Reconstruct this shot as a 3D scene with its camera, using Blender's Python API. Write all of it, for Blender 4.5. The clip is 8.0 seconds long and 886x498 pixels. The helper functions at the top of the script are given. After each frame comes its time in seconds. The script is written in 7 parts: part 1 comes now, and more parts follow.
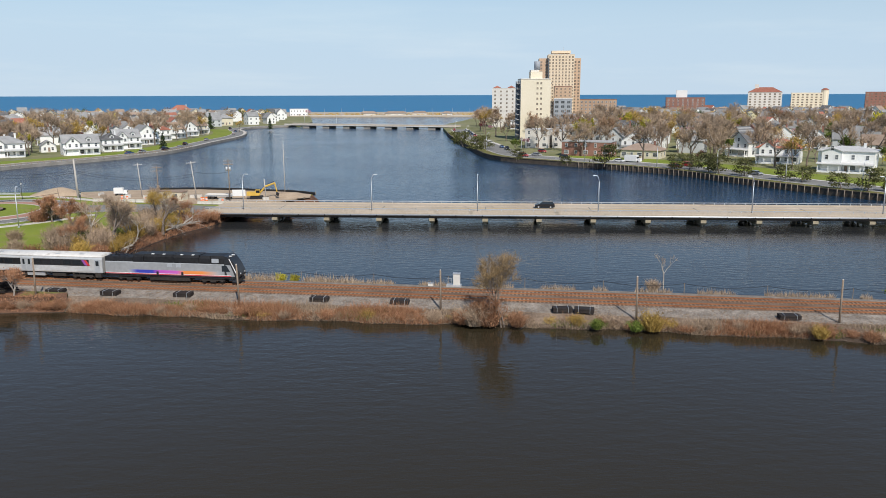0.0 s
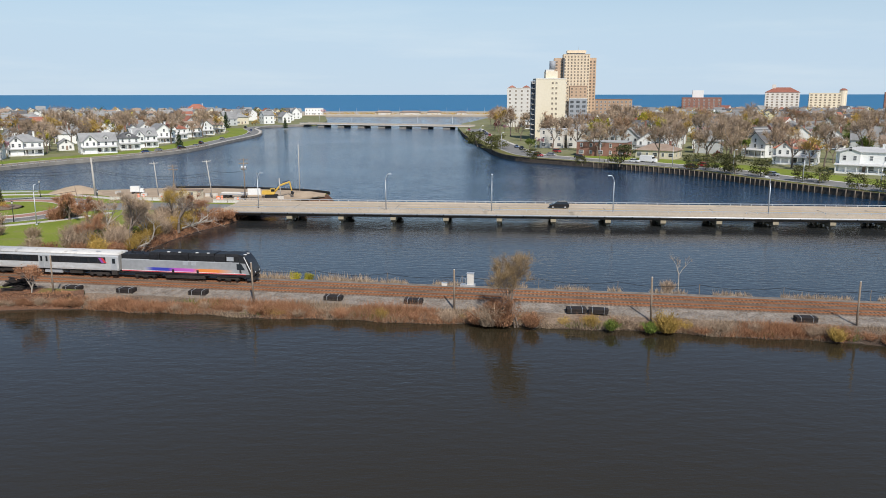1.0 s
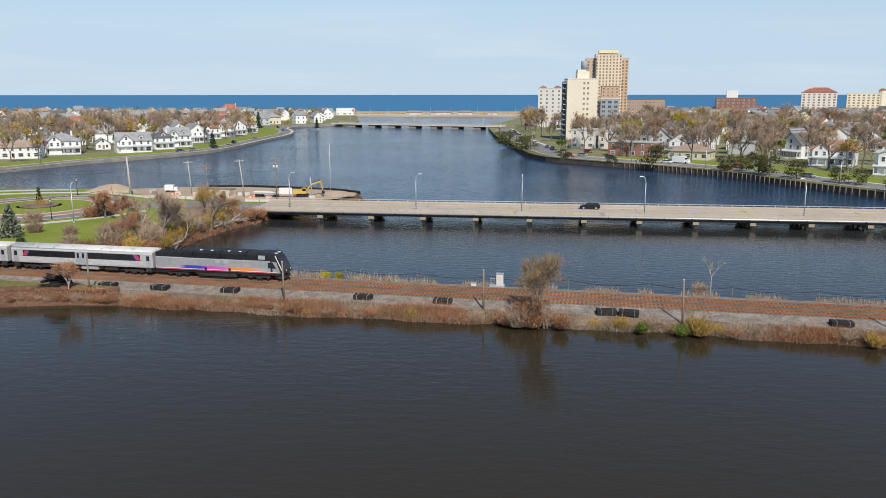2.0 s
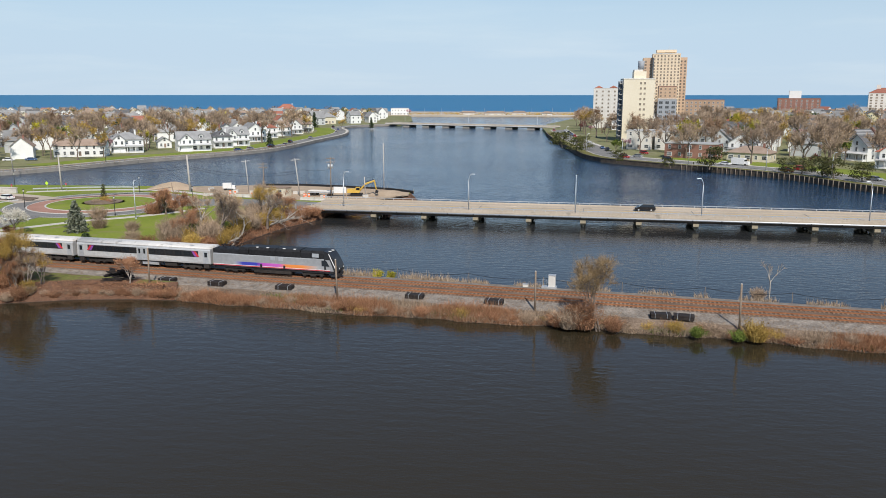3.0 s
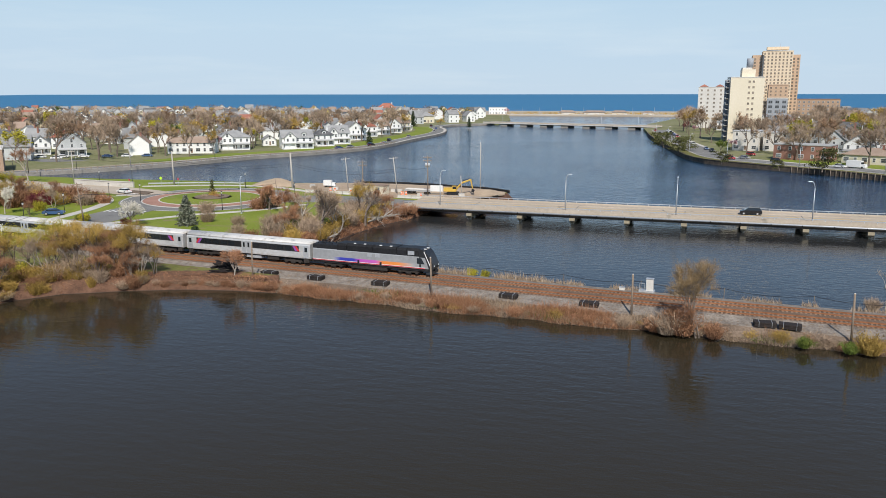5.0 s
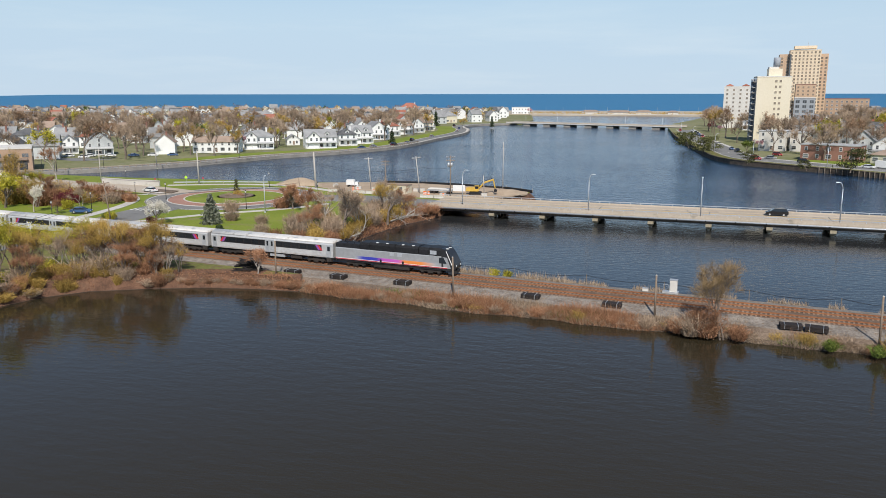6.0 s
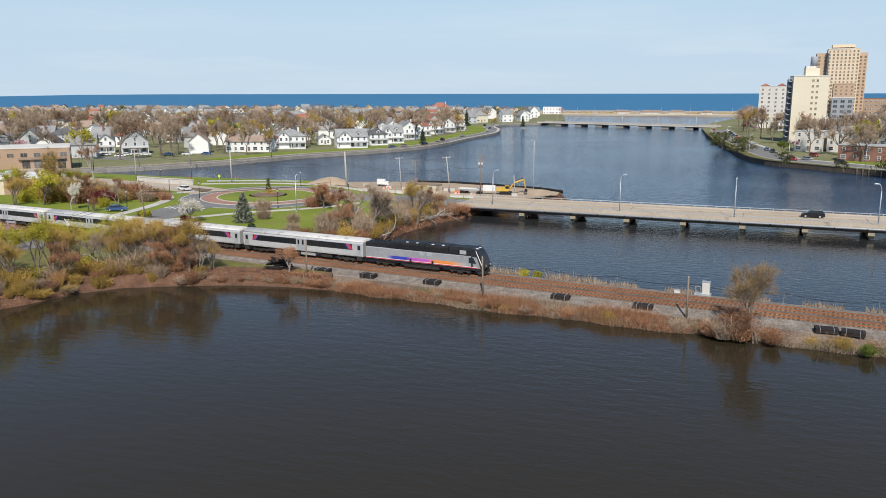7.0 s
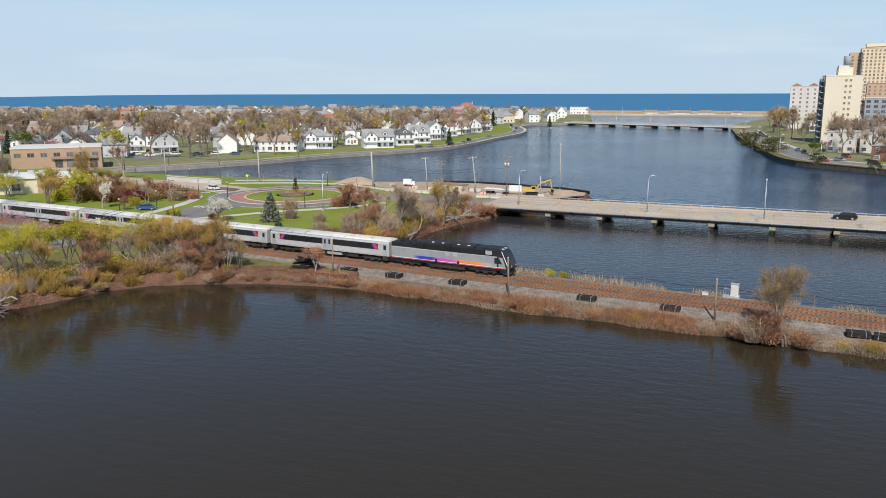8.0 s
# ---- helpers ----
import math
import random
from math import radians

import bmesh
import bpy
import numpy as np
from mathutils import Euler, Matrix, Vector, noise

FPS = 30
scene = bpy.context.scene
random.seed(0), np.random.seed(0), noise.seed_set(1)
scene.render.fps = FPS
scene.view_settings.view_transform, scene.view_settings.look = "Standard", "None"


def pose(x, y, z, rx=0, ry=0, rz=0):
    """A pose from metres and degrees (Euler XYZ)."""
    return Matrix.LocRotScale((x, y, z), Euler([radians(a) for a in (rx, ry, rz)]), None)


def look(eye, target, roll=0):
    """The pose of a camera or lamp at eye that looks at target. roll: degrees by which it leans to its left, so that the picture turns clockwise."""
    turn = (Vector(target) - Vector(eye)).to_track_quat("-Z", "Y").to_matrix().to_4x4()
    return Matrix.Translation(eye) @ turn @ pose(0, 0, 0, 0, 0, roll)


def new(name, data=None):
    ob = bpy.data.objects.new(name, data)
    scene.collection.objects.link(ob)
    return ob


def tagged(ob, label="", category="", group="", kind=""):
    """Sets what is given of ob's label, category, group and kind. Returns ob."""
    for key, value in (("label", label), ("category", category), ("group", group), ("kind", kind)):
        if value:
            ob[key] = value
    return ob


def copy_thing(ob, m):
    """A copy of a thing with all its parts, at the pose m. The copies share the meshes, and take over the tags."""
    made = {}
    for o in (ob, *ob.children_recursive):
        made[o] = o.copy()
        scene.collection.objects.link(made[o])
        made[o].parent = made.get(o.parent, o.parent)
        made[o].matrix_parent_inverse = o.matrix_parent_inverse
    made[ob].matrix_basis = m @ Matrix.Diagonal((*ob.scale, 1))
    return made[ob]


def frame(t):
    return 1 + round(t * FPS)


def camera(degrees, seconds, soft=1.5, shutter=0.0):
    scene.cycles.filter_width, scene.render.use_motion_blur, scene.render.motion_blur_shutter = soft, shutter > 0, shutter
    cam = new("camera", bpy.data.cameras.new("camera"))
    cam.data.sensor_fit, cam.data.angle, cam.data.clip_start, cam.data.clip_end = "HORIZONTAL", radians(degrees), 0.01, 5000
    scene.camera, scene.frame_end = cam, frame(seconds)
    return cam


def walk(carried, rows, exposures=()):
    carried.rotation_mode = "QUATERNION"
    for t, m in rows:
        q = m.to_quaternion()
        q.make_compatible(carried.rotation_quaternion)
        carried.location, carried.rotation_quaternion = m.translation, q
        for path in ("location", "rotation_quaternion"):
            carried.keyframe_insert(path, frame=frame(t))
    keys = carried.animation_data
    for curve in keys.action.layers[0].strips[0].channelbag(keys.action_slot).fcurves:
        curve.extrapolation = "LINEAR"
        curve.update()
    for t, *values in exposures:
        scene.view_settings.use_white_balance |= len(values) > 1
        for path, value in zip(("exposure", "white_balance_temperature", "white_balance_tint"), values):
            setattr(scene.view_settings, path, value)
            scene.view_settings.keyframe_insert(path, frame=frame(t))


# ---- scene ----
EXPO, SKY_STRENGTH = 0.0, 0.1
H_EYE = 30.0
cam = camera(59.05, 8.0, 0.6)
ROWS = [
    (0.0, 0.0, -11.331, 0.169),
    (0.5, 0.374, -11.35, 0.122),
    (1.0, 1.065, -11.36, 0.06),
    (2.5, 4.988, -11.339, 0.045),
    (3.0, 7.168, -11.335, 0.018),
    (3.5, 9.52, -11.355, 0.02),
    (4.0, 11.884, -11.355, 0.06),
    (4.5, 13.673, -11.37, 0.081),
    (4.7, 13.892, -11.375, 0.085),
    (5.8, 15.52, -11.396, 0.115),
    (6.0, 15.877, -11.399, 0.12),
    (6.5, 17.043, -11.406, 0.125),
    (7.0, 18.098, -11.412, 0.14),
    (7.5, 19.122, -11.407, 0.17),
    (8.0, 20.01, -11.397, 0.178),
]
walk(cam, [(t, pose(0, 0, H_EYE, 90 + pitch, roll, yaw)) for t, yaw, pitch, roll in ROWS], [(0.0, EXPO), (8.0, EXPO)])

# ---- light: clear spring day, sun behind the camera ----
SUN_EL, SUN_AZ = radians(46), radians(162)
world = bpy.data.worlds.new("sky")
scene.world = world
world.use_nodes = True
wn, wl = world.node_tree.nodes, world.node_tree.links
wn.clear()
sky = wn.new("ShaderNodeTexSky")
sky.sky_type = 'NISHITA'
sky.sun_disc = False
sky.sun_elevation, sky.sun_rotation = SUN_EL, SUN_AZ
sky.air_density, sky.dust_density, sky.ozone_density = 1.0, 0.1, 3.0
sky_bg = wn.new("ShaderNodeBackground")
sky_bg.inputs[1].default_value = SKY_STRENGTH
# sea haze: pale blue low over the coast, thinning upwards into the clear sky
way = wn.new("ShaderNodeTexCoord")
up_part = wn.new("ShaderNodeSeparateXYZ")
wl.new(way.outputs["Generated"], up_part.inputs[0])
thin = wn.new("ShaderNodeMapRange")
thin.interpolation_type = 'SMOOTHSTEP'
thin.inputs[1].default_value, thin.inputs[2].default_value = 0.04, 0.2
thin.inputs[3].default_value, thin.inputs[4].default_value = 0.92, 0.0
wl.new(up_part.outputs[2], thin.inputs[0])
# faint high cirrus
stretch = wn.new("ShaderNodeMapping")
stretch.inputs["Scale"].default_value = (1.0, 1.0, 9.0)
wl.new(way.outputs["Generated"], stretch.inputs[0])
cirrus = wn.new("ShaderNodeTexNoise")
cirrus.inputs["Scale"].default_value, cirrus.inputs["Detail"].default_value, cirrus.inputs["Roughness"].default_value = 3.2, 7, 0.6
wl.new(stretch.outputs[0], cirrus.inputs["Vector"])
veil = wn.new("ShaderNodeMapRange")
veil.inputs[1].default_value, veil.inputs[2].default_value = 0.5, 0.75
wl.new(cirrus.outputs["Fac"], veil.inputs[0])
tint = wn.new("ShaderNodeMix")
tint.data_type = 'RGBA'
tint.inputs[6].default_value = (5.3, 6.8, 8.4, 1)
tint.inputs[7].default_value = (6.0, 7.3, 8.6, 1)
wl.new(veil.outputs[0], tint.inputs[0])
haze = wn.new("ShaderNodeMix")
haze.data_type = 'RGBA'
wl.new(thin.outputs[0], haze.inputs[0])
wl.new(sky.outputs[0], haze.inputs[6])
wl.new(tint.outputs[2], haze.inputs[7])
wl.new(haze.outputs[2], sky_bg.inputs[0])
wl.new(sky_bg.outputs[0], wn.new("ShaderNodeOutputWorld").inputs[0])
sun_data = bpy.data.lights.new("sun", 'SUN')
sun_data.energy, sun_data.angle, sun_data.color = 4.2, radians(0.55), (1.0, 0.94, 0.85)
sun = new("sun", sun_data)
sun_way = Vector((math.sin(SUN_AZ) * math.cos(SUN_EL), math.cos(SUN_AZ) * math.cos(SUN_EL), math.sin(SUN_EL)))
sun.matrix_world = look(sun_way * 200, (0, 0, 0))


# ---- materials ----
def surface(name, a, b, rough=0.8, metal=0.0, big=0.15, fine=6.0, bump=0.15, per_thing=0.0, spec=0.3, dirt=None, dirt_at=0.62, where="object"):
    """Two colours mixed at two scales, with fine relief and, where given, stains."""
    m = bpy.data.materials.new(name)
    m.use_nodes = True
    nd, ln = m.node_tree.nodes, m.node_tree.links
    bs = nd["Principled BSDF"]
    if where == "world":
        co = nd.new("ShaderNodeNewGeometry").outputs["Position"]
    else:
        co = nd.new("ShaderNodeTexCoord").outputs["Object"]
    n1, n2 = nd.new("ShaderNodeTexNoise"), nd.new("ShaderNodeTexNoise")
    for n, s, d in ((n1, big, 3), (n2, fine, 4)):
        n.inputs["Scale"].default_value, n.inputs["Detail"].default_value = s, d
        ln.new(co, n.inputs["Vector"])
    add = nd.new("ShaderNodeMath")
    add.operation = 'ADD'
    ln.new(n1.outputs["Fac"], add.inputs[0])
    ln.new(n2.outputs["Fac"], add.inputs[1])
    ramp = nd.new("ShaderNodeMapRange")
    ramp.inputs[1].default_value, ramp.inputs[2].default_value = 0.7, 1.3
    ln.new(add.outputs[0], ramp.inputs[0])
    mix = nd.new("ShaderNodeMix")
    mix.data_type = 'RGBA'
    mix.inputs[6].default_value, mix.inputs[7].default_value = (*a, 1), (*b, 1)
    ln.new(ramp.outputs[0], mix.inputs[0])
    out = mix.outputs[2]
    if dirt:
        n3 = nd.new("ShaderNodeTexNoise")
        n3.inputs["Scale"].default_value, n3.inputs["Detail"].default_value = big * 3.1, 6
        ln.new(co, n3.inputs["Vector"])
        r3 = nd.new("ShaderNodeMapRange")
        r3.inputs[1].default_value, r3.inputs[2].default_value = dirt_at, dirt_at + 0.12
        ln.new(n3.outputs["Fac"], r3.inputs[0])
        mx = nd.new("ShaderNodeMix")
        mx.data_type = 'RGBA'
        ln.new(r3.outputs[0], mx.inputs[0])
        ln.new(out, mx.inputs[6])
        mx.inputs[7].default_value = (*dirt, 1)
        out = mx.outputs[2]
    if per_thing:
        info = nd.new("ShaderNodeObjectInfo")
        mr = nd.new("ShaderNodeMapRange")
        mr.inputs[3].default_value, mr.inputs[4].default_value = 1 - per_thing, 1 + per_thing
        ln.new(info.outputs["Random"], mr.inputs[0])
        hs = nd.new("ShaderNodeHueSaturation")
        ln.new(mr.outputs[0], hs.inputs["Value"])
        ln.new(out, hs.inputs["Color"])
        out = hs.outputs[0]
    ln.new(out, bs.inputs["Base Color"])
    bs.inputs["Roughness"].default_value, bs.inputs["Metallic"].default_value = rough, metal
    bs.inputs["Specular IOR Level"].default_value = spec
    if bump:
        bp = nd.new("ShaderNodeBump")
        bp.inputs["Strength"].default_value, bp.inputs["Distance"].default_value = bump, 0.05
        ln.new(n2.outputs["Fac"], bp.inputs["Height"])
        ln.new(bp.outputs[0], bs.inputs["Normal"])
    return m


def leafy(name, a, b, rough=0.7):
    """Leaves, buds and twigs: colour varies from piece to piece."""
    m = bpy.data.materials.new(name)
    m.use_nodes = True
    nd, ln = m.node_tree.nodes, m.node_tree.links
    bs = nd["Principled BSDF"]
    geo = nd.new("ShaderNodeNewGeometry")
    info = nd.new("ShaderNodeObjectInfo")
    mix = nd.new("ShaderNodeMix")
    mix.data_type = 'RGBA'
    mix.inputs[6].default_value, mix.inputs[7].default_value = (*a, 1), (*b, 1)
    ln.new(geo.outputs["Random Per Island"], mix.inputs[0])
    mr = nd.new("ShaderNodeMapRange")
    mr.inputs[3].default_value, mr.inputs[4].default_value = 0.75, 1.3
    ln.new(info.outputs["Random"], mr.inputs[0])
    hs = nd.new("ShaderNodeHueSaturation")
    ln.new(mr.outputs[0], hs.inputs["Value"])
    ln.new(mix.outputs[2], hs.inputs["Color"])
    ln.new(hs.outputs[0], bs.inputs["Base Color"])
    bs.inputs["Roughness"].default_value = rough
    bs.inputs["Specular IOR Level"].default_value = 0.15
    return m


def water_material(name, tint, scale, strength, rough, height=0.12, crest=0.55):
    m = bpy.data.materials.new(name)
    m.use_nodes = True
    nd, ln = m.node_tree.nodes, m.node_tree.links
    bs = nd["Principled BSDF"]
    co = nd.new("ShaderNodeNewGeometry").outputs["Position"]
    mp = nd.new("ShaderNodeMapping")
    mp.inputs["Rotation"].default_value = (0, 0, radians(-8))
    mp.inputs["Scale"].default_value = (crest, 1.0, 1.0)
    ln.new(co, mp.inputs["Vector"])
    n1, n2, n3 = (nd.new("ShaderNodeTexNoise") for _ in range(3))
    for n, s, d in ((n1, scale, 2), (n2, scale * 4.5, 2), (n3, 0.018, 2)):
        n.inputs["Scale"].default_value, n.inputs["Detail"].default_value = s, d
        ln.new(mp.outputs[0], n.inputs["Vector"])
    half = nd.new("ShaderNodeMath")
    half.operation = 'MULTIPLY_ADD'
    half.inputs[1].default_value = 0.3
    ln.new(n2.outputs["Fac"], half.inputs[0])
    ln.new(n1.outputs["Fac"], half.inputs[2])
    # calm and ruffled patches
    patch = nd.new("ShaderNodeMapRange")
    patch.inputs[1].default_value, patch.inputs[2].default_value = 0.35, 0.65
    patch.inputs[3].default_value, patch.inputs[4].default_value = strength * 0.55, strength * 1.25
    ln.new(n3.outputs["Fac"], patch.inputs[0])
    bp = nd.new("ShaderNodeBump")
    bp.inputs["Distance"].default_value = height
    ln.new(patch.outputs[0], bp.inputs["Strength"])
    ln.new(half.outputs[0], bp.inputs["Height"])
    ln.new(bp.outputs[0], bs.inputs["Normal"])
    bs.inputs["Base Color"].default_value = (*tint, 1)
    bs.inputs["Roughness"].default_value = rough
    bs.inputs["IOR"].default_value = 1.333
    return m


LAKE = water_material("lake_water", (0.012, 0.038, 0.078), 0.7, 1.0, 0.11, 0.32, 0.55)
REACH = water_material("reach_water", (0.028, 0.030, 0.031), 0.9, 0.8, 0.06, 0.1, 0.55)
POND = water_material("pond_water", (0.034, 0.0275, 0.016), 0.9, 0.36, 0.05, 0.12, 0.42)
SEA = water_material("sea_water", (0.03, 0.17, 0.33), 0.25, 1.0, 0.5)
BALLAST = surface("ballast", (0.125, 0.105, 0.088), (0.36, 0.315, 0.27), 0.95, big=0.7, fine=4.5, bump=0.8, where="world", dirt=(0.20, 0.145, 0.10), dirt_at=0.55)
RUSTBALLAST = surface("rust_stained_ballast", (0.10, 0.066, 0.046), (0.24, 0.165, 0.12), 0.95, big=0.35, fine=8, bump=0.6, where="world", dirt=(0.20, 0.15, 0.115))
RUST = surface("rusty_rail", (0.27, 0.115, 0.055), (0.40, 0.19, 0.095), 0.75, 0.2, fine=4)
TIE = surface("tie_timber", (0.20, 0.135, 0.095), (0.36, 0.245, 0.17), 0.9, fine=5)
SOIL = surface("soil", (0.14, 0.10, 0.07), (0.26, 0.20, 0.15), 0.95, big=0.2, fine=3, bump=0.5, where="world")
DRYBANK = surface("dry_bank", (0.09, 0.062, 0.045), (0.30, 0.225, 0.165), 0.95, big=0.25, fine=4, bump=0.7, where="world", dirt=(0.13, 0.12, 0.04))
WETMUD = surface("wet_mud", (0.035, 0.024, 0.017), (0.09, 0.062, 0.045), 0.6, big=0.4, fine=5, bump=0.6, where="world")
LEAFLITTER = surface("leaf_litter", (0.07, 0.036, 0.024), (0.21, 0.115, 0.072), 0.95, big=0.5, fine=5, bump=0.8, where="world", dirt=(0.10, 0.075, 0.05))
LAWN = surface("lawn", (0.15, 0.205, 0.02), (0.25, 0.285, 0.04), 0.9, big=0.08, fine=2.0, bump=0.4, where="world", dirt=(0.24, 0.22, 0.09))
ROUGHGRASS = surface("rough_grass", (0.10, 0.115, 0.025), (0.22, 0.21, 0.06), 0.95, big=0.2, fine=2.5, bump=0.5, where="world", dirt=(0.15, 0.10, 0.06), dirt_at=0.5)
TOWN = surface("town_ground", (0.15, 0.17, 0.06), (0.27, 0.25, 0.14), 0.95, big=0.03, fine=0.4, bump=0.2, where="world", dirt=(0.26, 0.24, 0.22))
SAND = surface("sand", (0.40, 0.33, 0.25), (0.54, 0.46, 0.355), 0.95, big=0.02, fine=0.6, bump=0.3, where="world")
DIRT_PILE = surface("sandy_dirt", (0.36, 0.27, 0.19), (0.50, 0.39, 0.28), 0.95, big=0.3, fine=2.5, bump=0.6, where="world")
ASPHALT = surface("asphalt", (0.18, 0.175, 0.165), (0.26, 0.255, 0.245), 0.9, big=0.1, fine=3, bump=0.2, where="world", dirt=(0.10, 0.10, 0.10))
DECK = surface("bridge_concrete", (0.42, 0.35, 0.27), (0.54, 0.46, 0.37), 0.9, big=0.12, fine=2.5, bump=0.2, where="world", dirt=(0.30, 0.26, 0.21))
SEAWALL = surface("seawall_concrete", (0.24, 0.22, 0.19), (0.38, 0.35, 0.31), 0.9, big=0.2, fine=3, bump=0.2, where="world", dirt=(0.16, 0.15, 0.13))
TOWERPANE = surface("tower_pane", (0.16, 0.13, 0.10), (0.28, 0.23, 0.18), 0.2, big=0.7, bump=0, spec=0.5, per_thing=0.4)
CONCRETE = surface("pale_concrete", (0.50, 0.47, 0.42), (0.64, 0.61, 0.56), 0.9, big=0.2, fine=3, bump=0.2, where="world", dirt=(0.40, 0.37, 0.32))
PIER = surface("pier_concrete", (0.30, 0.25, 0.17), (0.46, 0.40, 0.29), 0.9, fine=3, bump=0.3)
BRICKPAVE = surface("brick_paving", (0.34, 0.18, 0.13), (0.45, 0.26, 0.20), 0.9, fine=4, where="world")
PAINT = surface("road_paint", (0.7, 0.7, 0.68), (0.85, 0.84, 0.80), 0.7, fine=3)
GALV = surface("galvanised_steel", (0.50, 0.52, 0.54), (0.66, 0.68, 0.70), 0.45, 0.5, fine=3)
DARKSTEEL = surface("dark_steel", (0.02, 0.02, 0.022), (0.04, 0.04, 0.045), 0.5, 0.3)
BLACK = surface("black_paint", (0.012, 0.012, 0.014), (0.03, 0.03, 0.032), 0.35, fine=3, spec=0.5)
UNDER = surface("sooty_underframe", (0.02, 0.018, 0.016), (0.06, 0.05, 0.045), 0.85, fine=4)
STAINLESS = surface("fluted_stainless", (0.58, 0.58, 0.57), (0.72, 0.72, 0.71), 0.42, 0.35, big=0.4, fine=2, bump=0.05, spec=0.5, dirt=(0.45, 0.42, 0.38), dirt_at=0.66)
COACHROOF = surface("coach_roof", (0.60, 0.58, 0.55), (0.74, 0.72, 0.69), 0.55, 0.1, big=0.3, fine=2, bump=0.05, dirt=(0.48, 0.45, 0.41), dirt_at=0.6)
LOCOSILVER = surface("loco_silver", (0.36, 0.37, 0.38), (0.46, 0.47, 0.48), 0.4, 0.3, big=0.4, fine=2, bump=0.03)
LOCOROOF = surface("loco_roof", (0.010, 0.010, 0.011), (0.030, 0.030, 0.032), 0.5, fine=3, spec=0.25)
GLASS = surface("dark_glass", (0.012, 0.014, 0.018), (0.03, 0.035, 0.04), 0.08, bump=0, spec=0.6)
PANE = surface("window_pane", (0.05, 0.055, 0.06), (0.20, 0.21, 0.22), 0.12, big=0.7, bump=0, spec=0.6, per_thing=0.5)
RED = surface("red_stripe", (0.50, 0.03, 0.05), (0.62, 0.06, 0.07), 0.4, bump=0)
PURPLE = surface("purple_stripe", (0.22, 0.07, 0.30), (0.30, 0.10, 0.38), 0.4, bump=0)
WHITEPAINT = surface("white_paint", (0.74, 0.74, 0.72), (0.84, 0.84, 0.82), 0.6, big=0.3, fine=2, bump=0.05)
YELLOWPAINT = surface("machine_yellow", (0.58, 0.36, 0.06), (0.70, 0.46, 0.10), 0.45, big=0.5, dirt=(0.45, 0.30, 0.10))
HIVIS = surface("safety_orange", (0.85, 0.16, 0.02), (0.92, 0.22, 0.04), 0.6)
LIMEGREEN = surface("sign_lime", (0.55, 0.85, 0.05), (0.6, 0.9, 0.08), 0.5)
BARK = surface("bark", (0.13, 0.10, 0.08), (0.27, 0.22, 0.18), 0.95, big=0.8, fine=6, bump=0.6)
PALEBARK = surface("pale_bark", (0.38, 0.33, 0.28), (0.55, 0.49, 0.42), 0.9, big=0.8, fine=5, bump=0.4)
POLEWOOD = surface("pole_timber", (0.20, 0.15, 0.11), (0.32, 0.25, 0.19), 0.9, big=0.6, fine=6, bump=0.3)
GREYWOOD = surface("grey_pole_timber", (0.42, 0.38, 0.34), (0.56, 0.52, 0.47), 0.9, big=0.6, fine=6, bump=0.3)
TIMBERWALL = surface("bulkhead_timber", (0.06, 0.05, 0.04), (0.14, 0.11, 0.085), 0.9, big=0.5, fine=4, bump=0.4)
PALEWOOD = surface("weathered_piling", (0.15, 0.12, 0.095), (0.28, 0.235, 0.185), 0.9, big=0.5, fine=4)
CREOSOTE = surface("creosoted_timber", (0.018, 0.014, 0.013), (0.05, 0.04, 0.036), 0.75, big=0.8, fine=6, bump=0.4)
WOODRAIL = surface("guardrail_timber", (0.30, 0.24, 0.18), (0.42, 0.35, 0.27), 0.9, fine=4)
BRICK = surface("red_brick", (0.24, 0.12, 0.09), (0.34, 0.18, 0.14), 0.9, big=0.3, fine=5, bump=0.2)
TANBRICK = surface("tan_brick", (0.40, 0.27, 0.185), (0.50, 0.35, 0.25), 0.9, big=0.2, fine=4, bump=0.2)
CREAM = surface("cream_facade", (0.74, 0.66, 0.50), (0.80, 0.72, 0.57), 0.85, big=0.08, fine=1.0, bump=0.1)
TOWERTAN = surface("tower_tan", (0.72, 0.585, 0.42), (0.80, 0.665, 0.50), 0.85, big=0.05, fine=1.0, bump=0.1)
TOWERBROWN = surface("tower_brown", (0.54, 0.375, 0.255), (0.62, 0.45, 0.32), 0.85, big=0.05, fine=1.0, bump=0.1)
OFFWHITE = surface("offwhite_facade", (0.62, 0.59, 0.54), (0.72, 0.69, 0.64), 0.85, big=0.1, fine=1.0, bump=0.1)
GREYWALL = surface("grey_siding", (0.30, 0.32, 0.35), (0.40, 0.42, 0.45), 0.8, big=0.3, fine=3, bump=0.1)
SIDING = [surface("white_siding", (0.78, 0.78, 0.76), (0.88, 0.88, 0.86), 0.7, big=0.3, fine=3, bump=0.1, per_thing=0.06),
          surface("cream_siding", (0.62, 0.56, 0.42), (0.72, 0.66, 0.52), 0.7, big=0.3, fine=3, bump=0.1, per_thing=0.08),
          surface("pale_grey_siding", (0.46, 0.48, 0.48), (0.58, 0.60, 0.60), 0.7, big=0.3, fine=3, bump=0.1, per_thing=0.1),
          surface("tan_siding", (0.40, 0.31, 0.22), (0.50, 0.40, 0.29), 0.8, big=0.3, fine=3, bump=0.1, per_thing=0.12),
          surface("yellow_siding", (0.70, 0.62, 0.40), (0.78, 0.70, 0.48), 0.7, big=0.3, fine=3, bump=0.1, per_thing=0.06)]
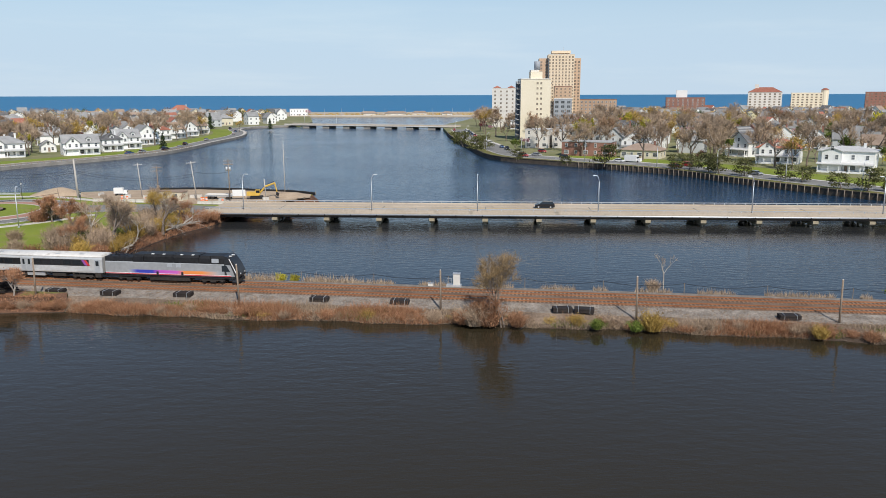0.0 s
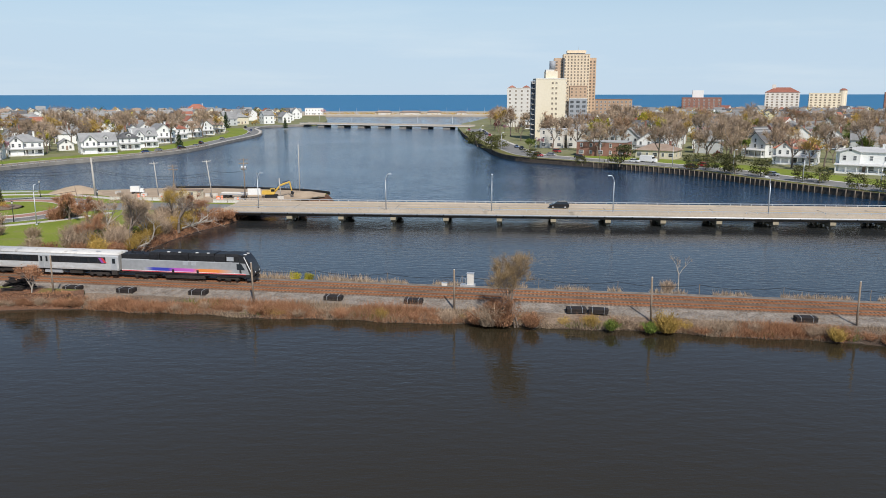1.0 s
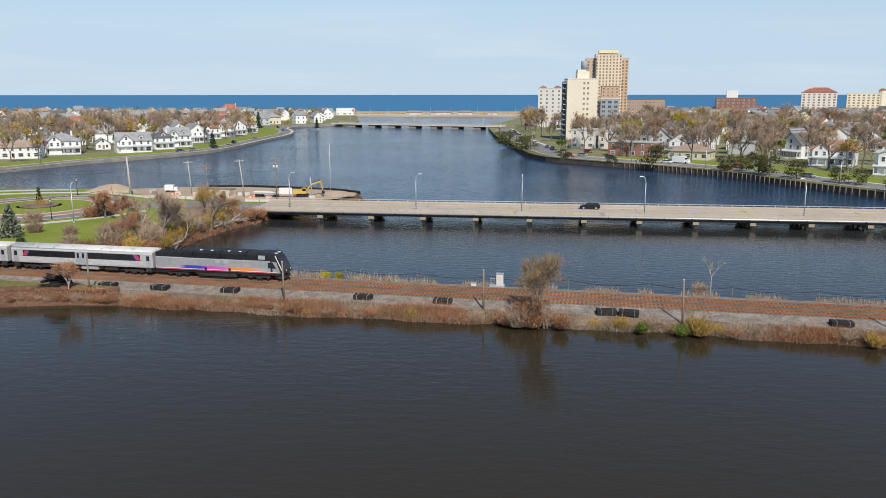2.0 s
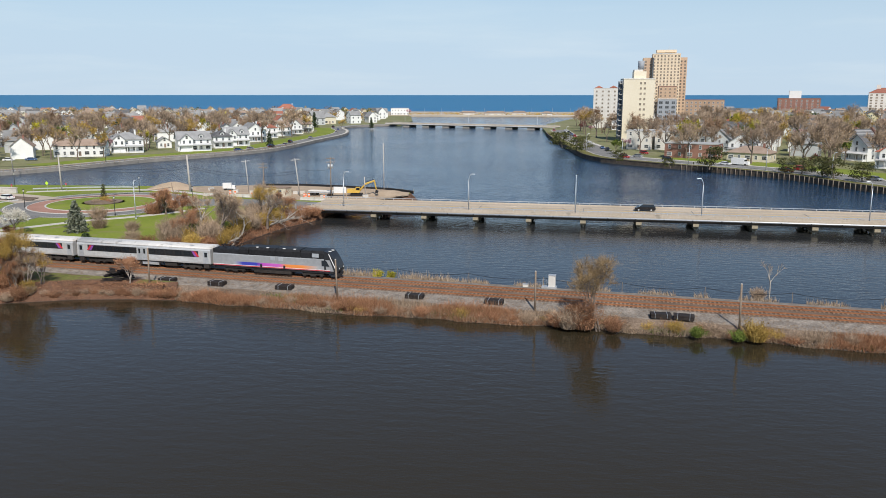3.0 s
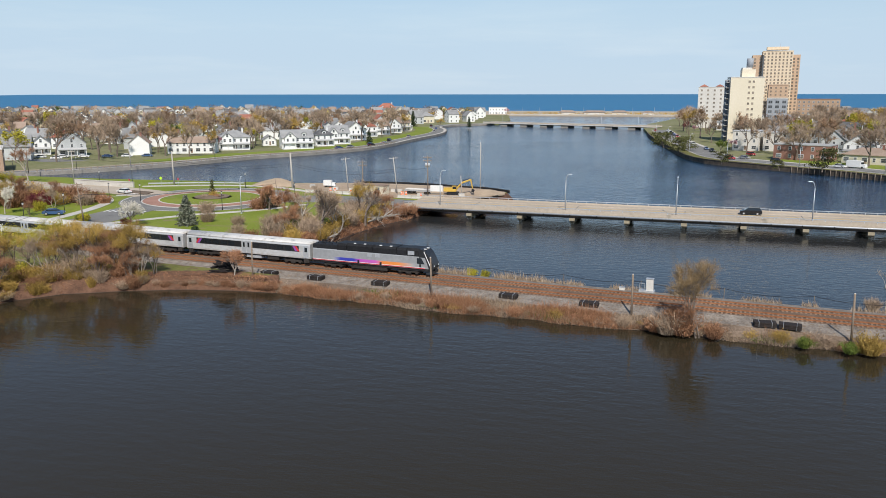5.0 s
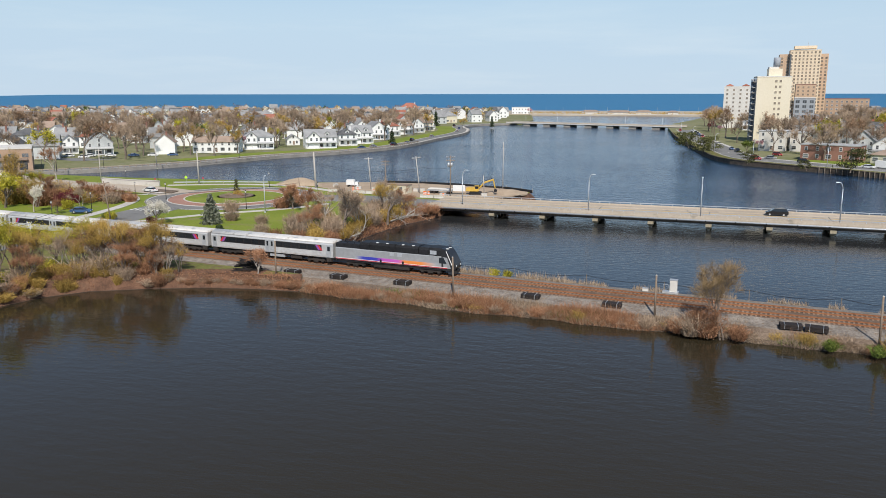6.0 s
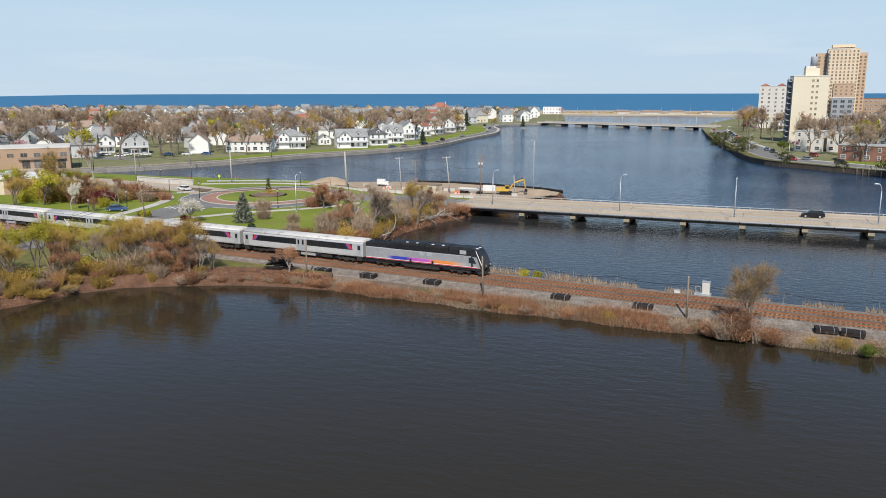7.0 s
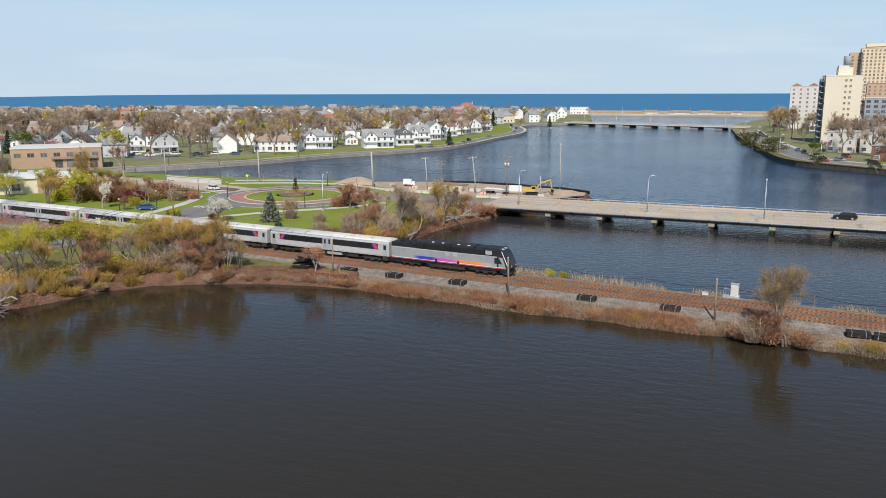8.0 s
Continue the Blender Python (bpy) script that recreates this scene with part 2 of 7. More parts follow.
ROOFS = [surface("grey_shingle", (0.22, 0.22, 0.22), (0.34, 0.34, 0.335), 0.9, big=0.3, fine=3, bump=0.3, per_thing=0.2),
         surface("dark_shingle", (0.08, 0.08, 0.085), (0.17, 0.17, 0.172), 0.9, big=0.3, fine=3, bump=0.3, per_thing=0.2),
         surface("brown_shingle", (0.26, 0.19, 0.145), (0.38, 0.29, 0.23), 0.9, big=0.3, fine=3, bump=0.3, per_thing=0.2),
         surface("red_tile", (0.30, 0.11, 0.075), (0.40, 0.17, 0.12), 0.9, big=0.3, fine=3, bump=0.3, per_thing=0.15),
         surface("pale_flat_roof", (0.42, 0.42, 0.42), (0.56, 0.56, 0.55), 0.9, big=0.2, fine=2, bump=0.1, per_thing=0.15)]
L_BARE = leafy("bare_twigs", (0.24, 0.178, 0.125), (0.52, 0.39, 0.28))
L_BUD = leafy("olive_buds", (0.30, 0.195, 0.05), (0.57, 0.385, 0.11))
L_SPRING = leafy("spring_green", (0.29, 0.26, 0.025), (0.54, 0.47, 0.06))
L_GREEN = leafy("leaf_green", (0.07, 0.11, 0.02), (0.18, 0.21, 0.045))
L_EVER = leafy("needle_green", (0.022, 0.04, 0.018), (0.06, 0.085, 0.035))
L_SPRUCE = leafy("blue_spruce_needles", (0.16, 0.18, 0.13), (0.34, 0.35, 0.26))
L_PINE = leafy("shore_pine_needles", (0.06, 0.07, 0.025), (0.17, 0.165, 0.06))
L_PINK = leafy("pink_blossom", (0.42, 0.22, 0.25), (0.62, 0.40, 0.42))
L_WHITE = leafy("white_blossom", (0.55, 0.50, 0.42), (0.80, 0.75, 0.66))
L_WINE = leafy("purple_leaf", (0.12, 0.025, 0.035), (0.22, 0.06, 0.06))
L_REED = leafy("dry_reed", (0.27, 0.19, 0.125), (0.56, 0.44, 0.32))
L_BRUSH = leafy("brown_brush", (0.20, 0.088, 0.046), (0.48, 0.27, 0.155))
L_RUST = leafy("rusty_buds", (0.19, 0.115, 0.07), (0.40, 0.265, 0.17))
L_WILLOW = leafy("willow_buds", (0.30, 0.20, 0.10), (0.50, 0.35, 0.18))


# locomotive livery: blue, magenta and orange run into one another along the body
LIVERY = surface("livery_band", (0.4, 0.4, 0.4), (0.4, 0.4, 0.4), 0.4, bump=0)
nd, ln = LIVERY.node_tree.nodes, LIVERY.node_tree.links
across = nd.new("ShaderNodeSeparateXYZ")
ln.new(nd.new("ShaderNodeTexCoord").outputs["Object"], across.inputs[0])
run = nd.new("ShaderNodeMapRange")
run.inputs[1].default_value, run.inputs[2].default_value = -6.9, 7.5
ln.new(across.outputs[0], run.inputs[0])
hues = nd.new("ShaderNodeValToRGB")
for at, c in ((0.1, (0.05, 0.06, 0.40)), (0.27, (0.05, 0.06, 0.42)), (0.35, (0.50, 0.10, 0.48)), (0.54, (0.58, 0.13, 0.50)), (0.62, (0.80, 0.26, 0.07)), (0.82, (0.82, 0.28, 0.07))):
    hues.color_ramp.elements.new(at).color = (*c, 1)
for e in (hues.color_ramp.elements[0], hues.color_ramp.elements[-1]):
    e.color = (0.42, 0.43, 0.44, 1)
ln.new(run.outputs[0], hues.inputs[0])
ln.new(hues.outputs[0], nd["Principled BSDF"].inputs["Base Color"])


# ---- builders ----
class Geo:
    """Collects faces for one mesh; g.m is the material slot of the next faces."""

    def __init__(self):
        self.v, self.f, self.mi, self.m = [], [], [], 0

    def add(self, verts, faces):
        k = len(self.v)
        self.v.extend(verts)
        self.f.extend([tuple(i + k for i in f) for f in faces])
        self.mi.extend([self.m] * len(faces))
        return self

    def box(self, x, y, z, sx, sy, sz, rz=0.0, taper=1.0):
        """A box that stands on z; sx, sy, sz are whole sizes."""
        c, s = math.cos(radians(rz)), math.sin(radians(rz))
        vs = []
        for k, h in ((1.0, 0), (taper, sz)):
            for a, b in ((-1, -1), (1, -1), (1, 1), (-1, 1)):
                px, py = a * sx / 2 * k, b * sy / 2 * k
                vs.append((x + px * c - py * s, y + px * s + py * c, z + h))
        return self.add(vs, [(3, 2, 1, 0), (4, 5, 6, 7), (0, 1, 5, 4), (1, 2, 6, 5), (2, 3, 7, 6), (3, 0, 4, 7)])

    def prism(self, pts, z0, z1):
        n = len(pts)
        area = sum(pts[i][0] * pts[(i + 1) % n][1] - pts[(i + 1) % n][0] * pts[i][1] for i in range(n))
        pts = list(pts) if area > 0 else list(reversed(pts))
        vs = [(p[0], p[1], z0) for p in pts] + [(p[0], p[1], z1) for p in pts]
        return self.add(vs, [tuple(range(n - 1, -1, -1)), tuple(range(n, 2 * n))] + [(i, (i + 1) % n, n + (i + 1) % n, n + i) for i in range(n)])

    def sweep(self, prof, x0, x1):
        """A closed outline of (y, z), counter-clockwise seen from +x, drawn out along x."""
        n = len(prof)
        vs = [(x0, y, z) for y, z in prof] + [(x1, y, z) for y, z in prof]
        return self.add(vs, [tuple(range(n - 1, -1, -1)), tuple(range(n, 2 * n))] + [(i, (i + 1) % n, n + (i + 1) % n, n + i) for i in range(n)])

    def tube(self, a, b, r0, r1, n=6, cap=True):
        a, b = Vector(a), Vector(b)
        d = (b - a).normalized()
        u = d.orthogonal().normalized()
        w = d.cross(u)
        vs = []
        for p, r in ((a, r0), (b, r1)):
            for i in range(n):
                t = 2 * math.pi * i / n
                vs.append(tuple(p + u * (r * math.cos(t)) + w * (r * math.sin(t))))
        fs = [(i, (i + 1) % n, n + (i + 1) % n, n + i) for i in range(n)]
        if cap:
            fs += [tuple(range(n - 1, -1, -1)), tuple(range(n, 2 * n))]
        return self.add(vs, fs)

    def line(self, pts, r, n=5):
        """One bent rod through the points."""
        pts = [Vector(p) for p in pts]
        vs = []
        for i, p in enumerate(pts):
            d = (pts[min(i + 1, len(pts) - 1)] - pts[max(i - 1, 0)]).normalized()
            u = d.cross(Vector((0.137, 0.271, 1.0))).normalized()
            w = d.cross(u)
            vs += [tuple(p + u * (r * math.cos(2 * math.pi * k / n)) + w * (r * math.sin(2 * math.pi * k / n))) for k in range(n)]
        fs = [(j * n + i, j * n + (i + 1) % n, (j + 1) * n + (i + 1) % n, (j + 1) * n + i) for j in range(len(pts) - 1) for i in range(n)]
        return self.add(vs, fs + [tuple(range(n - 1, -1, -1)), tuple(range(len(vs) - n, len(vs)))])

    def quad(self, a, b, c, d):
        return self.add([a, b, c, d], [(0, 1, 2, 3)])

    def ribbon(self, pts, o0, o1, z, z1=None):
        """A strip beside a polyline, from offset o0 to o1 to its left; with z1 it has that thickness below."""
        L, R = offset(pts, o0), offset(pts, o1)
        n = len(pts)
        top = [(p[0], p[1], z) for p in L] + [(p[0], p[1], z) for p in R]
        fs = [(n + i, i, i + 1, n + i + 1) if o1 > o0 else (i, n + i, n + i + 1, i + 1) for i in range(n - 1)]
        if z1 is not None:
            top += [(p[0], p[1], z1) for p in L] + [(p[0], p[1], z1) for p in R]
            for i in range(n - 1):
                fs += [(i, 2 * n + i, 2 * n + i + 1, i + 1), (n + i, n + i + 1, 3 * n + i + 1, 3 * n + i)]
            fs += [(0, n, 3 * n, 2 * n), (n - 1, 3 * n - 1, 4 * n - 1, 2 * n - 1)]
        return self.add(top, fs)


def offset(pts, o):
    out = []
    for i, p in enumerate(pts):
        a, b = pts[max(i - 1, 0)], pts[min(i + 1, len(pts) - 1)]
        dx, dy = b[0] - a[0], b[1] - a[1]
        l = math.hypot(dx, dy) or 1.0
        out.append((p[0] - dy / l * o, p[1] + dx / l * o))
    return out


def smooth_line(pts, k=4):
    """A curve through the points (Catmull-Rom)."""
    q = [pts[0]] + list(pts) + [pts[-1]]
    out = []
    for i in range(1, len(q) - 2):
        for j in range(k):
            t = j / k
            p0, p1, p2, p3 = q[i - 1], q[i], q[i + 1], q[i + 2]
            out.append(tuple(0.5 * (2 * p1[c] + (p2[c] - p0[c]) * t + (2 * p0[c] - 5 * p1[c] + 4 * p2[c] - p3[c]) * t * t + (3 * p1[c] - p0[c] - 3 * p2[c] + p3[c]) * t ** 3) for c in (0, 1)))
    out.append(tuple(pts[-1][:2]))
    return out


def mesh_of(name, g, mats, soft=False):
    me = bpy.data.meshes.new(name)
    me.from_pydata(g.v, [], g.f)
    mats = mats if isinstance(mats, (list, tuple)) else [mats]
    for m in mats:
        me.materials.append(m)
    if len(mats) > 1:
        me.polygons.foreach_set("material_index", g.mi)
    if soft:
        me.polygons.foreach_set("use_smooth", [True] * len(me.polygons))
    me.update()
    return me


def part(name, g, mats, parent=None, label="", soft=False):
    ob = new(name, mesh_of(name, g, mats, soft) if isinstance(g, Geo) else g)
    if parent:
        ob.parent = parent
    if label:
        ob["label"] = label
    return ob


def thing(name, label, category, m=None, group="", kind=""):
    ob = tagged(new(name), label, category, group, kind)
    if m is not None:
        ob.matrix_basis = m
    return ob


def structure(name, g, mats, label="", soft=False):
    return tagged(part(name, g, mats, None, "", soft), label or name.replace("_", " "), name.split("_")[0], "", "structure")


def wire(a, b, sag, k=8):
    a, b = Vector(a), Vector(b)
    return [tuple(a.lerp(b, i / k) - Vector((0, 0, sag * 4 * (i / k) * (1 - i / k)))) for i in range(k + 1)]


# ---- water and land ----
# the lake and the ocean are one level sheet each; the ocean meets the sky far out
g = Geo()
g.quad((-2600, 356, 0), (2600, 13, 0), (2600, 1150, 0), (-2600, 1150, 0))
tagged(part("water", g, LAKE), "ruffled blue lake water", "lake", "", "structure")
g = Geo()
g.quad((-940, 245.8, 0), (2600, -260, 0), (2600, 13, 0), (-940, 246.5, 0))
tagged(part("water_reach", g, REACH), "sheltered brownish water between causeway and bridge", "lake", "", "structure")
g = Geo()
g.add([(-2600, -400, 0), (2600, -400, 0), (2600, -260, 0), (-940, 245.8, 0), (-2600, 355.3, 0)], [(0, 1, 2, 3, 4)])
tagged(part("water_pond", g, POND), "calm dark brown water before the causeway", "pond", "", "structure")
g = Geo()
xs = [-3800 + 400 * i for i in range(20)]
ys = [1150, 1700, 2400, 3200, 3900, 4300]
zs = [0, 0, 1.5, 5.0, 10.0, 14.5]
for j in range(len(ys) - 1):
    for i in range(len(xs) - 1):
        g.quad((xs[i], ys[j], zs[j]), (xs[i + 1], ys[j], zs[j]), (xs[i + 1], ys[j + 1], zs[j + 1]), (xs[i], ys[j + 1], zs[j + 1]))
tagged(part("ocean_water", g, SEA), "deep blue ocean reaching to the horizon", "ocean", "", "structure")

SHORE_L = smooth_line([(-226, 231), (-205, 252), (-185, 285), (-170, 325), (-154, 352), (-140, 385), (-136, 420), (-137, 470), (-137, 540), (-148, 595), (-163, 640), (-158, 680), (-128, 712)], 4)
SHORE_R = smooth_line([(0, 640), (3, 570), (6, 512), (14, 424), (22, 358), (42, 330), (68, 306), (86, 284), (97, 259), (112, 231), (124, 213), (150, 178), (190, 120)], 4)
LZ, RZ, PZ = 1.2, 1.8, 2.0
g = Geo()
g.prism(SHORE_L + [(-132, 800), (-165, 985), (-2600, 985), (-2600, 231)], -1.5, LZ)
structure("ground_north", g, TOWN, "grassy ground of a seaside town")
g = Geo()
g.prism(SHORE_R + [(320, -60), (2600, -60), (2600, 985), (52, 985), (20, 800), (4, 720)], -1.5, RZ)
structure("ground_south", g, TOWN, "grassy ground of a town with apartment blocks")
g = Geo()
g.prism([(-2600, 980), (2600, 980), (2600, 1180), (-2600, 1180)], -1.5, 1.6)
structure("ground_beach", g, SAND, "pale sand beach before the ocean")
RU, RN, RO = Vector((0.98993, -0.14156, 0)), Vector((0.14156, 0.98993, 0)), Vector((0, 106.3, 0))


def rail_xy(s, v):
    p = RO + RU * s + RN * v
    return (p.x, p.y)


# the point lies on both sides of the railway
SHORE_S = [(-330, 20), (-150, 30), (-110, 55), (-96, 75), (-91, 84), (-88.4, 92), (-84, 97), (-76, 101), (-67.5, 104), (-60, 105.2), (-53, 105.4)]
SHORE_N = [(-62, 127), (-60, 134), (-60, 147), (-59, 157), (-57, 168), (-53, 178), (-51, 192), (-44, 203), (-35, 213), (-35, 219), (-45, 226), (-57, 229), (-71, 232), (-89, 231), (-107, 227), (-128, 226), (-150, 225), (-170, 224), (-226, 226)]
IN_S, IN_N = offset(SHORE_S, 2.2), offset(SHORE_N, 2.0)
IN_S[-1] = rail_xy(-54, -4.8)
IN_N[0] = rail_xy(-64, 8.2)
g = Geo().prism(IN_S + [rail_xy(-250, -4.8)], -1.5, PZ - 0.1)
structure("ground_woods", g, ROUGHGRASS, "rough grass beneath the shore trees")
structure("ground_litter", Geo().ribbon(smooth_line(IN_S[2:-1], 4), -0.2, 2.4, PZ - 0.07, PZ - 0.4), LEAFLITTER, "reddish leaf litter at the edge of the woods")
g = Geo().prism(IN_N + [(-262, 238), (-420, 238), (-420, 150), rail_xy(-250, 8.2)], -1.5, PZ)
structure("ground_point", g, LAWN, "spring lawn of a small park on a point")
g = Geo()
for outer, inner, z in ((SHORE_S, IN_S, PZ - 0.12), (SHORE_N, IN_N, PZ - 0.02)):
    low = offset(outer, -0.8)
    for i in range(len(outer) - 1):
        g.m = 0
        g.quad((*outer[i], 0.06), (*outer[i + 1], 0.06), (*inner[i + 1], z), (*inner[i], z))
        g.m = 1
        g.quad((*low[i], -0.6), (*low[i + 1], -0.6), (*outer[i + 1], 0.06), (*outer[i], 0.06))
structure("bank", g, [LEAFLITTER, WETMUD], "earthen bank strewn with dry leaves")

# ---- railway causeway: s along the track, v away from the camera ----
RAIL_M = Matrix(((RU.x, RN.x, 0, RO.x), (RU.y, RN.y, 0, RO.y), (0, 0, 1, 0), (0, 0, 0, 1)))
rnd = random.Random(5)


def bank_edge(s):
    """The water's edge on the near side of the causeway."""
    return -7.7 + 0.9 * math.sin(s * 0.055 + 0.5) + 0.35 * math.sin(s * 0.31) + 0.2 * math.sin(s * 0.9)


g = Geo()
g2 = Geo()
S0, S1, DS = -260, 190, 2.0
n = int((S1 - S0) / DS)
prev = prev2 = None
for i in range(n + 1):
    s = S0 + i * DS
    e = bank_edge(s)
    row = [(s, -4.6 + 0.25 * math.sin(s * 0.7), 1.35), (s, -2.4, 1.62), (s, -1.7, 1.78), (s, -1.45 + 0.12 * math.sin(s * 1.3), 1.79), (s, 5.2 + 0.12 * math.sin(s * 1.1), 1.79), (s, 5.6, 1.78), (s, 6.6, 1.6), (s, 8.2, 1.4)]
    row2 = [(s, e - 1.2, -0.7), (s, e, 0.02), (s, e + 0.6, 0.35 + 0.1 * rnd.random()), (s, -5.6, 0.95 + 0.15 * rnd.random()), (s, -4.6 + 0.25 * math.sin(s * 0.7), 1.35)]
    far = [(s, 8.2, 1.4), (s, 9.2, 0.8), (s, 11.0, -0.7)]
    if prev:
        for P, Q, gg in ((prev[0], row, g), (prev[1], row2, g2), (prev[2], far, g2)):
            for k in range(len(P) - 1):
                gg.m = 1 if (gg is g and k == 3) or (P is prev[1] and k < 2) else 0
                gg.quad(P[k], Q[k], Q[k + 1], P[k + 1])
    prev = (row, row2, far)
tagged(part("ground_ballast", g, [BALLAST, RUSTBALLAST]), "grey stone ballast bed of the railway", "ballast", "", "structure").matrix_world = RAIL_M
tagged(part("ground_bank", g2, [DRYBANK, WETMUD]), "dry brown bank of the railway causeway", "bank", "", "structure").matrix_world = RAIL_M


def track(v):
    """Rails on timber ties with their plates."""
    t = thing("railway_track", "rusty railway track on worn timber ties in ballast", "railway track", RAIL_M @ Matrix.Translation((0, v, 0)), "causeway tracks")
    for side in (-0.75, 0.75):
        r = Geo()
        r.sweep([(side - 0.07, 1.84), (side + 0.07, 1.84), (side + 0.07, 1.865), (side + 0.012, 1.885), (side + 0.012, 1.955), (side + 0.036, 1.965), (side + 0.036, 2.0), (side - 0.036, 2.0), (side - 0.036, 1.965), (side - 0.012, 1.955), (side - 0.012, 1.885), (side - 0.07, 1.865)], S0 + 2, S1 - 2)
        part("rail", r, RUST, t)
    ties, plates = Geo(), Geo()
    s = S0 + 3
    while s < S1 - 3:
        w = rnd.uniform(-0.06, 0.06)
        ties.box(s, w, 1.70, 0.24, 2.6, 0.15, rnd.uniform(-1.2, 1.2))
        for side in (-0.75, 0.75):
            plates.box(s, side, 1.845, 0.2, 0.4, 0.022)
        s += 0.56
    tagged(part("tie", ties, TIE, t), kind="stuff")
    tagged(part("tie_plate", plates, RUST, t), kind="stuff")
    return t


track(0.0)
track(3.8)

# ---- road bridge over the lake ----
BANG = math.degrees(math.atan(-0.066))
BR = Matrix.Translation((0, 178.0, 0)) @ pose(0, 0, 0, 0, 0, BANG)
BX0, BX1, BW = -56.0, 175.0, 13.4


def road_bridge():
    b = thing("road_bridge", "long low concrete road bridge with steel railings", "bridge", BR)
    part("deck", Geo().sweep([(0, 2.3), (BW, 2.3), (BW, 2.72), (BW - 0.3, 2.78), (BW / 2, 2.9), (0.3, 2.78), (0, 2.72)], BX0, BX1), DECK, b)
    for y in (0.2, BW - 0.2):
        d = -1 if y < 1 else 1
        part("parapet", Geo().sweep([(y - 0.2, 2.72), (y + 0.2, 2.72), (y + 0.16, 3.25), (y - 0.16, 3.25)], BX0, BX1), DECK, b)
        part("rail", Geo().sweep([(y - 0.06, 3.58), (y + 0.06, 3.58), (y + 0.06, 3.7), (y - 0.06, 3.7)], BX0, BX1), GALV, b, "galvanised railing bar")
        x = BX0 + 1
        pm = mesh_of("rail_post", Geo().box(0, 0, 3.25, 0.12, 0.12, 0.33), GALV)
        while x < BX1:
            part("rail_post", pm, None, b).location = (x, y, 0)
            x += 2.44
    for y in (2.0, BW - 2.0):
        part("sidewalk", Geo().sweep([(y - 1.6, 2.74), (y + 1.6, 2.74), (y + 1.6, 2.98), (y - 1.6, 2.98)], BX0, BX1), DECK, b, "raised concrete walkway")
    # the girders' dark colour paints in the shade beneath the deck
    for k in range(6):
        y = 0.5 + k * (BW - 1.0) / 5
        part("girder", Geo().sweep([(y - 0.2, 1.5), (y + 0.2, 1.5), (y + 0.2, 2.3), (y - 0.2, 2.3)], BX0, BX1), TIMBERWALL, b, "girder coloured dark for the shade below the deck")
    pipe = Geo().tube((BX0, -0.28, 2.28), (BX1, -0.28, 2.28), 0.2, 0.2, 10)
    part("pipe", pipe, GALV, b, "pale utility pipe along the fascia", True)
    x = BX0 + 4
    hang = mesh_of("pipe_bracket", Geo().box(0, -0.25, 1.98, 0.22, 0.5, 0.34), DARKSTEEL)
    while x < BX1:
        part("pipe_bracket", hang, None, b).location = (x, 0, 0)
        x += 6.1
    cap = Geo()
    cap.add([(-0.62, -0.25, 1.5), (0.62, -0.25, 1.5), (0.55, BW + 0.25, 1.5), (-0.55, BW + 0.25, 1.5), (-0.62, -0.25, 0.9), (0.62, -0.25, 0.9), (0.55, BW + 0.25, 0.9), (-0.55, BW + 0.25, 0.9), (-0.5, 0.3, 0.42), (0.5, 0.3, 0.42), (0.45, BW - 0.3, 0.42), (-0.45, BW - 0.3, 0.42)],
            [(0, 1, 2, 3), (0, 4, 5, 1), (1, 5, 6, 2), (2, 6, 7, 3), (3, 7, 4, 0), (4, 8, 9, 5), (5, 9, 10, 6), (6, 10, 11, 7), (7, 11, 8, 4), (8, 11, 10, 9)])
    cap_m = mesh_of("pier_cap", cap, PIER)
    pile_m = mesh_of("pier_post", Geo().tube((0, 0, -1.5), (0, 0, 1.2), 0.3, 0.3, 8), PIER, True)
    for k in range(18):
        x = -39.5 + 12.28 * k
        c = part("pier_cap", cap_m, None, b)
        c.location = (x, 0, 0)
        for j in range(5):
            q = part("pier_post", pile_m, None, c)
            q.location = (0, 1.0 + j * (BW - 2.0) / 4, 0)
    # faded seams and lane lines on the deck
    for k in range(8):
        part("deck_joint", Geo().box(-39.5 + 24.56 * k, BW / 2, 2.86, 0.18, BW - 7.0, 0.05), ASPHALT, b)
    for y in (BW / 2 - 0.15, BW / 2 + 0.15):
        part("lane_line", Geo().box(60, y, 2.885, BX1 - BX0 - 4, 0.12, 0.02), YELLOWPAINT, b)
    return b


road_bridge()


def lamp_post(height, reach):
    """A tapered aluminium post whose arm bends over the road."""
    t = thing("street_lamp", "galvanised street lamp with a curved arm", "street lamp", None, "bridge lamps")
    part("base", Geo().box(0, 0, 0, 0.4, 0.4, 0.25, 0, 0.7), GALV, t)
    part("pole", Geo().tube((0, 0, 0.2), (0, 0, height - 1.4), 0.13, 0.09, 8), GALV, t, "", True)
    arm = [(reach * (i / 6) ** 1.4, 0, height - 1.4 + 1.4 * math.sin(i / 6 * math.pi / 2)) for i in range(7)]
    part("arm", Geo().line(arm, 0.07, 6), GALV, t, "", True)
    g = Geo().box(reach + 0.3, 0, height - 0.1, 0.85, 0.32, 0.16, 0, 0.7)
    part("lamp_head", g, GALV, t)
    return t


lamp_a = lamp_post(8.6, 0.7)
spots = [(-47.0, 0), (-16.7, 0), (7.8, 90), (35.3, 180), (69.5, 180), (98, 180), (130, 180)]
lamp_a.matrix_basis = BR @ pose(spots[0][0], 0.75, 2.9, 0, 0, 0)
for x, r in spots[1:]:
    copy_thing(lamp_a, BR @ pose(x, 0.75, 2.9, 0, 0, r))


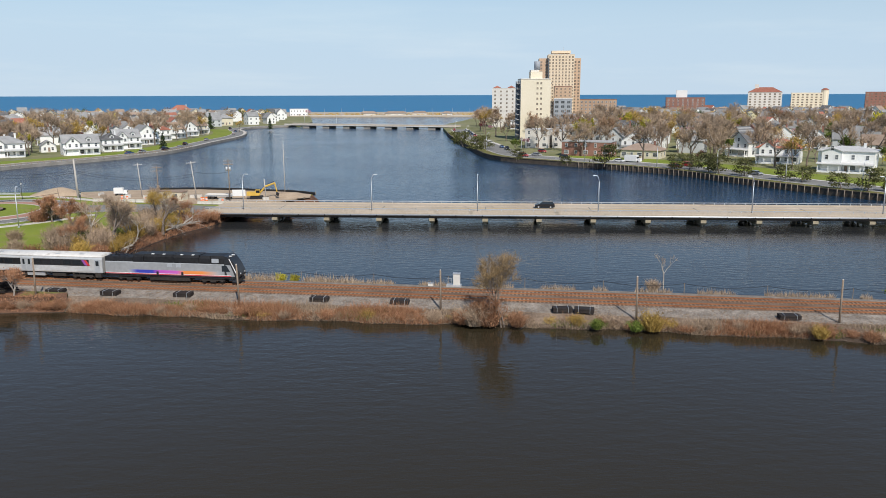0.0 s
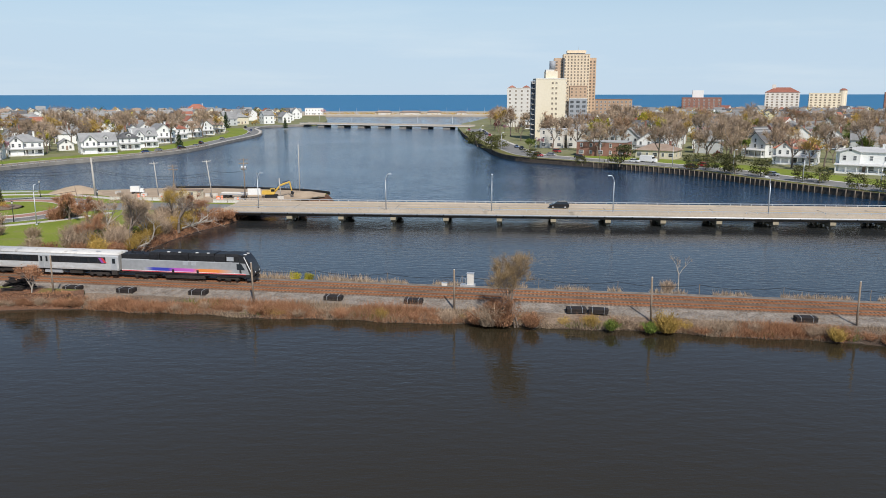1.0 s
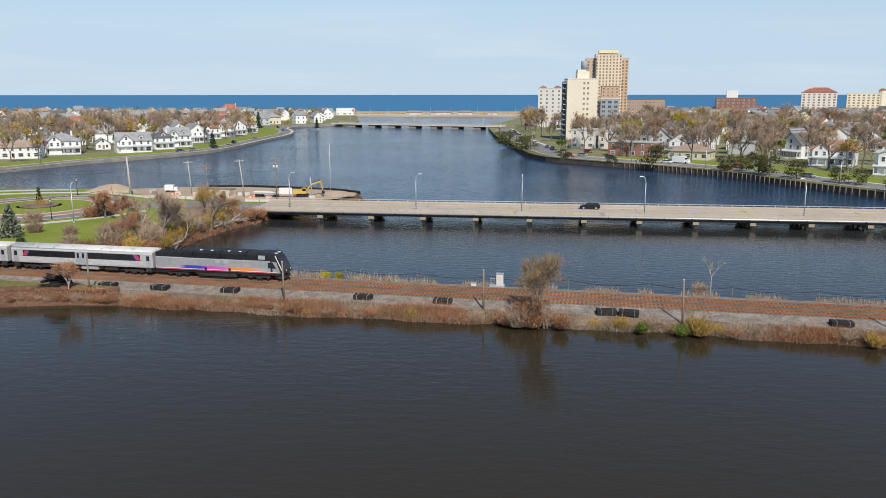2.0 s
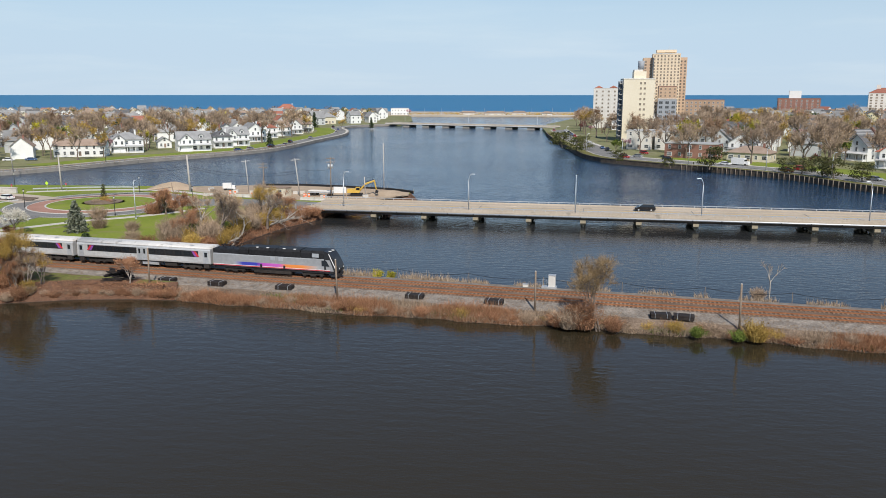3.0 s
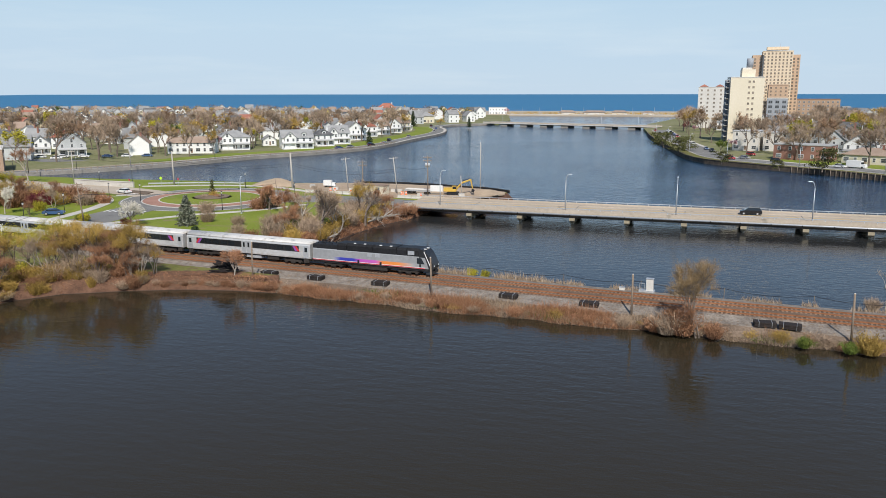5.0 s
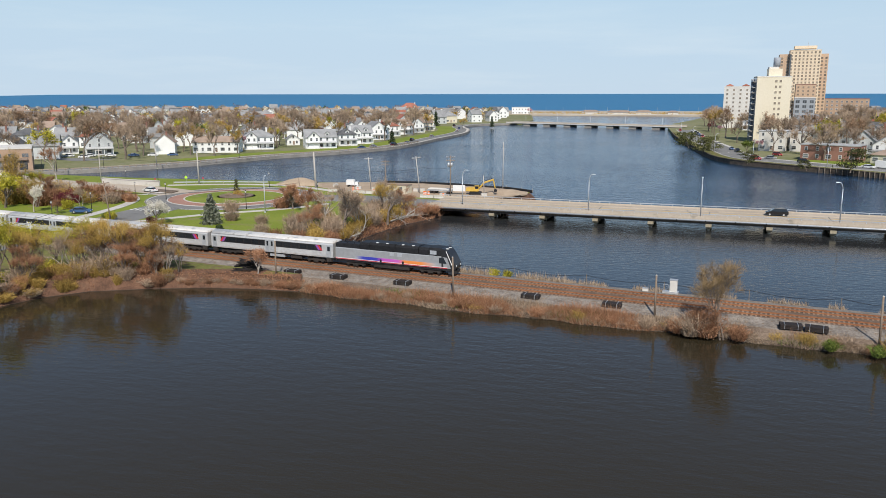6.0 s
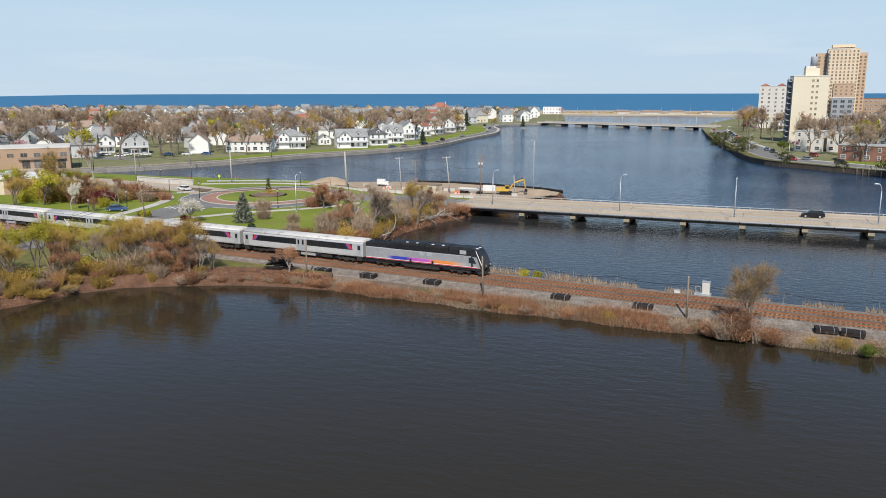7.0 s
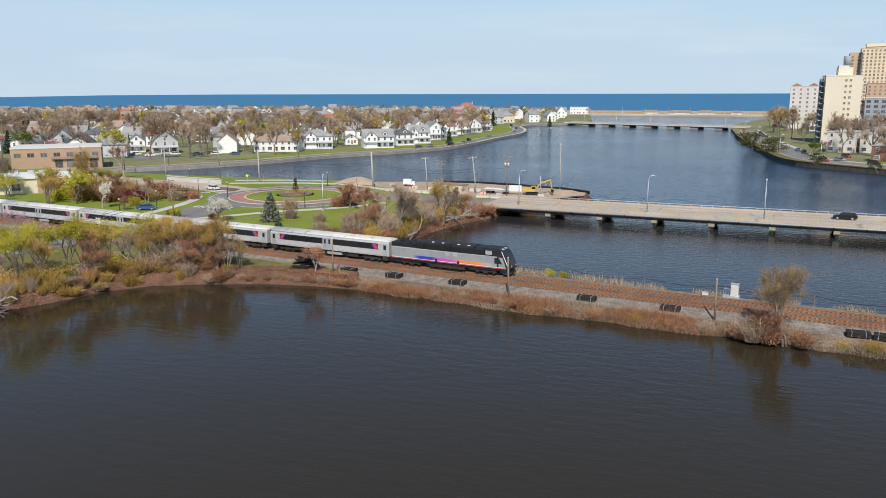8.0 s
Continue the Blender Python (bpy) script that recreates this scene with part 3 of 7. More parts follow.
# ---- apartment blocks ----
def block(name, label, w, d, h, m, wall, roof, cols, floors, win=(1.3, 1.5), first=3.2, sides=(0,), extra=None, face_mats=None):
    """A slab building with a parapet roof and a grid of windows on the faces named: 0 front (-y), 1 right (+x), 2 back, 3 left (-x)."""
    b = thing(name, label, "apartment building", m)
    part("wall", Geo().box(0, 0, -0.5, w, d, h + 0.5), wall, b)
    r = Geo()
    r.box(0, 0, h, w + 0.3, d + 0.3, 0.35)
    r.box(0, 0, h + 0.35, w - 0.6, d - 0.6, 0.1)
    part("roof", r, roof, b)
    step = (h - first) / floors
    pane = Geo()
    pane.m = 0
    pane.box(0, -0.03, 0, win[0] + 0.3, 0.1, win[1] + 0.3)
    pane.m = 1
    pane.box(-win[0] / 4 - 0.02, -0.07, 0.15, win[0] / 2 - 0.06, 0.06, win[1])
    pane.box(win[0] / 4 + 0.02, -0.07, 0.15, win[0] / 2 - 0.06, 0.06, win[1])
    pm = mesh_of("window", pane, [wall if win[0] > 1.6 or h > 25 else OFFWHITE, TOWERPANE if h > 25 else PANE])
    for s in sides:
        L = w if s in (0, 2) else d
        off = d / 2 if s in (0, 2) else w / 2
        cs = cols if s == sides[0] else max(2, int(round(cols * L / w)))
        us = [(-L / 2 + L * (c + 0.5) / cs) for c in range(cs)]
        if extra and s == sides[0]:
            us = extra
        for fl in range(floors):
            for u in us:
                o = part("window", pm, None, b)
                o.matrix_basis = pose(0, 0, 0, 0, 0, s * 90) @ pose(u, -off, first + fl * step, 0, 0, 0)
    return b


def big_blocks():
    # cream slab with balconies on its flanks
    m = pose(54.4, 477, RZ, 0, 0, 1) @ Matrix.Diagonal((0.82, 1, 1, 1))
    b = block("apartment_block", "tall cream concrete apartment block with side balconies", 21.5, 16, 35.5, m, CREAM, OFFWHITE, 1, 11, (1.3, 1.2), 2.8, (0,), [1.2, 3.9])
    # left flank: grey backing and dark pane colour stand in for its shade
    part("balcony_recess", Geo().box(-12.0, 2.2, 0, 2.2, 1.0, 34.5), GREYWALL, b, "balcony bay coloured grey for its shade")
    part("side_panel", Geo().box(-10.9, 0, 0, 0.5, 15, 35), PANE, b, "balcony wall coloured dark for the side away from the sun")
    for f in range(11):
        z = 3.0 + f * 2.98
        g = Geo().box(-12.0, -2.5, z, 2.4, 8, 0.22)
        g.box(-13.1, -2.5, z, 0.12, 8, 1.05)
        part("balcony", g, OFFWHITE, b)
        g = Geo().box(11.4, 1, z, 1.6, 10, 0.22)
        g.box(12.1, 1, z, 0.12, 10, 1.05)
        part("balcony", g, OFFWHITE, b)
    part("penthouse", Geo().box(1.0, 0, 35.8, 8.5, 8, 4.2), CREAM, b)
    part("parapet_block", Geo().box(0, 0, 40, 6.0, 6, 1.0), OFFWHITE, b)
    t = Geo().tube((2, 0, 41), (2, 0, 46), 2.2, 2.2, 14)
    part("water_tank", t, GREYWALL, b, "grey steel roof tank", True)
    # older off-white block with red roof caps
    m = pose(50, 655, RZ, 0, 0, -4)
    b = block("apartment_block", "older off-white apartment block with red roof caps", 19, 15, 31, m, OFFWHITE, OFFWHITE, 4, 9, (1.3, 1.4), 3, (0, 3))
    for x in (-5.5, 6):
        g = Geo().box(x, -4, 31.3, 6, 6, 0.4)
        g.add([(x - 3.2, -7.2, 31.7), (x + 3.2, -7.2, 31.7), (x + 3.2, -0.8, 31.7), (x - 3.2, -0.8, 31.7), (x, -4, 33.4)], [(0, 1, 4), (1, 2, 4), (2, 3, 4), (3, 0, 4)])
        part("roof_cap", g, ROOFS[3], b)
    # tall tan tower
    m = pose(101, 690, RZ, 0, 0, -5)
    b = block("apartment_tower", "tall tan brick apartment tower with brown corner bays", 22, 24, 58.8, m, TOWERTAN, TOWERTAN, 8, 22, (1.2, 1.5), 3, (0,))
    for x, w in ((-14.5, 8), (13.6, 6)):
        part("corner_bay", Geo().box(x, 3.0, 0, w, 22, 56.2), TOWERBROWN, b)
        for f in range(20):
            for k in range(2):
                g = Geo().box(x - w / 4 + k * w / 2, -8.06, 3 + f * 2.6, 1.4, 0.3, 1.4)
                part("window", g, TOWERPANE, b)
    part("dark_slot", Geo().box(-10.6, -7.9, 2, 1.1, 8.6, 54), PANE, b)
    part("parapet_block", Geo().box(0, 0, 60.3, 16, 14, 2.2), TOWERTAN, b)
    part("aerial", Geo().tube((2, 0, 62), (2, 0, 66), 0.25, 0.1, 5), GALV, b)
    # lower neighbours
    block("apartment_block", "low brown-brick annexe beside the tower", 14, 14, 32.5, pose(99, 660, RZ, 0, 0, -5), TOWERBROWN, BRICK, 4, 11, (1.2, 1.3), 3, (0,))
    block("apartment_block", "grey modern apartment block with white bands", 12, 14, 23.5, pose(82, 545, RZ, 0, 0, -8), GREYWALL, OFFWHITE, 3, 7, (2.2, 1.6), 2.5, (0, 3))
    block("apartment_block", "long low tan brick building", 38, 16, 21, pose(146, 760, RZ, 0, 0, -9), TANBRICK, BRICK, 10, 6, (1.4, 1.4), 2, (0,))
    rb = block("apartment_block", "red brick building with a white rooftop box", 42, 24, 21.3, pose(275, 905, RZ, 0, 0, -14), BRICK, BRICK, 8, 6, (1.5, 1.5), 3, (0, 3))
    part("lift_house", Geo().box(-4, 0, 21.6, 12, 10, 8.0), WHITEPAINT, rb)
    h = block("hotel", "pale hotel with a red tiled roof", 44, 26, 27, pose(452, 1120, 1.6, 0, 0, -20), OFFWHITE, ROOFS[3], 7, 7, (2.6, 2.0), 2, (0, 3))
    g = Geo()
    g.add([(-22.5, -13.5, 27.3), (22.5, -13.5, 27.3), (22.5, 13.5, 27.3), (-22.5, 13.5, 27.3), (-10, 0, 34), (10, 0, 34)], [(0, 1, 5, 4), (1, 2, 5), (2, 3, 4, 5), (3, 0, 4)])
    part("hip_roof", g, ROOFS[3], h, "red tiled hip roof")
    part("roof_tower", Geo().box(-11, 0, 31, 5, 5, 7), OFFWHITE, h)
    y = block("hotel", "yellowish beachfront block with a round corner turret", 46, 24, 26, pose(510, 1110, 1.6, 0, 0, -22), CREAM, CREAM, 8, 7, (2.6, 1.8), 2, (0, 3))
    part("turret", Geo().tube((19, -8, 0), (19, -8, 30), 5, 5, 12), CREAM, y)
    part("turret_roof", Geo().tube((19, -8, 30), (19, -8, 32.5), 5.5, 2.0, 12), ROOFS[3], y)
    block("hotel", "dark red brick beachfront hotel", 30, 24, 27, pose(600, 1100, 1.6, 0, 0, -26), BRICK, BRICK, 6, 7, (2.0, 1.6), 2, (0, 3))
    block("hotel", "tall red brick beachfront hotel", 34, 24, 32, pose(640, 1090, 1.6, 0, 0, -26), TANBRICK, BRICK, 6, 8, (2.0, 1.6), 2, (0, 3))


big_blocks()


# ---- train ----
def wheel_mesh(r):
    g = Geo()
    g.tube((0, -0.07, 0), (0, 0.07, 0), r, r, 16)
    g.tube((0, -0.1, 0), (0, -0.07, 0), r * 0.45, r * 0.6, 12)
    return mesh_of("wheel", g, UNDER)


WHEEL = wheel_mesh(0.46)


def bogie(parent, x, half):
    g = Geo()
    for y in (-1.15, 1.15):
        g.box(x, y, 0.42, half * 2 + 0.9, 0.16, 0.3, 0, 0.9)
        g.box(x, y, 0.2, 0.9, 0.18, 0.3)
        for k in (-half, half):
            g.box(x + k, y, 0.26, 0.42, 0.22, 0.4)
    g.box(x, 0, 0.45, 0.8, 2.3, 0.35)
    b = part("bogie", g, UNDER, parent)
    for k in (-half, half):
        for y in (-0.78, 0.78):
            w = part("wheel", WHEEL, None, b)
            w.location = (x + k, y, 0.46)
    return b


def coach(centre_door):
    """A stainless commuter coach, 25.9 m over couplers; x along the train."""
    t = thing("coach", "stainless commuter coach with a dark window band and red-purple stripes", "train coach", None, "train")
    L = 12.55
    arc = [(1.44 * math.cos(a), 3.5 + 0.55 * math.sin(a)) for a in [math.pi * k / 10 for k in range(11)]]
    flute = []
    for k in range(6):
        z = 1.34 + k * 0.13
        flute += [(1.515, z), (1.54, z + 0.03), (1.54, z + 0.07), (1.515, z + 0.1)]
    half = [(1.49, 1.15)] + flute + [(1.52, 3.25), (1.44, 3.5)]
    part("body", Geo().sweep([(-1.49, 1.15)] + half + [(-y, z) for y, z in reversed(half[1:])], -L, L), STAINLESS, t, "fluted stainless body")
    part("roof", Geo().sweep(arc, -L, L), COACHROOF, t, "dull pale metal roof", True)
    for y in (-1, 1):
        spans = [(-10.4, -1.0), (1.0, 10.4)] if centre_door else [(-10.4, 10.4)]
        for a, b in spans:
            w = part("window_band", Geo().box((a + b) / 2, y * 1.535, 2.2, b - a, 0.04, 0.98), BLACK, t, "black window band")
            x = a + 0.9
            while x < b - 0.8:
                part("window", Geo().box(x, y * 1.56, 2.38, 1.25, 0.02, 0.62), GLASS, w)
                x += 1.62
        for e in (-1, 1):
            for mat, o in ((RED, 0.0), (PURPLE, 0.42)):
                x = e * (10.35 - o)
                q = -e * 0.55
                s = Geo().add([(x - 0.2, y * 1.575, 2.28), (x + 0.2, y * 1.575, 2.28), (x + 0.2 + q, y * 1.575, 3.1), (x - 0.2 + q, y * 1.575, 3.1), (x - 0.2, y * 1.53, 2.28), (x + 0.2, y * 1.53, 2.28), (x + 0.2 + q, y * 1.53, 3.1), (x - 0.2 + q, y * 1.53, 3.1)], [(0, 1, 2, 3), (4, 7, 6, 5), (0, 4, 5, 1), (1, 5, 6, 2), (2, 6, 7, 3), (3, 7, 4, 0)])
                part("stripe", s, mat, t)
            d = part("door", Geo().box(e * 11.75, y * 1.53, 1.2, 0.95, 0.05, 2.05), GALV, t, "grey steel end door")
            part("window", Geo().box(e * 11.75, y * 1.56, 2.25, 0.5, 0.02, 0.75), GLASS, d)
            st = Geo().box(e * 11.75, y * 1.3, 0.45, 0.9, 0.45, 0.75)
            part("step", st, UNDER, t)
        if centre_door:
            for k in (-0.46, 0.46):
                d = part("door", Geo().box(k, y * 1.53, 1.2, 0.86, 0.05, 2.05), GALV, t, "grey steel centre door leaf")
                part("window", Geo().box(k, y * 1.56, 2.25, 0.34, 0.02, 0.8), GLASS, d)
    for x, w in ((-7, 3.4), (-2.2, 2.6), (1.6, 3.0), (6.4, 2.2)):
        part("equipment_box", Geo().box(x * 0.8, 0, 0.45, w, 2.5, 0.7), UNDER if x != 1.6 else GALV, t)
    part("underframe", Geo().box(0, 0, 0.95, 2 * L - 0.4, 2.6, 0.22), UNDER, t)
    for x in (-9, -4.5, 5, 9):
        part("roof_vent", Geo().box(x, -0.85, 3.84, 0.8, 0.35, 0.12), GALV, t)
    for e in (-1, 1):
        part("gangway", Geo().box(e * (L + 0.15), 0, 1.1, 0.3, 1.3, 2.5), UNDER, t)
        bogie(t, e * 9.0, 1.3)
    return t


def locomotive():
    """A dual-power commuter locomotive, 21.8 m long, cab at +x."""
    t = thing("locomotive", "silver and black commuter locomotive with blue, magenta and orange bands", "locomotive")
    X0, X1 = -10.6, 8.4
    part("body", Geo().sweep([(-1.5, 1.15), (1.5, 1.15), (1.5, 2.95), (1.4, 3.08), (-1.4, 3.08), (-1.5, 2.95)], X0, X1), LOCOSILVER, t)
    # nose: outline in side view, drawn across
    def nose(w0, w1, prof):
        n = len(prof)
        vs = [(x, -w0 - (w1 - w0) * (x - X1) / 2.2, z) for x, z in prof] + [(x, w0 + (w1 - w0) * (x - X1) / 2.2, z) for x, z in prof]
        return Geo().add(vs, [tuple(range(n)), tuple(range(2 * n - 1, n - 1, -1))] + [(i, n + i, n + (i + 1) % n, (i + 1) % n) for i in range(n)])
    part("cab", nose(1.5, 1.15, [(X1, 0.95), (X1 + 1.95, 0.95), (X1 + 2.22, 1.25), (X1 + 2.24, 1.6), (X1 + 2.1, 2.0), (X1 + 1.72, 2.75), (X1 + 1.3, 3.4), (X1 + 0.85, 3.9), (X1 + 0.4, 4.18), (X1, 4.28)]), BLACK, t, "black streamlined cab")
    part("windscreen", Geo().add([(X1 + 1.98, -0.95, 2.22), (X1 + 1.98, 0.95, 2.22), (X1 + 1.36, 0.95, 3.25), (X1 + 1.36, -0.95, 3.25), (X1 + 1.9, -0.95, 2.22), (X1 + 1.9, 0.95, 2.22), (X1 + 1.28, 0.95, 3.25), (X1 + 1.28, -0.95, 3.25)], [(0, 1, 2, 3), (4, 7, 6, 5), (0, 4, 5, 1), (2, 6, 7, 3), (1, 5, 6, 2), (3, 7, 4, 0)]), GLASS, t)
    for y in (-1, 1):
        part("cab_flank", Geo().add([(X1 - 0.9, y * 1.51, 1.2), (X1 + 1.5, y * 1.38, 1.2), (X1 + 0.9, y * 1.44, 2.9), (X1 - 0.9, y * 1.51, 3.05), (X1 - 0.9, y * 1.4, 1.2), (X1 + 1.5, y * 1.25, 1.2), (X1 + 0.9, y * 1.3, 2.9), (X1 - 0.9, y * 1.4, 3.05)], [(0, 1, 2, 3), (4, 7, 6, 5), (0, 4, 5, 1), (1, 5, 6, 2), (2, 6, 7, 3), (3, 7, 4, 0)]), LOCOSILVER, t)
        w = part("side_window", Geo().add([(X1 - 0.4, y * 1.52, 1.95), (X1 + 0.85, y * 1.475, 1.95), (X1 + 0.35, y * 1.50, 2.85), (X1 - 0.4, y * 1.52, 2.85), (X1 - 0.4, y * 1.4, 1.95), (X1 + 0.85, y * 1.35, 1.95), (X1 + 0.35, y * 1.4, 2.85), (X1 - 0.4, y * 1.4, 2.85)], [(0, 1, 2, 3), (4, 7, 6, 5), (0, 4, 5, 1), (1, 5, 6, 2), (2, 6, 7, 3), (3, 7, 4, 0)]), GLASS, t)
        part("door", Geo().box(X1 - 1.5, y * 1.505, 1.2, 0.7, 0.03, 1.9), LOCOSILVER, t)
        part("pillar", Geo().tube((X1 + 1.75, y * 1.26, 1.6), (X1 + 0.75, y * 1.4, 3.9), 0.07, 0.07, 6), WHITEPAINT, t)
        part("colour_band", Geo().box(0.3, y * 1.515, 1.4, 14.4, 0.03, 0.5), LIVERY, t, "band fading from blue through magenta to orange")
        part("sill_line", Geo().box(-0.6, y * 1.52, 1.2, 20.0, 0.03, 0.12), RED, t, "thin red line")
        part("sill_line", Geo().box(-0.6, y * 1.52, 1.33, 20.0, 0.028, 0.07), WHITEPAINT, t, "thin white line")
        for x in (-2.2, 1.75):
            part("step_recess", Geo().box(x, y * 1.535, 1.2, 0.35, 0.03, 0.5), DARKSTEEL, t)
        for x in (-0.2, 1.2):
            part("grille", Geo().box(x, y * 1.51, 2.4, 0.8, 0.03, 0.55), GALV, t)
        part("headlight", Geo().tube((X1 + 2.0, y * 0.8, 1.6), (X1 + 2.25, y * 0.8, 1.6), 0.13, 0.13, 8), WHITEPAINT, t)
        part("roof_lamp", Geo().box(X1 + 0.5, y * 0.55, 4.08, 0.7, 0.25, 0.1), WHITEPAINT, t)
    roof = Geo()
    roof.sweep([(-1.4, 3.06), (1.4, 3.06), (1.3, 3.6), (1.05, 3.75), (-1.05, 3.75), (-1.3, 3.6)], X0, -6.2)
    part("low_roof", roof, LOCOROOF, t)
    for a, b, h in ((-6.1, -4.4, 1.1), (-4.3, 0.3, 1.2), (0.38, 4.4, 1.2), (4.5, 6.2, 1.14), (6.28, X1, 1.2)):
        part("roof_hatch", Geo().sweep([(-1.44, 3.06), (1.44, 3.06), (1.4, 3.06 + h * 0.7), (1.1, 3.06 + h), (-1.1, 3.06 + h), (-1.4, 3.06 + h * 0.7)], a, b), LOCOROOF, t)
    for a in (-5.2, 5.3, 7.0):
        part("louvre", Geo().box(a, -1.43, 3.25, 1.1, 0.06, 0.6), DARKSTEEL if a < 7 else GALV, t)
    pg = Geo()
    for k in range(3):
        pg.tube((-10 + k * 1.3, -0.7, 3.6), (-10 + k * 1.3, -0.7, 3.95), 0.1, 0.08, 8)
        pg.tube((-10 + k * 1.3, 0.7, 3.6), (-10 + k * 1.3, 0.7, 3.95), 0.1, 0.08, 8)
    pg.line([(-9.8, 0, 3.75), (-7.4, 0, 4.05), (-9.6, 0, 4.2)], 0.05, 5)
    pg.line([(-9.7, -0.9, 4.2), (-9.7, 0.9, 4.2)], 0.05, 5)
    part("pantograph", pg, DARKSTEEL, t, "folded rusty pantograph")
    for x in (-3, -1.2, 1.6, 3.4):
        part("roof_bracket", Geo().box(x, -1.0, 4.22, 0.4, 0.25, 0.1), WHITEPAINT, t)
    part("frame_skirt", Geo().box(-0.3, 0, 0.78, 20.4, 2.7, 0.4), BLACK, t)
    part("tank", Geo().box(-0.4, 0, 0.3, 6.4, 2.7, 0.6), UNDER, t)
    part("pilot", Geo().box(X1 + 1.5, 0, 0.3, 1.0, 2.5, 0.7, 0, 0.85), BLACK, t)
    part("coupler", Geo().box(X1 + 2.2, 0, 0.75, 0.6, 0.25, 0.25), DARKSTEEL, t)
    for x in (-7.0, 6.4):
        bogie(t, x, 1.4)
    return t


TRACK2 = RAIL_M @ Matrix.Translation((0, 3.8, 2.0))
FRONT_S = -30.7   # where the nose stands along the track
loco = locomotive()
loco.matrix_basis = TRACK2 @ Matrix.Translation((FRONT_S - 10.9, 0, 0))
c_door, c_plain = coach(True), coach(False)
c_door.matrix_basis = TRACK2 @ Matrix.Translation((FRONT_S - 21.6 - 12.95, 0, 0))
c_plain.matrix_basis = TRACK2 @ Matrix.Translation((FRONT_S - 21.6 - 12.95 - 25.9, 0, 0))
for k in (2, 3, 4):
    copy_thing(c_door, TRACK2 @ Matrix.Translation((FRONT_S - 21.6 - 12.95 - 25.9 * k, 0, 0)))


# ---- trees ----
def leaf(g, p, s, rng):
    a = Vector((rng.gauss(0, 1), rng.gauss(0, 1), rng.gauss(0, 1))).normalized()
    b = a.orthogonal().normalized() * s
    c = a.cross(b)
    g.add([tuple(p - b), tuple(p - c * 0.6), tuple(p + b), tuple(p + c * 0.6)], [(0, 1, 2, 3)])


def twig(g, p, d, l, w):
    """A thin sliver, wide at its foot."""
    s = d.orthogonal().normalized() * (w * 1.5)
    s = Matrix.Rotation(g.v[-1][0] * 37.0 % 6.28 if g.v else 0.0, 3, d) @ s
    g.add([tuple(p - s), tuple(p + s), tuple(p + d * l)], [(0, 1, 2)])


def branching(seed, h, depth=3, spread=0.55, first=0.35, r=0.16, kids=(3, 4), stems=1):
    """Trunk and limbs; returns the mesh data and the outer boughs as (foot, end, direction)."""
    rng = random.Random(seed)
    g, boughs = Geo(), []

    def grow(p, d, l, r, k):
        bend = (d + Vector((rng.uniform(-1, 1), rng.uniform(-1, 1), rng.uniform(-0.2, 0.4))) * 0.2).normalized()
        mid, end = p + d * l * 0.5, p + d * l * 0.5 + bend * l * 0.5
        n = 6 if k == 0 else 4 if k == 1 else 3
        g.tube(p, mid, r, r * 0.85, n, False)
        g.tube(mid, end, r * 0.85, r * 0.62, n, False)
        if k >= depth - 1:
            boughs.append((p, end, bend, k - depth + 1))
        if k >= depth:
            return
        for i in range(rng.randint(*kids)):
            side = Matrix.Rotation(rng.uniform(0, 2 * math.pi), 3, bend) @ bend.orthogonal().normalized()
            nd = (bend * (1 - spread * 0.45) + side * spread * rng.uniform(0.5, 1.3) + Vector((0, 0, 0.2))).normalized()
            base = end if i < 2 else p.lerp(end, rng.uniform(0.7, 0.98) if k == 0 else rng.uniform(0.4, 0.9))
            grow(base, nd, l * rng.uniform(0.6, 0.86), r * rng.uniform(0.48, 0.64), k + 1)

    for s in range(stems):
        lean = Vector((rng.uniform(-0.35, 0.35), rng.uniform(-0.35, 0.35), 1)).normalized() if stems > 1 else Vector((rng.uniform(-0.06, 0.06), rng.uniform(-0.06, 0.06), 1)).normalized()
        grow(Vector((rng.uniform(-0.5, 0.5) * (stems > 1), rng.uniform(-0.5, 0.5) * (stems > 1), -0.2)), lean, h * first * rng.uniform(0.8, 1.1), r, 0)
    return g, boughs, rng


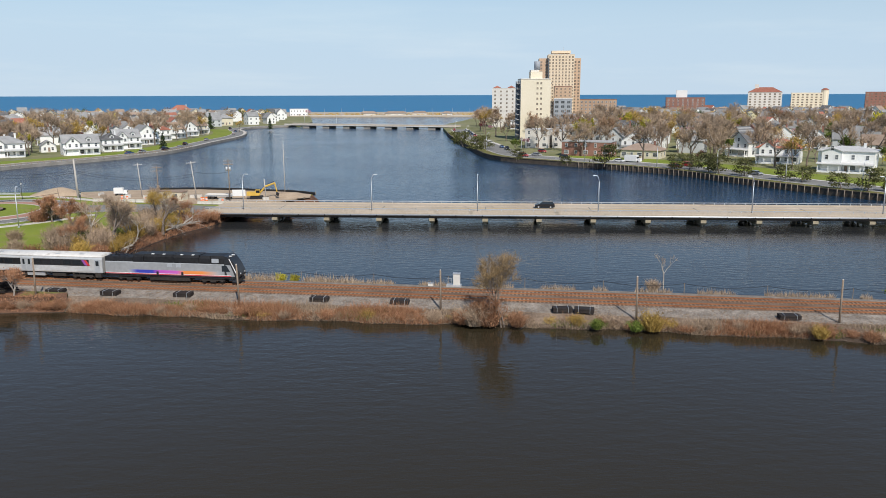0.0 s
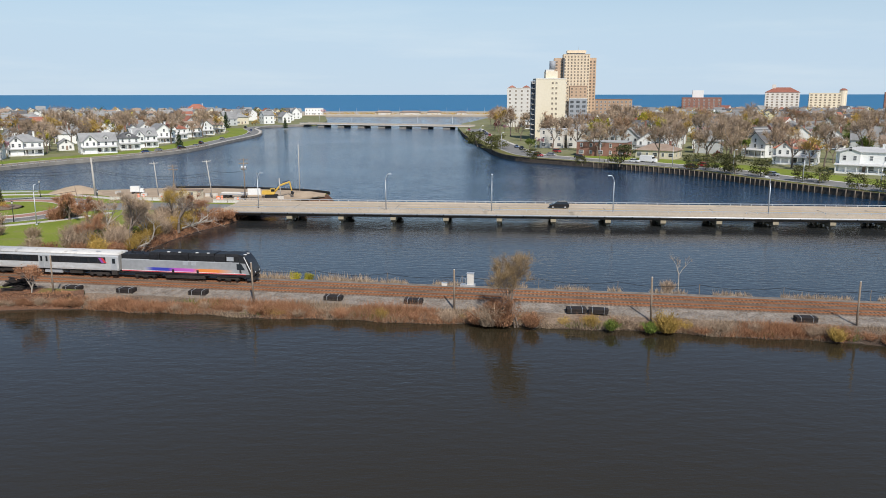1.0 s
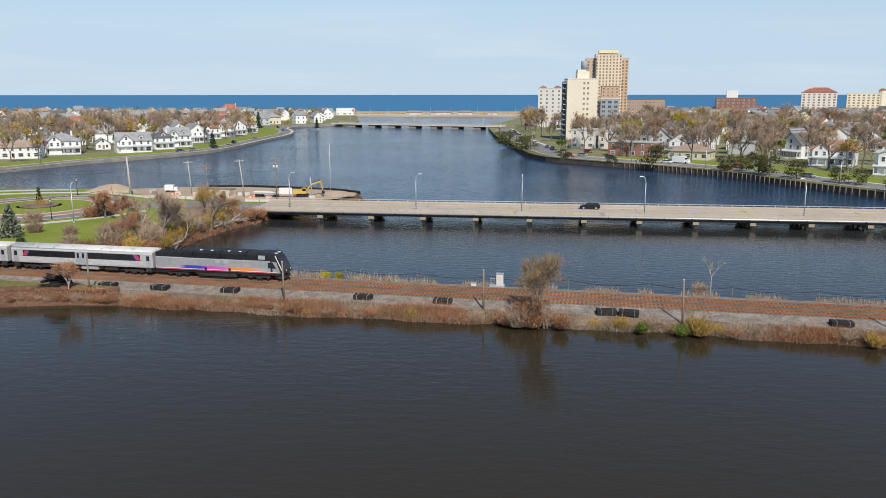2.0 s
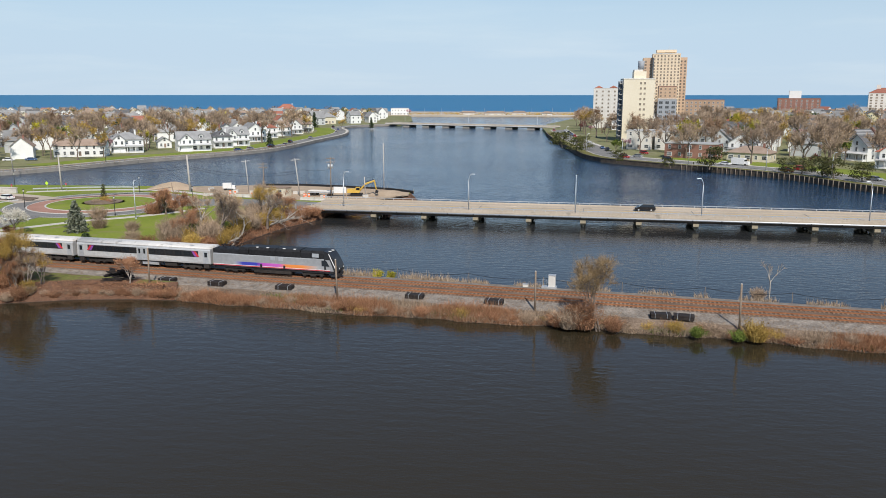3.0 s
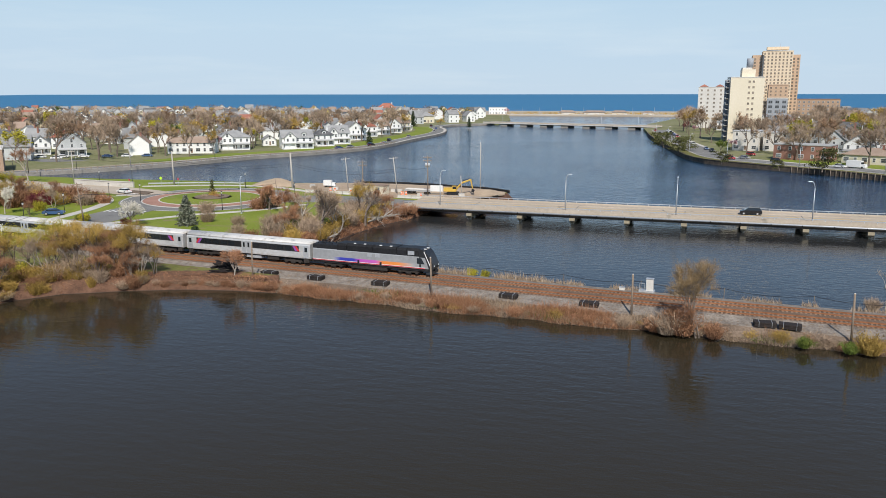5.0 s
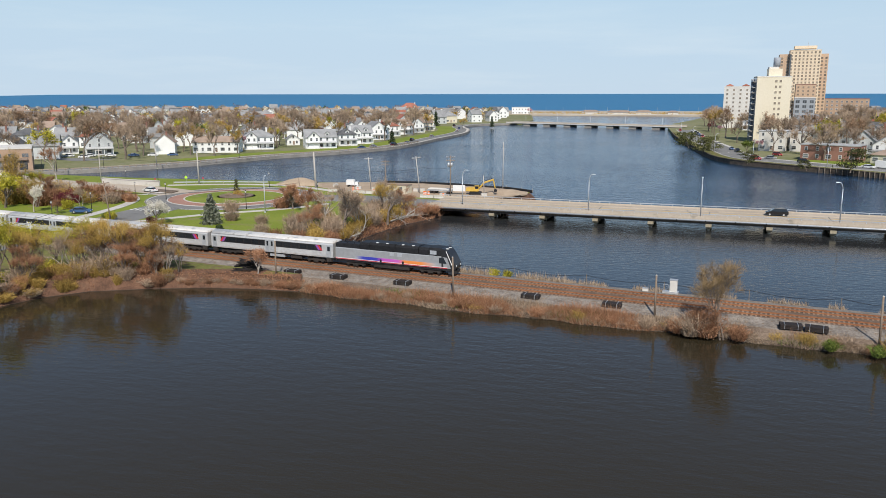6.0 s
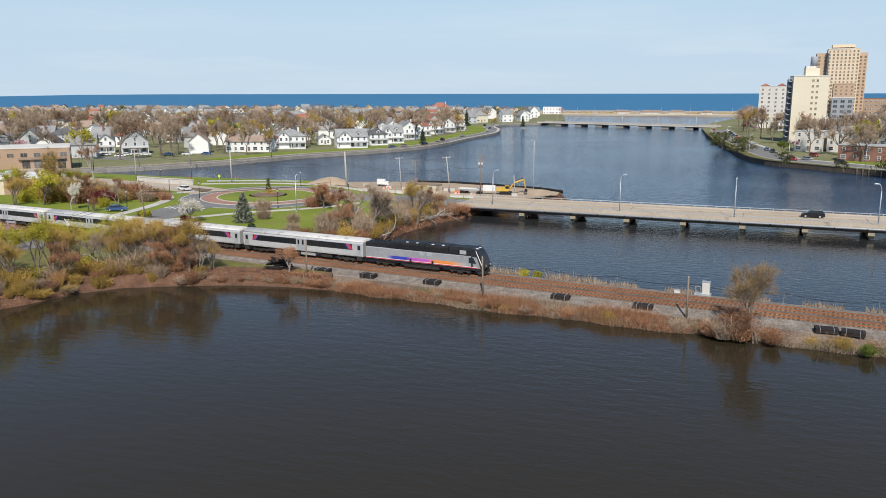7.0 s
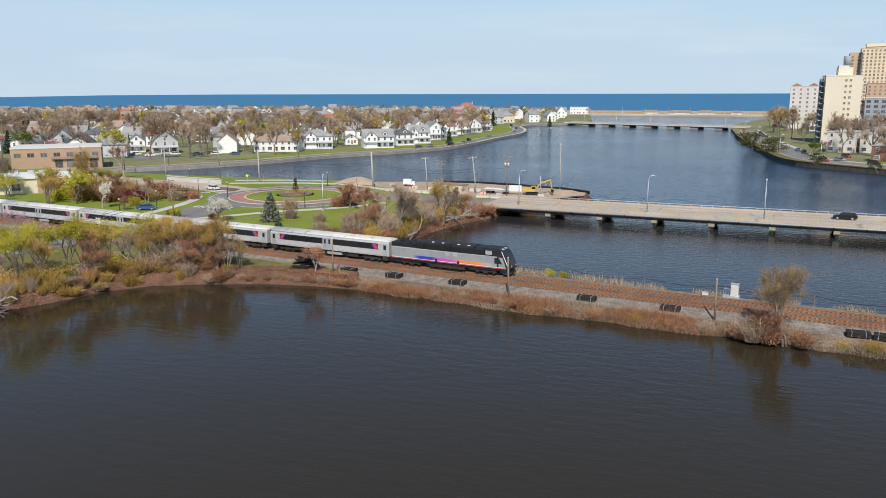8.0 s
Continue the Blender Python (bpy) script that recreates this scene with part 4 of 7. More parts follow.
def broad_tree(seed, h, leafmat, bark=None, leaves=10, size=0.16, twigs=8, tl=1.1, tw=0.02, depth=3, spread=0.6, first=0.34, r=None, scatter=0.6, stems=1, kids=(3, 4), droop=0.0):
    """A tree whose outer boughs carry forked twigs all along, with buds or leaves on them."""
    g, boughs, rng = branching(seed, h, depth, spread, first, r or h * 0.02, kids, stems)
    k = h * 0.92 / max(e.z for p, e, d, o in boughs)
    g.v = [(x * k, y * k, z * k) for x, y, z in g.v]
    c = Geo()
    for p, e, d, outer in boughs:
        p, e = p * k, e * k
        ends = []
        for _ in range(twigs if outer else twigs // 3):
            q = p.lerp(e, rng.uniform(0.25, 1.0))
            side = Matrix.Rotation(rng.uniform(0, 6.283), 3, d) @ d.orthogonal().normalized()
            v = (d * rng.uniform(0.3, 1.0) + side * rng.uniform(0.35, 0.9) + Vector((0, 0, 0.25 - droop))).normalized()
            l = tl * rng.uniform(0.45, 1.15)
            twig(c, q, v, l, tw)
            ends.append((q, v, l))
            f = q + v * l * rng.uniform(0.3, 0.6)
            twig(c, f, (v + Vector((rng.gauss(0, 0.55), rng.gauss(0, 0.55), rng.gauss(0.05 - droop, 0.4)))).normalized(), l * 0.6, tw * 0.7)
        if not ends:
            continue
        for _ in range(leaves if outer else leaves // 3):
            q, v, l = rng.choice(ends)
            leaf(c, q + v * l * rng.uniform(0.35, 1.1) + Vector((rng.gauss(0, scatter * 0.3), rng.gauss(0, scatter * 0.3), rng.gauss(0, scatter * 0.25))), size * rng.uniform(0.6, 1.3), rng)
    return mesh_of("trunk", g, bark or BARK, True), mesh_of("crown", c, leafmat)


def conifer_meshes(seed, h, w, mat, droop=0.25, whorls=16, per=11, size=0.22):
    rng = random.Random(seed)
    g = Geo().tube((0, 0, -0.2), (0, 0, h * 0.95), h * 0.022, 0.02, 6, False)
    c = Geo()
    for k in range(whorls):
        t = k / whorls
        z, rad = h * (0.06 + 0.92 * t), w / 2 * (1 - t) ** 0.85 + 0.1
        for j in range(per):
            a = 2 * math.pi * (j + rng.random()) / per
            l = rad * rng.uniform(0.75, 1.15)
            for s in range(4 + int(l * 4)):
                f = rng.uniform(0.15, 1.0)
                p = Vector((math.cos(a) * l * f, math.sin(a) * l * f, z - droop * l * f + rng.gauss(0, 0.08)))
                leaf(c, p + Vector((rng.gauss(0, 0.1), rng.gauss(0, 0.1), 0)), size * rng.uniform(0.7, 1.3), rng)
    return mesh_of("trunk", g, BARK, True), mesh_of("crown", c, mat)


def pine_meshes(seed, h):
    """A wind-shaped shore pine: leaning trunk, flat pads of needles."""
    rng = random.Random(seed)
    g, c = Geo(), Geo()
    p = Vector((0, 0, -0.2))
    lean = Vector((rng.uniform(-0.25, 0.25), rng.uniform(-0.25, 0.25), 1)).normalized()
    for k in range(4):
        q = p + lean * h * 0.21 + Vector((rng.uniform(-0.2, 0.2), rng.uniform(-0.2, 0.2), 0))
        g.tube(p, q, 0.16 - 0.03 * k, 0.13 - 0.03 * k, 6, False)
        if k >= 0:
            for j in range(3):
                a = rng.uniform(0, 6.28)
                l = h * rng.uniform(0.22, 0.42)
                e = q + Vector((math.cos(a) * l, math.sin(a) * l, l * 0.25))
                g.tube(q, e, 0.06, 0.03, 4, False)
                for _ in range(90):
                    v = Vector((rng.gauss(0, 0.62), rng.gauss(0, 0.62), rng.gauss(0.0, 0.3)))
                    leaf(c, e + v, rng.uniform(0.14, 0.3), rng)
        p = q
    for _ in range(140):
        leaf(c, p + Vector((rng.gauss(0, 0.7), rng.gauss(0, 0.7), rng.gauss(0.1, 0.3))), rng.uniform(0.1, 0.22), rng)
    return mesh_of("trunk", g, BARK, True), mesh_of("crown", c, L_PINE)


def tree(name, label, meshes, m, group="", category="tree"):
    t = thing(name, label, category, m, group)
    part("trunk", meshes[0], None, t)
    part("crown", meshes[1], None, t)
    return t


# ---- houses ----
def window_mesh(w, h):
    g = Geo()
    g.box(0, -0.03, 0, w + 0.24, 0.1, h + 0.24)
    g.m = 1
    g.box(0, -0.07, 0.12, w, 0.06, h)
    g.m = 0
    g.box(0, -0.085, 0.12 + h * 0.48, w, 0.05, 0.06)
    return mesh_of("window", g, [WHITEPAINT, PANE])


WIN, WIN_WIDE = window_mesh(0.95, 1.45), window_mesh(1.9, 1.45)


def turned(g):
    g.v = [(-y, x, z) for x, y, z in g.v]
    return g


def house(w, d, h, wall, roof, kind="gable", rise=3.0, porch=0.0, dormers=0, chimney=True, label="", cols=0, floors=2, side_windows=True, porch_side=False, m=None, group=""):
    """A frame house; its front looks along -y."""
    t = thing("house", label or "frame house with a pitched roof", "house", m, group)
    o = 0.5
    if kind == "hip":
        part("wall", Geo().box(0, 0, -0.3, w, d, h + 0.3), wall, t)
        rl = max(w - d, 0.6) / 2
        a, b = w / 2 + o, d / 2 + o
        g = Geo().add([(-a, -b, h), (a, -b, h), (a, b, h), (-a, b, h), (-a, -b, h + 0.2), (a, -b, h + 0.2), (a, b, h + 0.2), (-a, b, h + 0.2), (-rl, 0, h + rise), (rl, 0, h + rise)],
                      [(3, 2, 1, 0), (0, 1, 5, 4), (1, 2, 6, 5), (2, 3, 7, 6), (3, 0, 4, 7), (4, 5, 9, 8), (5, 6, 9), (6, 7, 8, 9), (7, 4, 8)])
        part("roof", g, roof, t)
    elif kind == "flat":
        part("wall", Geo().box(0, 0, -0.3, w, d, h + 0.3), wall, t)
        g = Geo().box(0, 0, h, w + 0.4, d + 0.4, 0.35)
        part("roof", g, roof, t)
    else:
        ww, dd = (w, d) if kind == "gable" else (d, w)
        g = Geo().sweep([(-dd / 2, -0.3), (dd / 2, -0.3), (dd / 2, h), (0, h + rise), (-dd / 2, h)], -ww / 2, ww / 2)
        e = h - o * rise / (dd / 2)
        q = Geo().sweep([(-dd / 2 - o, e), (0, h + rise), (dd / 2 + o, e), (dd / 2 + o, e + 0.22), (0, h + rise + 0.24), (-dd / 2 - o, e + 0.22)], -ww / 2 - o, ww / 2 + o)
        if kind == "front":
            g, q = turned(g), turned(q)
            part("window", WIN, None, t).location = (0, -d / 2, h + 0.25)
        part("wall", g, wall, t)
        part("roof", q, roof, t)
    cols = cols or max(2, int(w / 2.7))
    for f in range(floors):
        z = 0.9 + f * h / floors
        for c in range(cols):
            u = -w / 2 + w * (c + 0.5) / cols
            part("window", WIN_WIDE if f == 0 and c % 2 == 0 and w > 9 else WIN, None, t).location = (u, -d / 2, z)
        if side_windows:
            for s in (-1, 1):
                for c in range(2):
                    o2 = part("window", WIN, None, t)
                    o2.matrix_basis = pose(s * w / 2, -d / 4 + c * d / 2, z, 0, 0, 90 * s)
    for k in range(dormers):
        u = (k - (dormers - 1) / 2) * w / (dormers + 0.3)
        dm = Geo().sweep([(-1.0, h + 0.5), (1.0, h + 0.5), (1.0, h + 1.9), (0, h + 2.5), (-1.0, h + 1.9)], -d / 2 + 0.9, -0.5)
        dm.v = [(-y + u, x, z) for x, y, z in dm.v]
        dr = Geo().sweep([(-1.25, h + 1.75), (0, h + 2.5), (1.25, h + 1.75), (1.25, h + 1.92), (0, h + 2.7), (-1.25, h + 1.92)], -d / 2 + 0.65, -0.4)
        dr.v = [(-y + u, x, z) for x, y, z in dr.v]
        q = part("dormer", dm, wall, t)
        part("roof", dr, roof, q)
        part("window", Geo().box(u, -d / 2 + 0.86, h + 0.75, 1.1, 0.1, 0.95), PANE, q)
    if porch > 2.1 and kind != "front" and w > 11:
        bw, u = w * 0.36, -w * 0.24
        wing = turned(Geo().sweep([(-bw / 2, -0.3), (bw / 2, -0.3), (bw / 2, h + 0.2), (0, h + rise * 0.75), (-bw / 2, h + 0.2)], -d / 2 - 1.6, -d / 4))
        cover = turned(Geo().sweep([(-bw / 2 - 0.4, h - 0.1), (0, h + rise * 0.75), (bw / 2 + 0.4, h - 0.1), (bw / 2 + 0.4, h + 0.12), (0, h + rise * 0.75 + 0.24), (-bw / 2 - 0.4, h + 0.12)], -d / 2 - 2.0, -d / 4))
        for q in (wing, cover):
            q.v = [(x + u, y, z) for x, y, z in q.v]
        bay = part("front_gable", wing, wall, t)
        part("roof", cover, roof, bay)
        for a, z in ((-bw / 4, h / 2 + 0.9), (bw / 4, h / 2 + 0.9), (0, h + 0.3)):
            part("window", WIN, None, bay).location = (u + a, -d / 2 - 1.6, z)
    if chimney:
        g = Geo().box(w * 0.27, d * 0.1, h, 0.8, 0.8, rise + 0.9)
        g.box(w * 0.27, d * 0.1, h + rise + 0.9, 1.0, 1.0, 0.2)
        part("chimney", g, chimney if not isinstance(chimney, bool) else BRICK, t)
    if porch:
        pz = min(2.9, h / floors)
        part("porch_floor", Geo().box(0, -d / 2 - porch / 2, -0.2, w * 0.96, porch, 0.75), wall, t)
        part("porch_roof", Geo().sweep([(-d / 2 - porch - 0.35, pz), (-d / 2, pz), (-d / 2, pz + 0.75), (-d / 2 - porch - 0.35, pz + 0.22)], -w / 2, w / 2), ROOFS[4] if porch > 1.9 else roof, t)
        np_ = max(3, int(w / 3.2) + 1)
        for k in range(np_):
            u = -w * 0.47 + w * 0.94 * k / (np_ - 1)
            part("porch_post", Geo().box(u, -d / 2 - porch + 0.2, 0.5, 0.32, 0.32, pz - 0.5), WHITEPAINT, t)
        part("porch_step", Geo().box(0, -d / 2 - porch - 0.6, -0.3, 2.2, 1.2, 0.6), CONCRETE, t)
    part("door", Geo().box(0.2, -d / 2 - 0.05, 0.35, 1.0, 0.1, 2.05), ROOFS[2], t)
    return t


# ---- roads and walks of the town across the lake ----
g = Geo().ribbon(SHORE_L[:-1], -0.15, 0.7, LZ + 0.2, -0.8)
structure("seawall", g, SEAWALL, "low pale concrete seawall along the lake")
structure("pavement", Geo().ribbon(SHORE_L[:-1], 0.7, 2.4, LZ + 0.12, LZ - 0.2), CONCRETE, "concrete lakeside footpath")
structure("road", Geo().ribbon(SHORE_L[:-1], 2.6, 10.0, LZ + 0.04, LZ - 0.2), ASPHALT, "grey asphalt lakeside road")
structure("kerb", Geo().ribbon(SHORE_L[:-1], 10.0, 10.5, LZ + 0.16, LZ - 0.2), CONCRETE, "pale concrete kerb")
structure("lawn", Geo().ribbon(SHORE_L[8:-8], 10.5, 24.0, LZ + 0.1, LZ - 0.2), LAWN, "mown front lawns")
# wooden guard rail by the near reach of the lake
fence = thing("guard_rail", "weathered timber guard rail on short posts along the shore", "guard rail")
post_m = mesh_of("post", Geo().box(0, 0, 0, 0.28, 0.28, 0.9), WOODRAIL)
rail_line = offset(SHORE_L[:26], 1.0)
part("rail", Geo().ribbon(rail_line, -0.08, 0.08, LZ + 0.95, LZ + 0.65), WOODRAIL, fence)
for a, b in zip(rail_line, rail_line[1:]):
    n = max(1, int(math.hypot(b[0] - a[0], b[1] - a[1]) / 2.2))
    for k in range(n):
        part("post", post_m, None, fence).location = (a[0] + (b[0] - a[0]) * k / n, a[1] + (b[1] - a[1]) * k / n, LZ + 0.05)

# right-hand shore: bulkhead, verge, road
structure("verge", Geo().ribbon(SHORE_R[4:], -0.3, 4.5, RZ + 0.05, RZ - 0.3), ROUGHGRASS, "narrow grass verge on the shore")
structure("road_shore", Geo().ribbon(SHORE_R[2:], 5.0, 16.0, RZ + 0.04, RZ - 0.2), ASPHALT, "grey asphalt shore road")
structure("kerb_shore", Geo().ribbon(SHORE_R[2:], 4.5, 5.0, RZ + 0.18, RZ - 0.2), CONCRETE, "pale concrete kerb")
structure("pavement_shore", Geo().ribbon(SHORE_R[2:], 16.0, 18.0, RZ + 0.16, RZ - 0.2), CONCRETE, "concrete footpath")
structure("lawn_shore", Geo().ribbon(SHORE_R[19:40], 18.0, 34.0, RZ + 0.1, RZ - 0.2), LAWN, "mown lawns before the houses")
dash = mesh_of("lane_mark", Geo().box(0, 0, 0, 3.0, 0.16, 0.03), PAINT)
marks = thing("lane_marking", "white dashed lane marking on the shore road", "road marking")
centre = offset(SHORE_R[4:44], 10.5)
for a, b in zip(centre[::2], centre[1::2]):
    o = part("lane_mark", dash, None, marks)
    o.matrix_basis = pose(a[0], a[1], RZ + 0.05, 0, 0, math.degrees(math.atan2(b[1] - a[1], b[0] - a[0])))
bulk = thing("bulkhead", "dark timber bulkhead with pale weathered pilings along the shore", "retaining wall")
part("board_face", Geo().ribbon(SHORE_R[4:], -0.45, -0.1, RZ + 0.05, -1.0), TIMBERWALL, bulk)
part("cap", Geo().ribbon(SHORE_R[4:], -0.6, 0.1, RZ + 0.2, RZ + 0.02), TIMBERWALL, bulk)
pile_m = mesh_of("piling", Geo().tube((0, 0, -1), (0, 0, RZ + 0.35), 0.17, 0.15, 7), PALEWOOD, True)
out = offset(SHORE_R[22:44], -0.75)
for a, b in zip(out, out[1:]):
    n = max(1, int(math.hypot(b[0] - a[0], b[1] - a[1]) / 1.9))
    for k in range(n):
        part("piling", pile_m, None, bulk).location = (a[0] + (b[0] - a[0]) * k / n, a[1] + (b[1] - a[1]) * k / n, 0)

# ---- far bridge ----
FB = Matrix.Translation((-128, 690, 0)) @ pose(0, 0, 0, 0, 0, math.degrees(math.atan2(-50, 132)))
fb = thing("road_bridge", "low pale concrete bridge near the ocean", "bridge", FB)
FL = 141.0
part("deck", Geo().sweep([(0, 2.2), (14, 2.2), (14, 2.9), (0, 2.9)], -12, FL + 6), OFFWHITE, fb)
part("roadway", Geo().sweep([(1.8, 2.9), (12.2, 2.9), (12.2, 2.96), (1.8, 2.96)], -12, FL + 6), DECK, fb)
for y in (0.15, 13.85):
    part("parapet", Geo().sweep([(y - 0.15, 2.9), (y + 0.15, 2.9), (y + 0.15, 3.35), (y - 0.15, 3.35)], -12, FL + 6), DECK, fb)
    part("rail", Geo().sweep([(y - 0.08, 3.7), (y + 0.08, 3.7), (y + 0.08, 3.85), (y - 0.08, 3.85)], -12, FL + 6), GALV, fb)
for k in range(7):
    part("pier", Geo().box(9 + k * 19.6, 7, -1.5, 6.4, 12.6, 3.2, 0, 0.97), SEAWALL, fb)
for k in range(5):
    part("girder", Geo().sweep([(1.0 + k * 2.9, 1.7), (1.4 + k * 2.9, 1.7), (1.4 + k * 2.9, 2.2), (1.0 + k * 2.9, 2.2)], -6, FL + 2), PIER, fb)
for k in range(5):
    copy_thing(lamp_a, FB @ pose(8 + k * 31, 0.9, 2.9, 0, 0, 90))


# ---- the named houses on the far shores ----
W, C, G_, T_, Y_ = SIDING
GR, DK, BN, RT, PF = ROOFS


def H(x, y, rz, *a, z=LZ, **k):
    f = (H_EYE - z) / (H_EYE - 2.2)
    return house(*a, m=pose(x * f, y * f, z, 0, 0, rz), **k)


H(-169, 366, 33, 16, 11, 5.8, W, GR, "gable", 3.6, 2.6, 2, WHITEPAINT, "large white shingle house with twin dormers and a glazed porch", 5)
H(-192, 382, 33, 7, 8, 3.4, W, GR, "front", 2.2, 0, 0, False, "small white garage with a grey gable", 2, 1)
H(-206, 364, 30, 12, 10, 5.6, W, GR, "hip", 2.8, 2.2, 0, WHITEPAINT, "white house with a grey hip roof and open porch", 4)
H(-224, 414, 35, 13, 11, 6.0, W, DK, "hip", 3.2, 0, 1, True, "house with a dark slate hip roof", 4)
H(-164, 388, 36, 10, 10, 5.8, W, DK, "hip", 3.2, 2.0, 1, WHITEPAINT, "white house with a dark pointed hip roof", 3)
H(-163, 404, 38, 13, 11, 6.2, W, GR, "gable", 3.8, 2.2, 2, WHITEPAINT, "white clapboard house with grey shingles", 4)
H(-167, 440, 42, 13, 12, 6.2, W, GR, "front", 4.6, 2.4, 0, WHITEPAINT, "tall white house with a broad front gable", 4)
H(-172, 474, 44, 13, 11, 6.4, W, RT, "hip", 3.8, 2.2, 1, WHITEPAINT, "white house with a red tiled roof", 4)
H(-171, 497, 45, 14, 11, 6.0, W, BN, "gable", 4.0, 2.2, 2, WHITEPAINT, "white house with a brown shingle roof", 4)
H(-170, 522, 47, 11, 11, 6.0, W, GR, "front", 4.2, 2.0, 0, True, "white house with a steep grey gable", 3)
H(-170, 543, 50, 12, 11, 6.2, C, BN, "gable", 4.2, 2.0, 1, True, "cream house with a brown roof", 4)
H(-176, 568, 50, 11, 10, 5.8, W, GR, "front", 4.0, 2.0, 0, True, "white gabled house near the bend", 3)
H(-203, 327, 20, 22, 10, 5.2, W, BN, "gable", 2.4, 0, 0, WHITEPAINT, "long white house with a tan shingle roof", 7)
H(-196, 353, 30, 15, 12, 6.2, W, GR, "hip", 3.4, 2.4, 0, WHITEPAINT, "white villa with a grey hip roof and columns", 5)
H(-249, 302, 42, 12, 11, 5.8, G_, GR, "front", 5.2, 2.4, 0, False, "pale grey gabled house with a shed dormer", 3)
H(-267, 304, 42, 8, 9, 5.4, W, GR, "front", 3.2, 2.2, 0, False, "narrow white gabled house", 2)
H(-287, 302, 40, 15, 12, 8.6, G_, DK, "hip", 3.2, 0, 0, True, "three-storey grey house with a dark hip roof", 4, 3)
H(-285, 381, 36, 12, 11, 6.0, W, GR, "front", 4.6, 2.2, 0, True, "white house among bare trees", 3)
H(-268, 398, 36, 10, 10, 6.2, W, GR, "front", 4.8, 0, 0, True, "steep white gabled house among trees", 3)
H(-299, 905, 20, 24, 16, 9, W, RT, "hip", 6.0, 0, 2, WHITEPAINT, "large white mansion with a red roof near the sea", 6, 2)
H(-177, 975, 12, 23, 14, 8.5, W, PF, "flat", 0.4, 0, 0, False, "white flat-roofed beach house", 6)

H(134, 313, -30, 16, 12, 6.0, W, RT, "hip", 3.6, 3.4, 1, WHITEPAINT, "white villa with a red hip roof and columned porch", 5, z=RZ)
H(143, 277, -34, 18, 13, 7.4, W, PF, "hip", 1.6, 3.0, 0, WHITEPAINT, "white villa with a wide pale hip roof", 4, z=RZ)
for k in range(5):
    H(134 + k * 4.5, 346 + k * 13, -62, 11, 12, 6.2, (W, G_, W, C, G_)[k], (DK, GR, DK, GR, DK)[k], "front", 4.4, 2.2, 1 if k % 2 else 0, True, "row house with a steep dark gable and porch", 3, z=RZ, group="gabled row")
b = house(22, 12, 6.2, BRICK, PF, "flat", 0.4, 0, 0, False, "two-storey red brick flat-roofed apartment house", 5, m=pose(66, 356, RZ, 0, 0, -25))
H(49, 404, -16, 12, 14, 9.2, OFFWHITE, PF, "flat", 0.4, 0, 0, False, "white flat-roofed apartment house", 3, 3, z=RZ)
H(64, 402, -16, 15, 14, 8.6, OFFWHITE, PF, "flat", 0.4, 0, 0, False, "white flat-roofed apartment house with a balustrade", 4, 3, z=RZ)
H(86, 338, -30, 17, 11, 3.4, C, BN, "hip", 2.8, 0, 0, True, "low ranch house with a brown hip roof", 5, 1, z=RZ)
H(60, 610, -10, 16, 12, 6.0, W, GR, "hip", 3, 2, 0, False, "white house beneath the apartment blocks", 4, z=RZ)
H(104, 392, -28, 12, 11, 6.4, W, GR, "front", 4.6, 2.0, 1, True, "white house with a grey slate gable", 3, z=RZ)
H(98, 430, -20, 13, 11, 6.2, G_, DK, "front", 5.0, 0, 1, True, "half-timbered house with a dark steep roof", 3, z=RZ)

# ---- the rest of the town: plain house kinds, repeated ----
KINDS = [(11, 10, 5.8, W, GR, "front", 4.0, "white frame house with a grey roof"), (12, 10, 5.8, W, DK, "gable", 3.8, "white frame house with a dark roof"),
         (11, 11, 5.8, C, GR, "hip", 3.6, "cream frame house with a grey hip roof"), (10, 11, 6.0, G_, GR, "front", 4.4, "pale grey frame house with a steep gable"),
         (12, 10, 5.6, T_, BN, "gable", 3.6, "tan shingled house with a brown roof"), (11, 10, 5.8, W, RT, "hip", 3.6, "white house with a red roof"),
         (12, 11, 5.8, Y_, DK, "front", 4.2, "yellow frame house with a dark roof"), (11, 9, 5.6, W, BN, "gable", 3.8, "white frame house with a brown roof")]
near_kinds = [house(*k[:7], porch=1.8 if i % 2 == 0 else 0.0, cols=3, side_windows=False, label=k[7], group="town houses", m=pose(-250 - i * 22, 440, LZ, 0, 0, 35)) for i, k in enumerate(KINDS)]
far_kinds = []
for i, k in enumerate(KINDS):
    f = house(*k[:7], cols=2, floors=1, side_windows=False, chimney=False, label=k[7], group="town houses", m=pose(-300 - i * 26, 700, LZ, 0, 0, 30))
    far_kinds.append(f)
taken = [(o.matrix_basis.translation.x, o.matrix_basis.translation.y) for o in bpy.data.objects if o.parent is None and o.get("category") in ("house", "apartment building")]


def inside(p, poly):
    hit = False
    for (x0, y0), (x1, y1) in zip(poly, poly[1:] + poly[:1]):
        if (y0 > p[1]) != (y1 > p[1]) and p[0] < (x1 - x0) * (p[1] - y0) / (y1 - y0) + x0:
            hit = not hit
    return hit


LEFT_T = offset(SHORE_L, 42) + [(-165, 800), (-190, 965), (-1500, 965), (-330, 275), (-262, 262)]
RIGHT_T = offset(SHORE_R[:44], 52) + [(240, 250), (720, 700), (760, 965), (75, 965), (40, 800)]
rnd = random.Random(11)


def far_from(p, pts, r):
    return all((p[0] - q[0]) ** 2 + (p[1] - q[1]) ** 2 > r * r for q in pts)


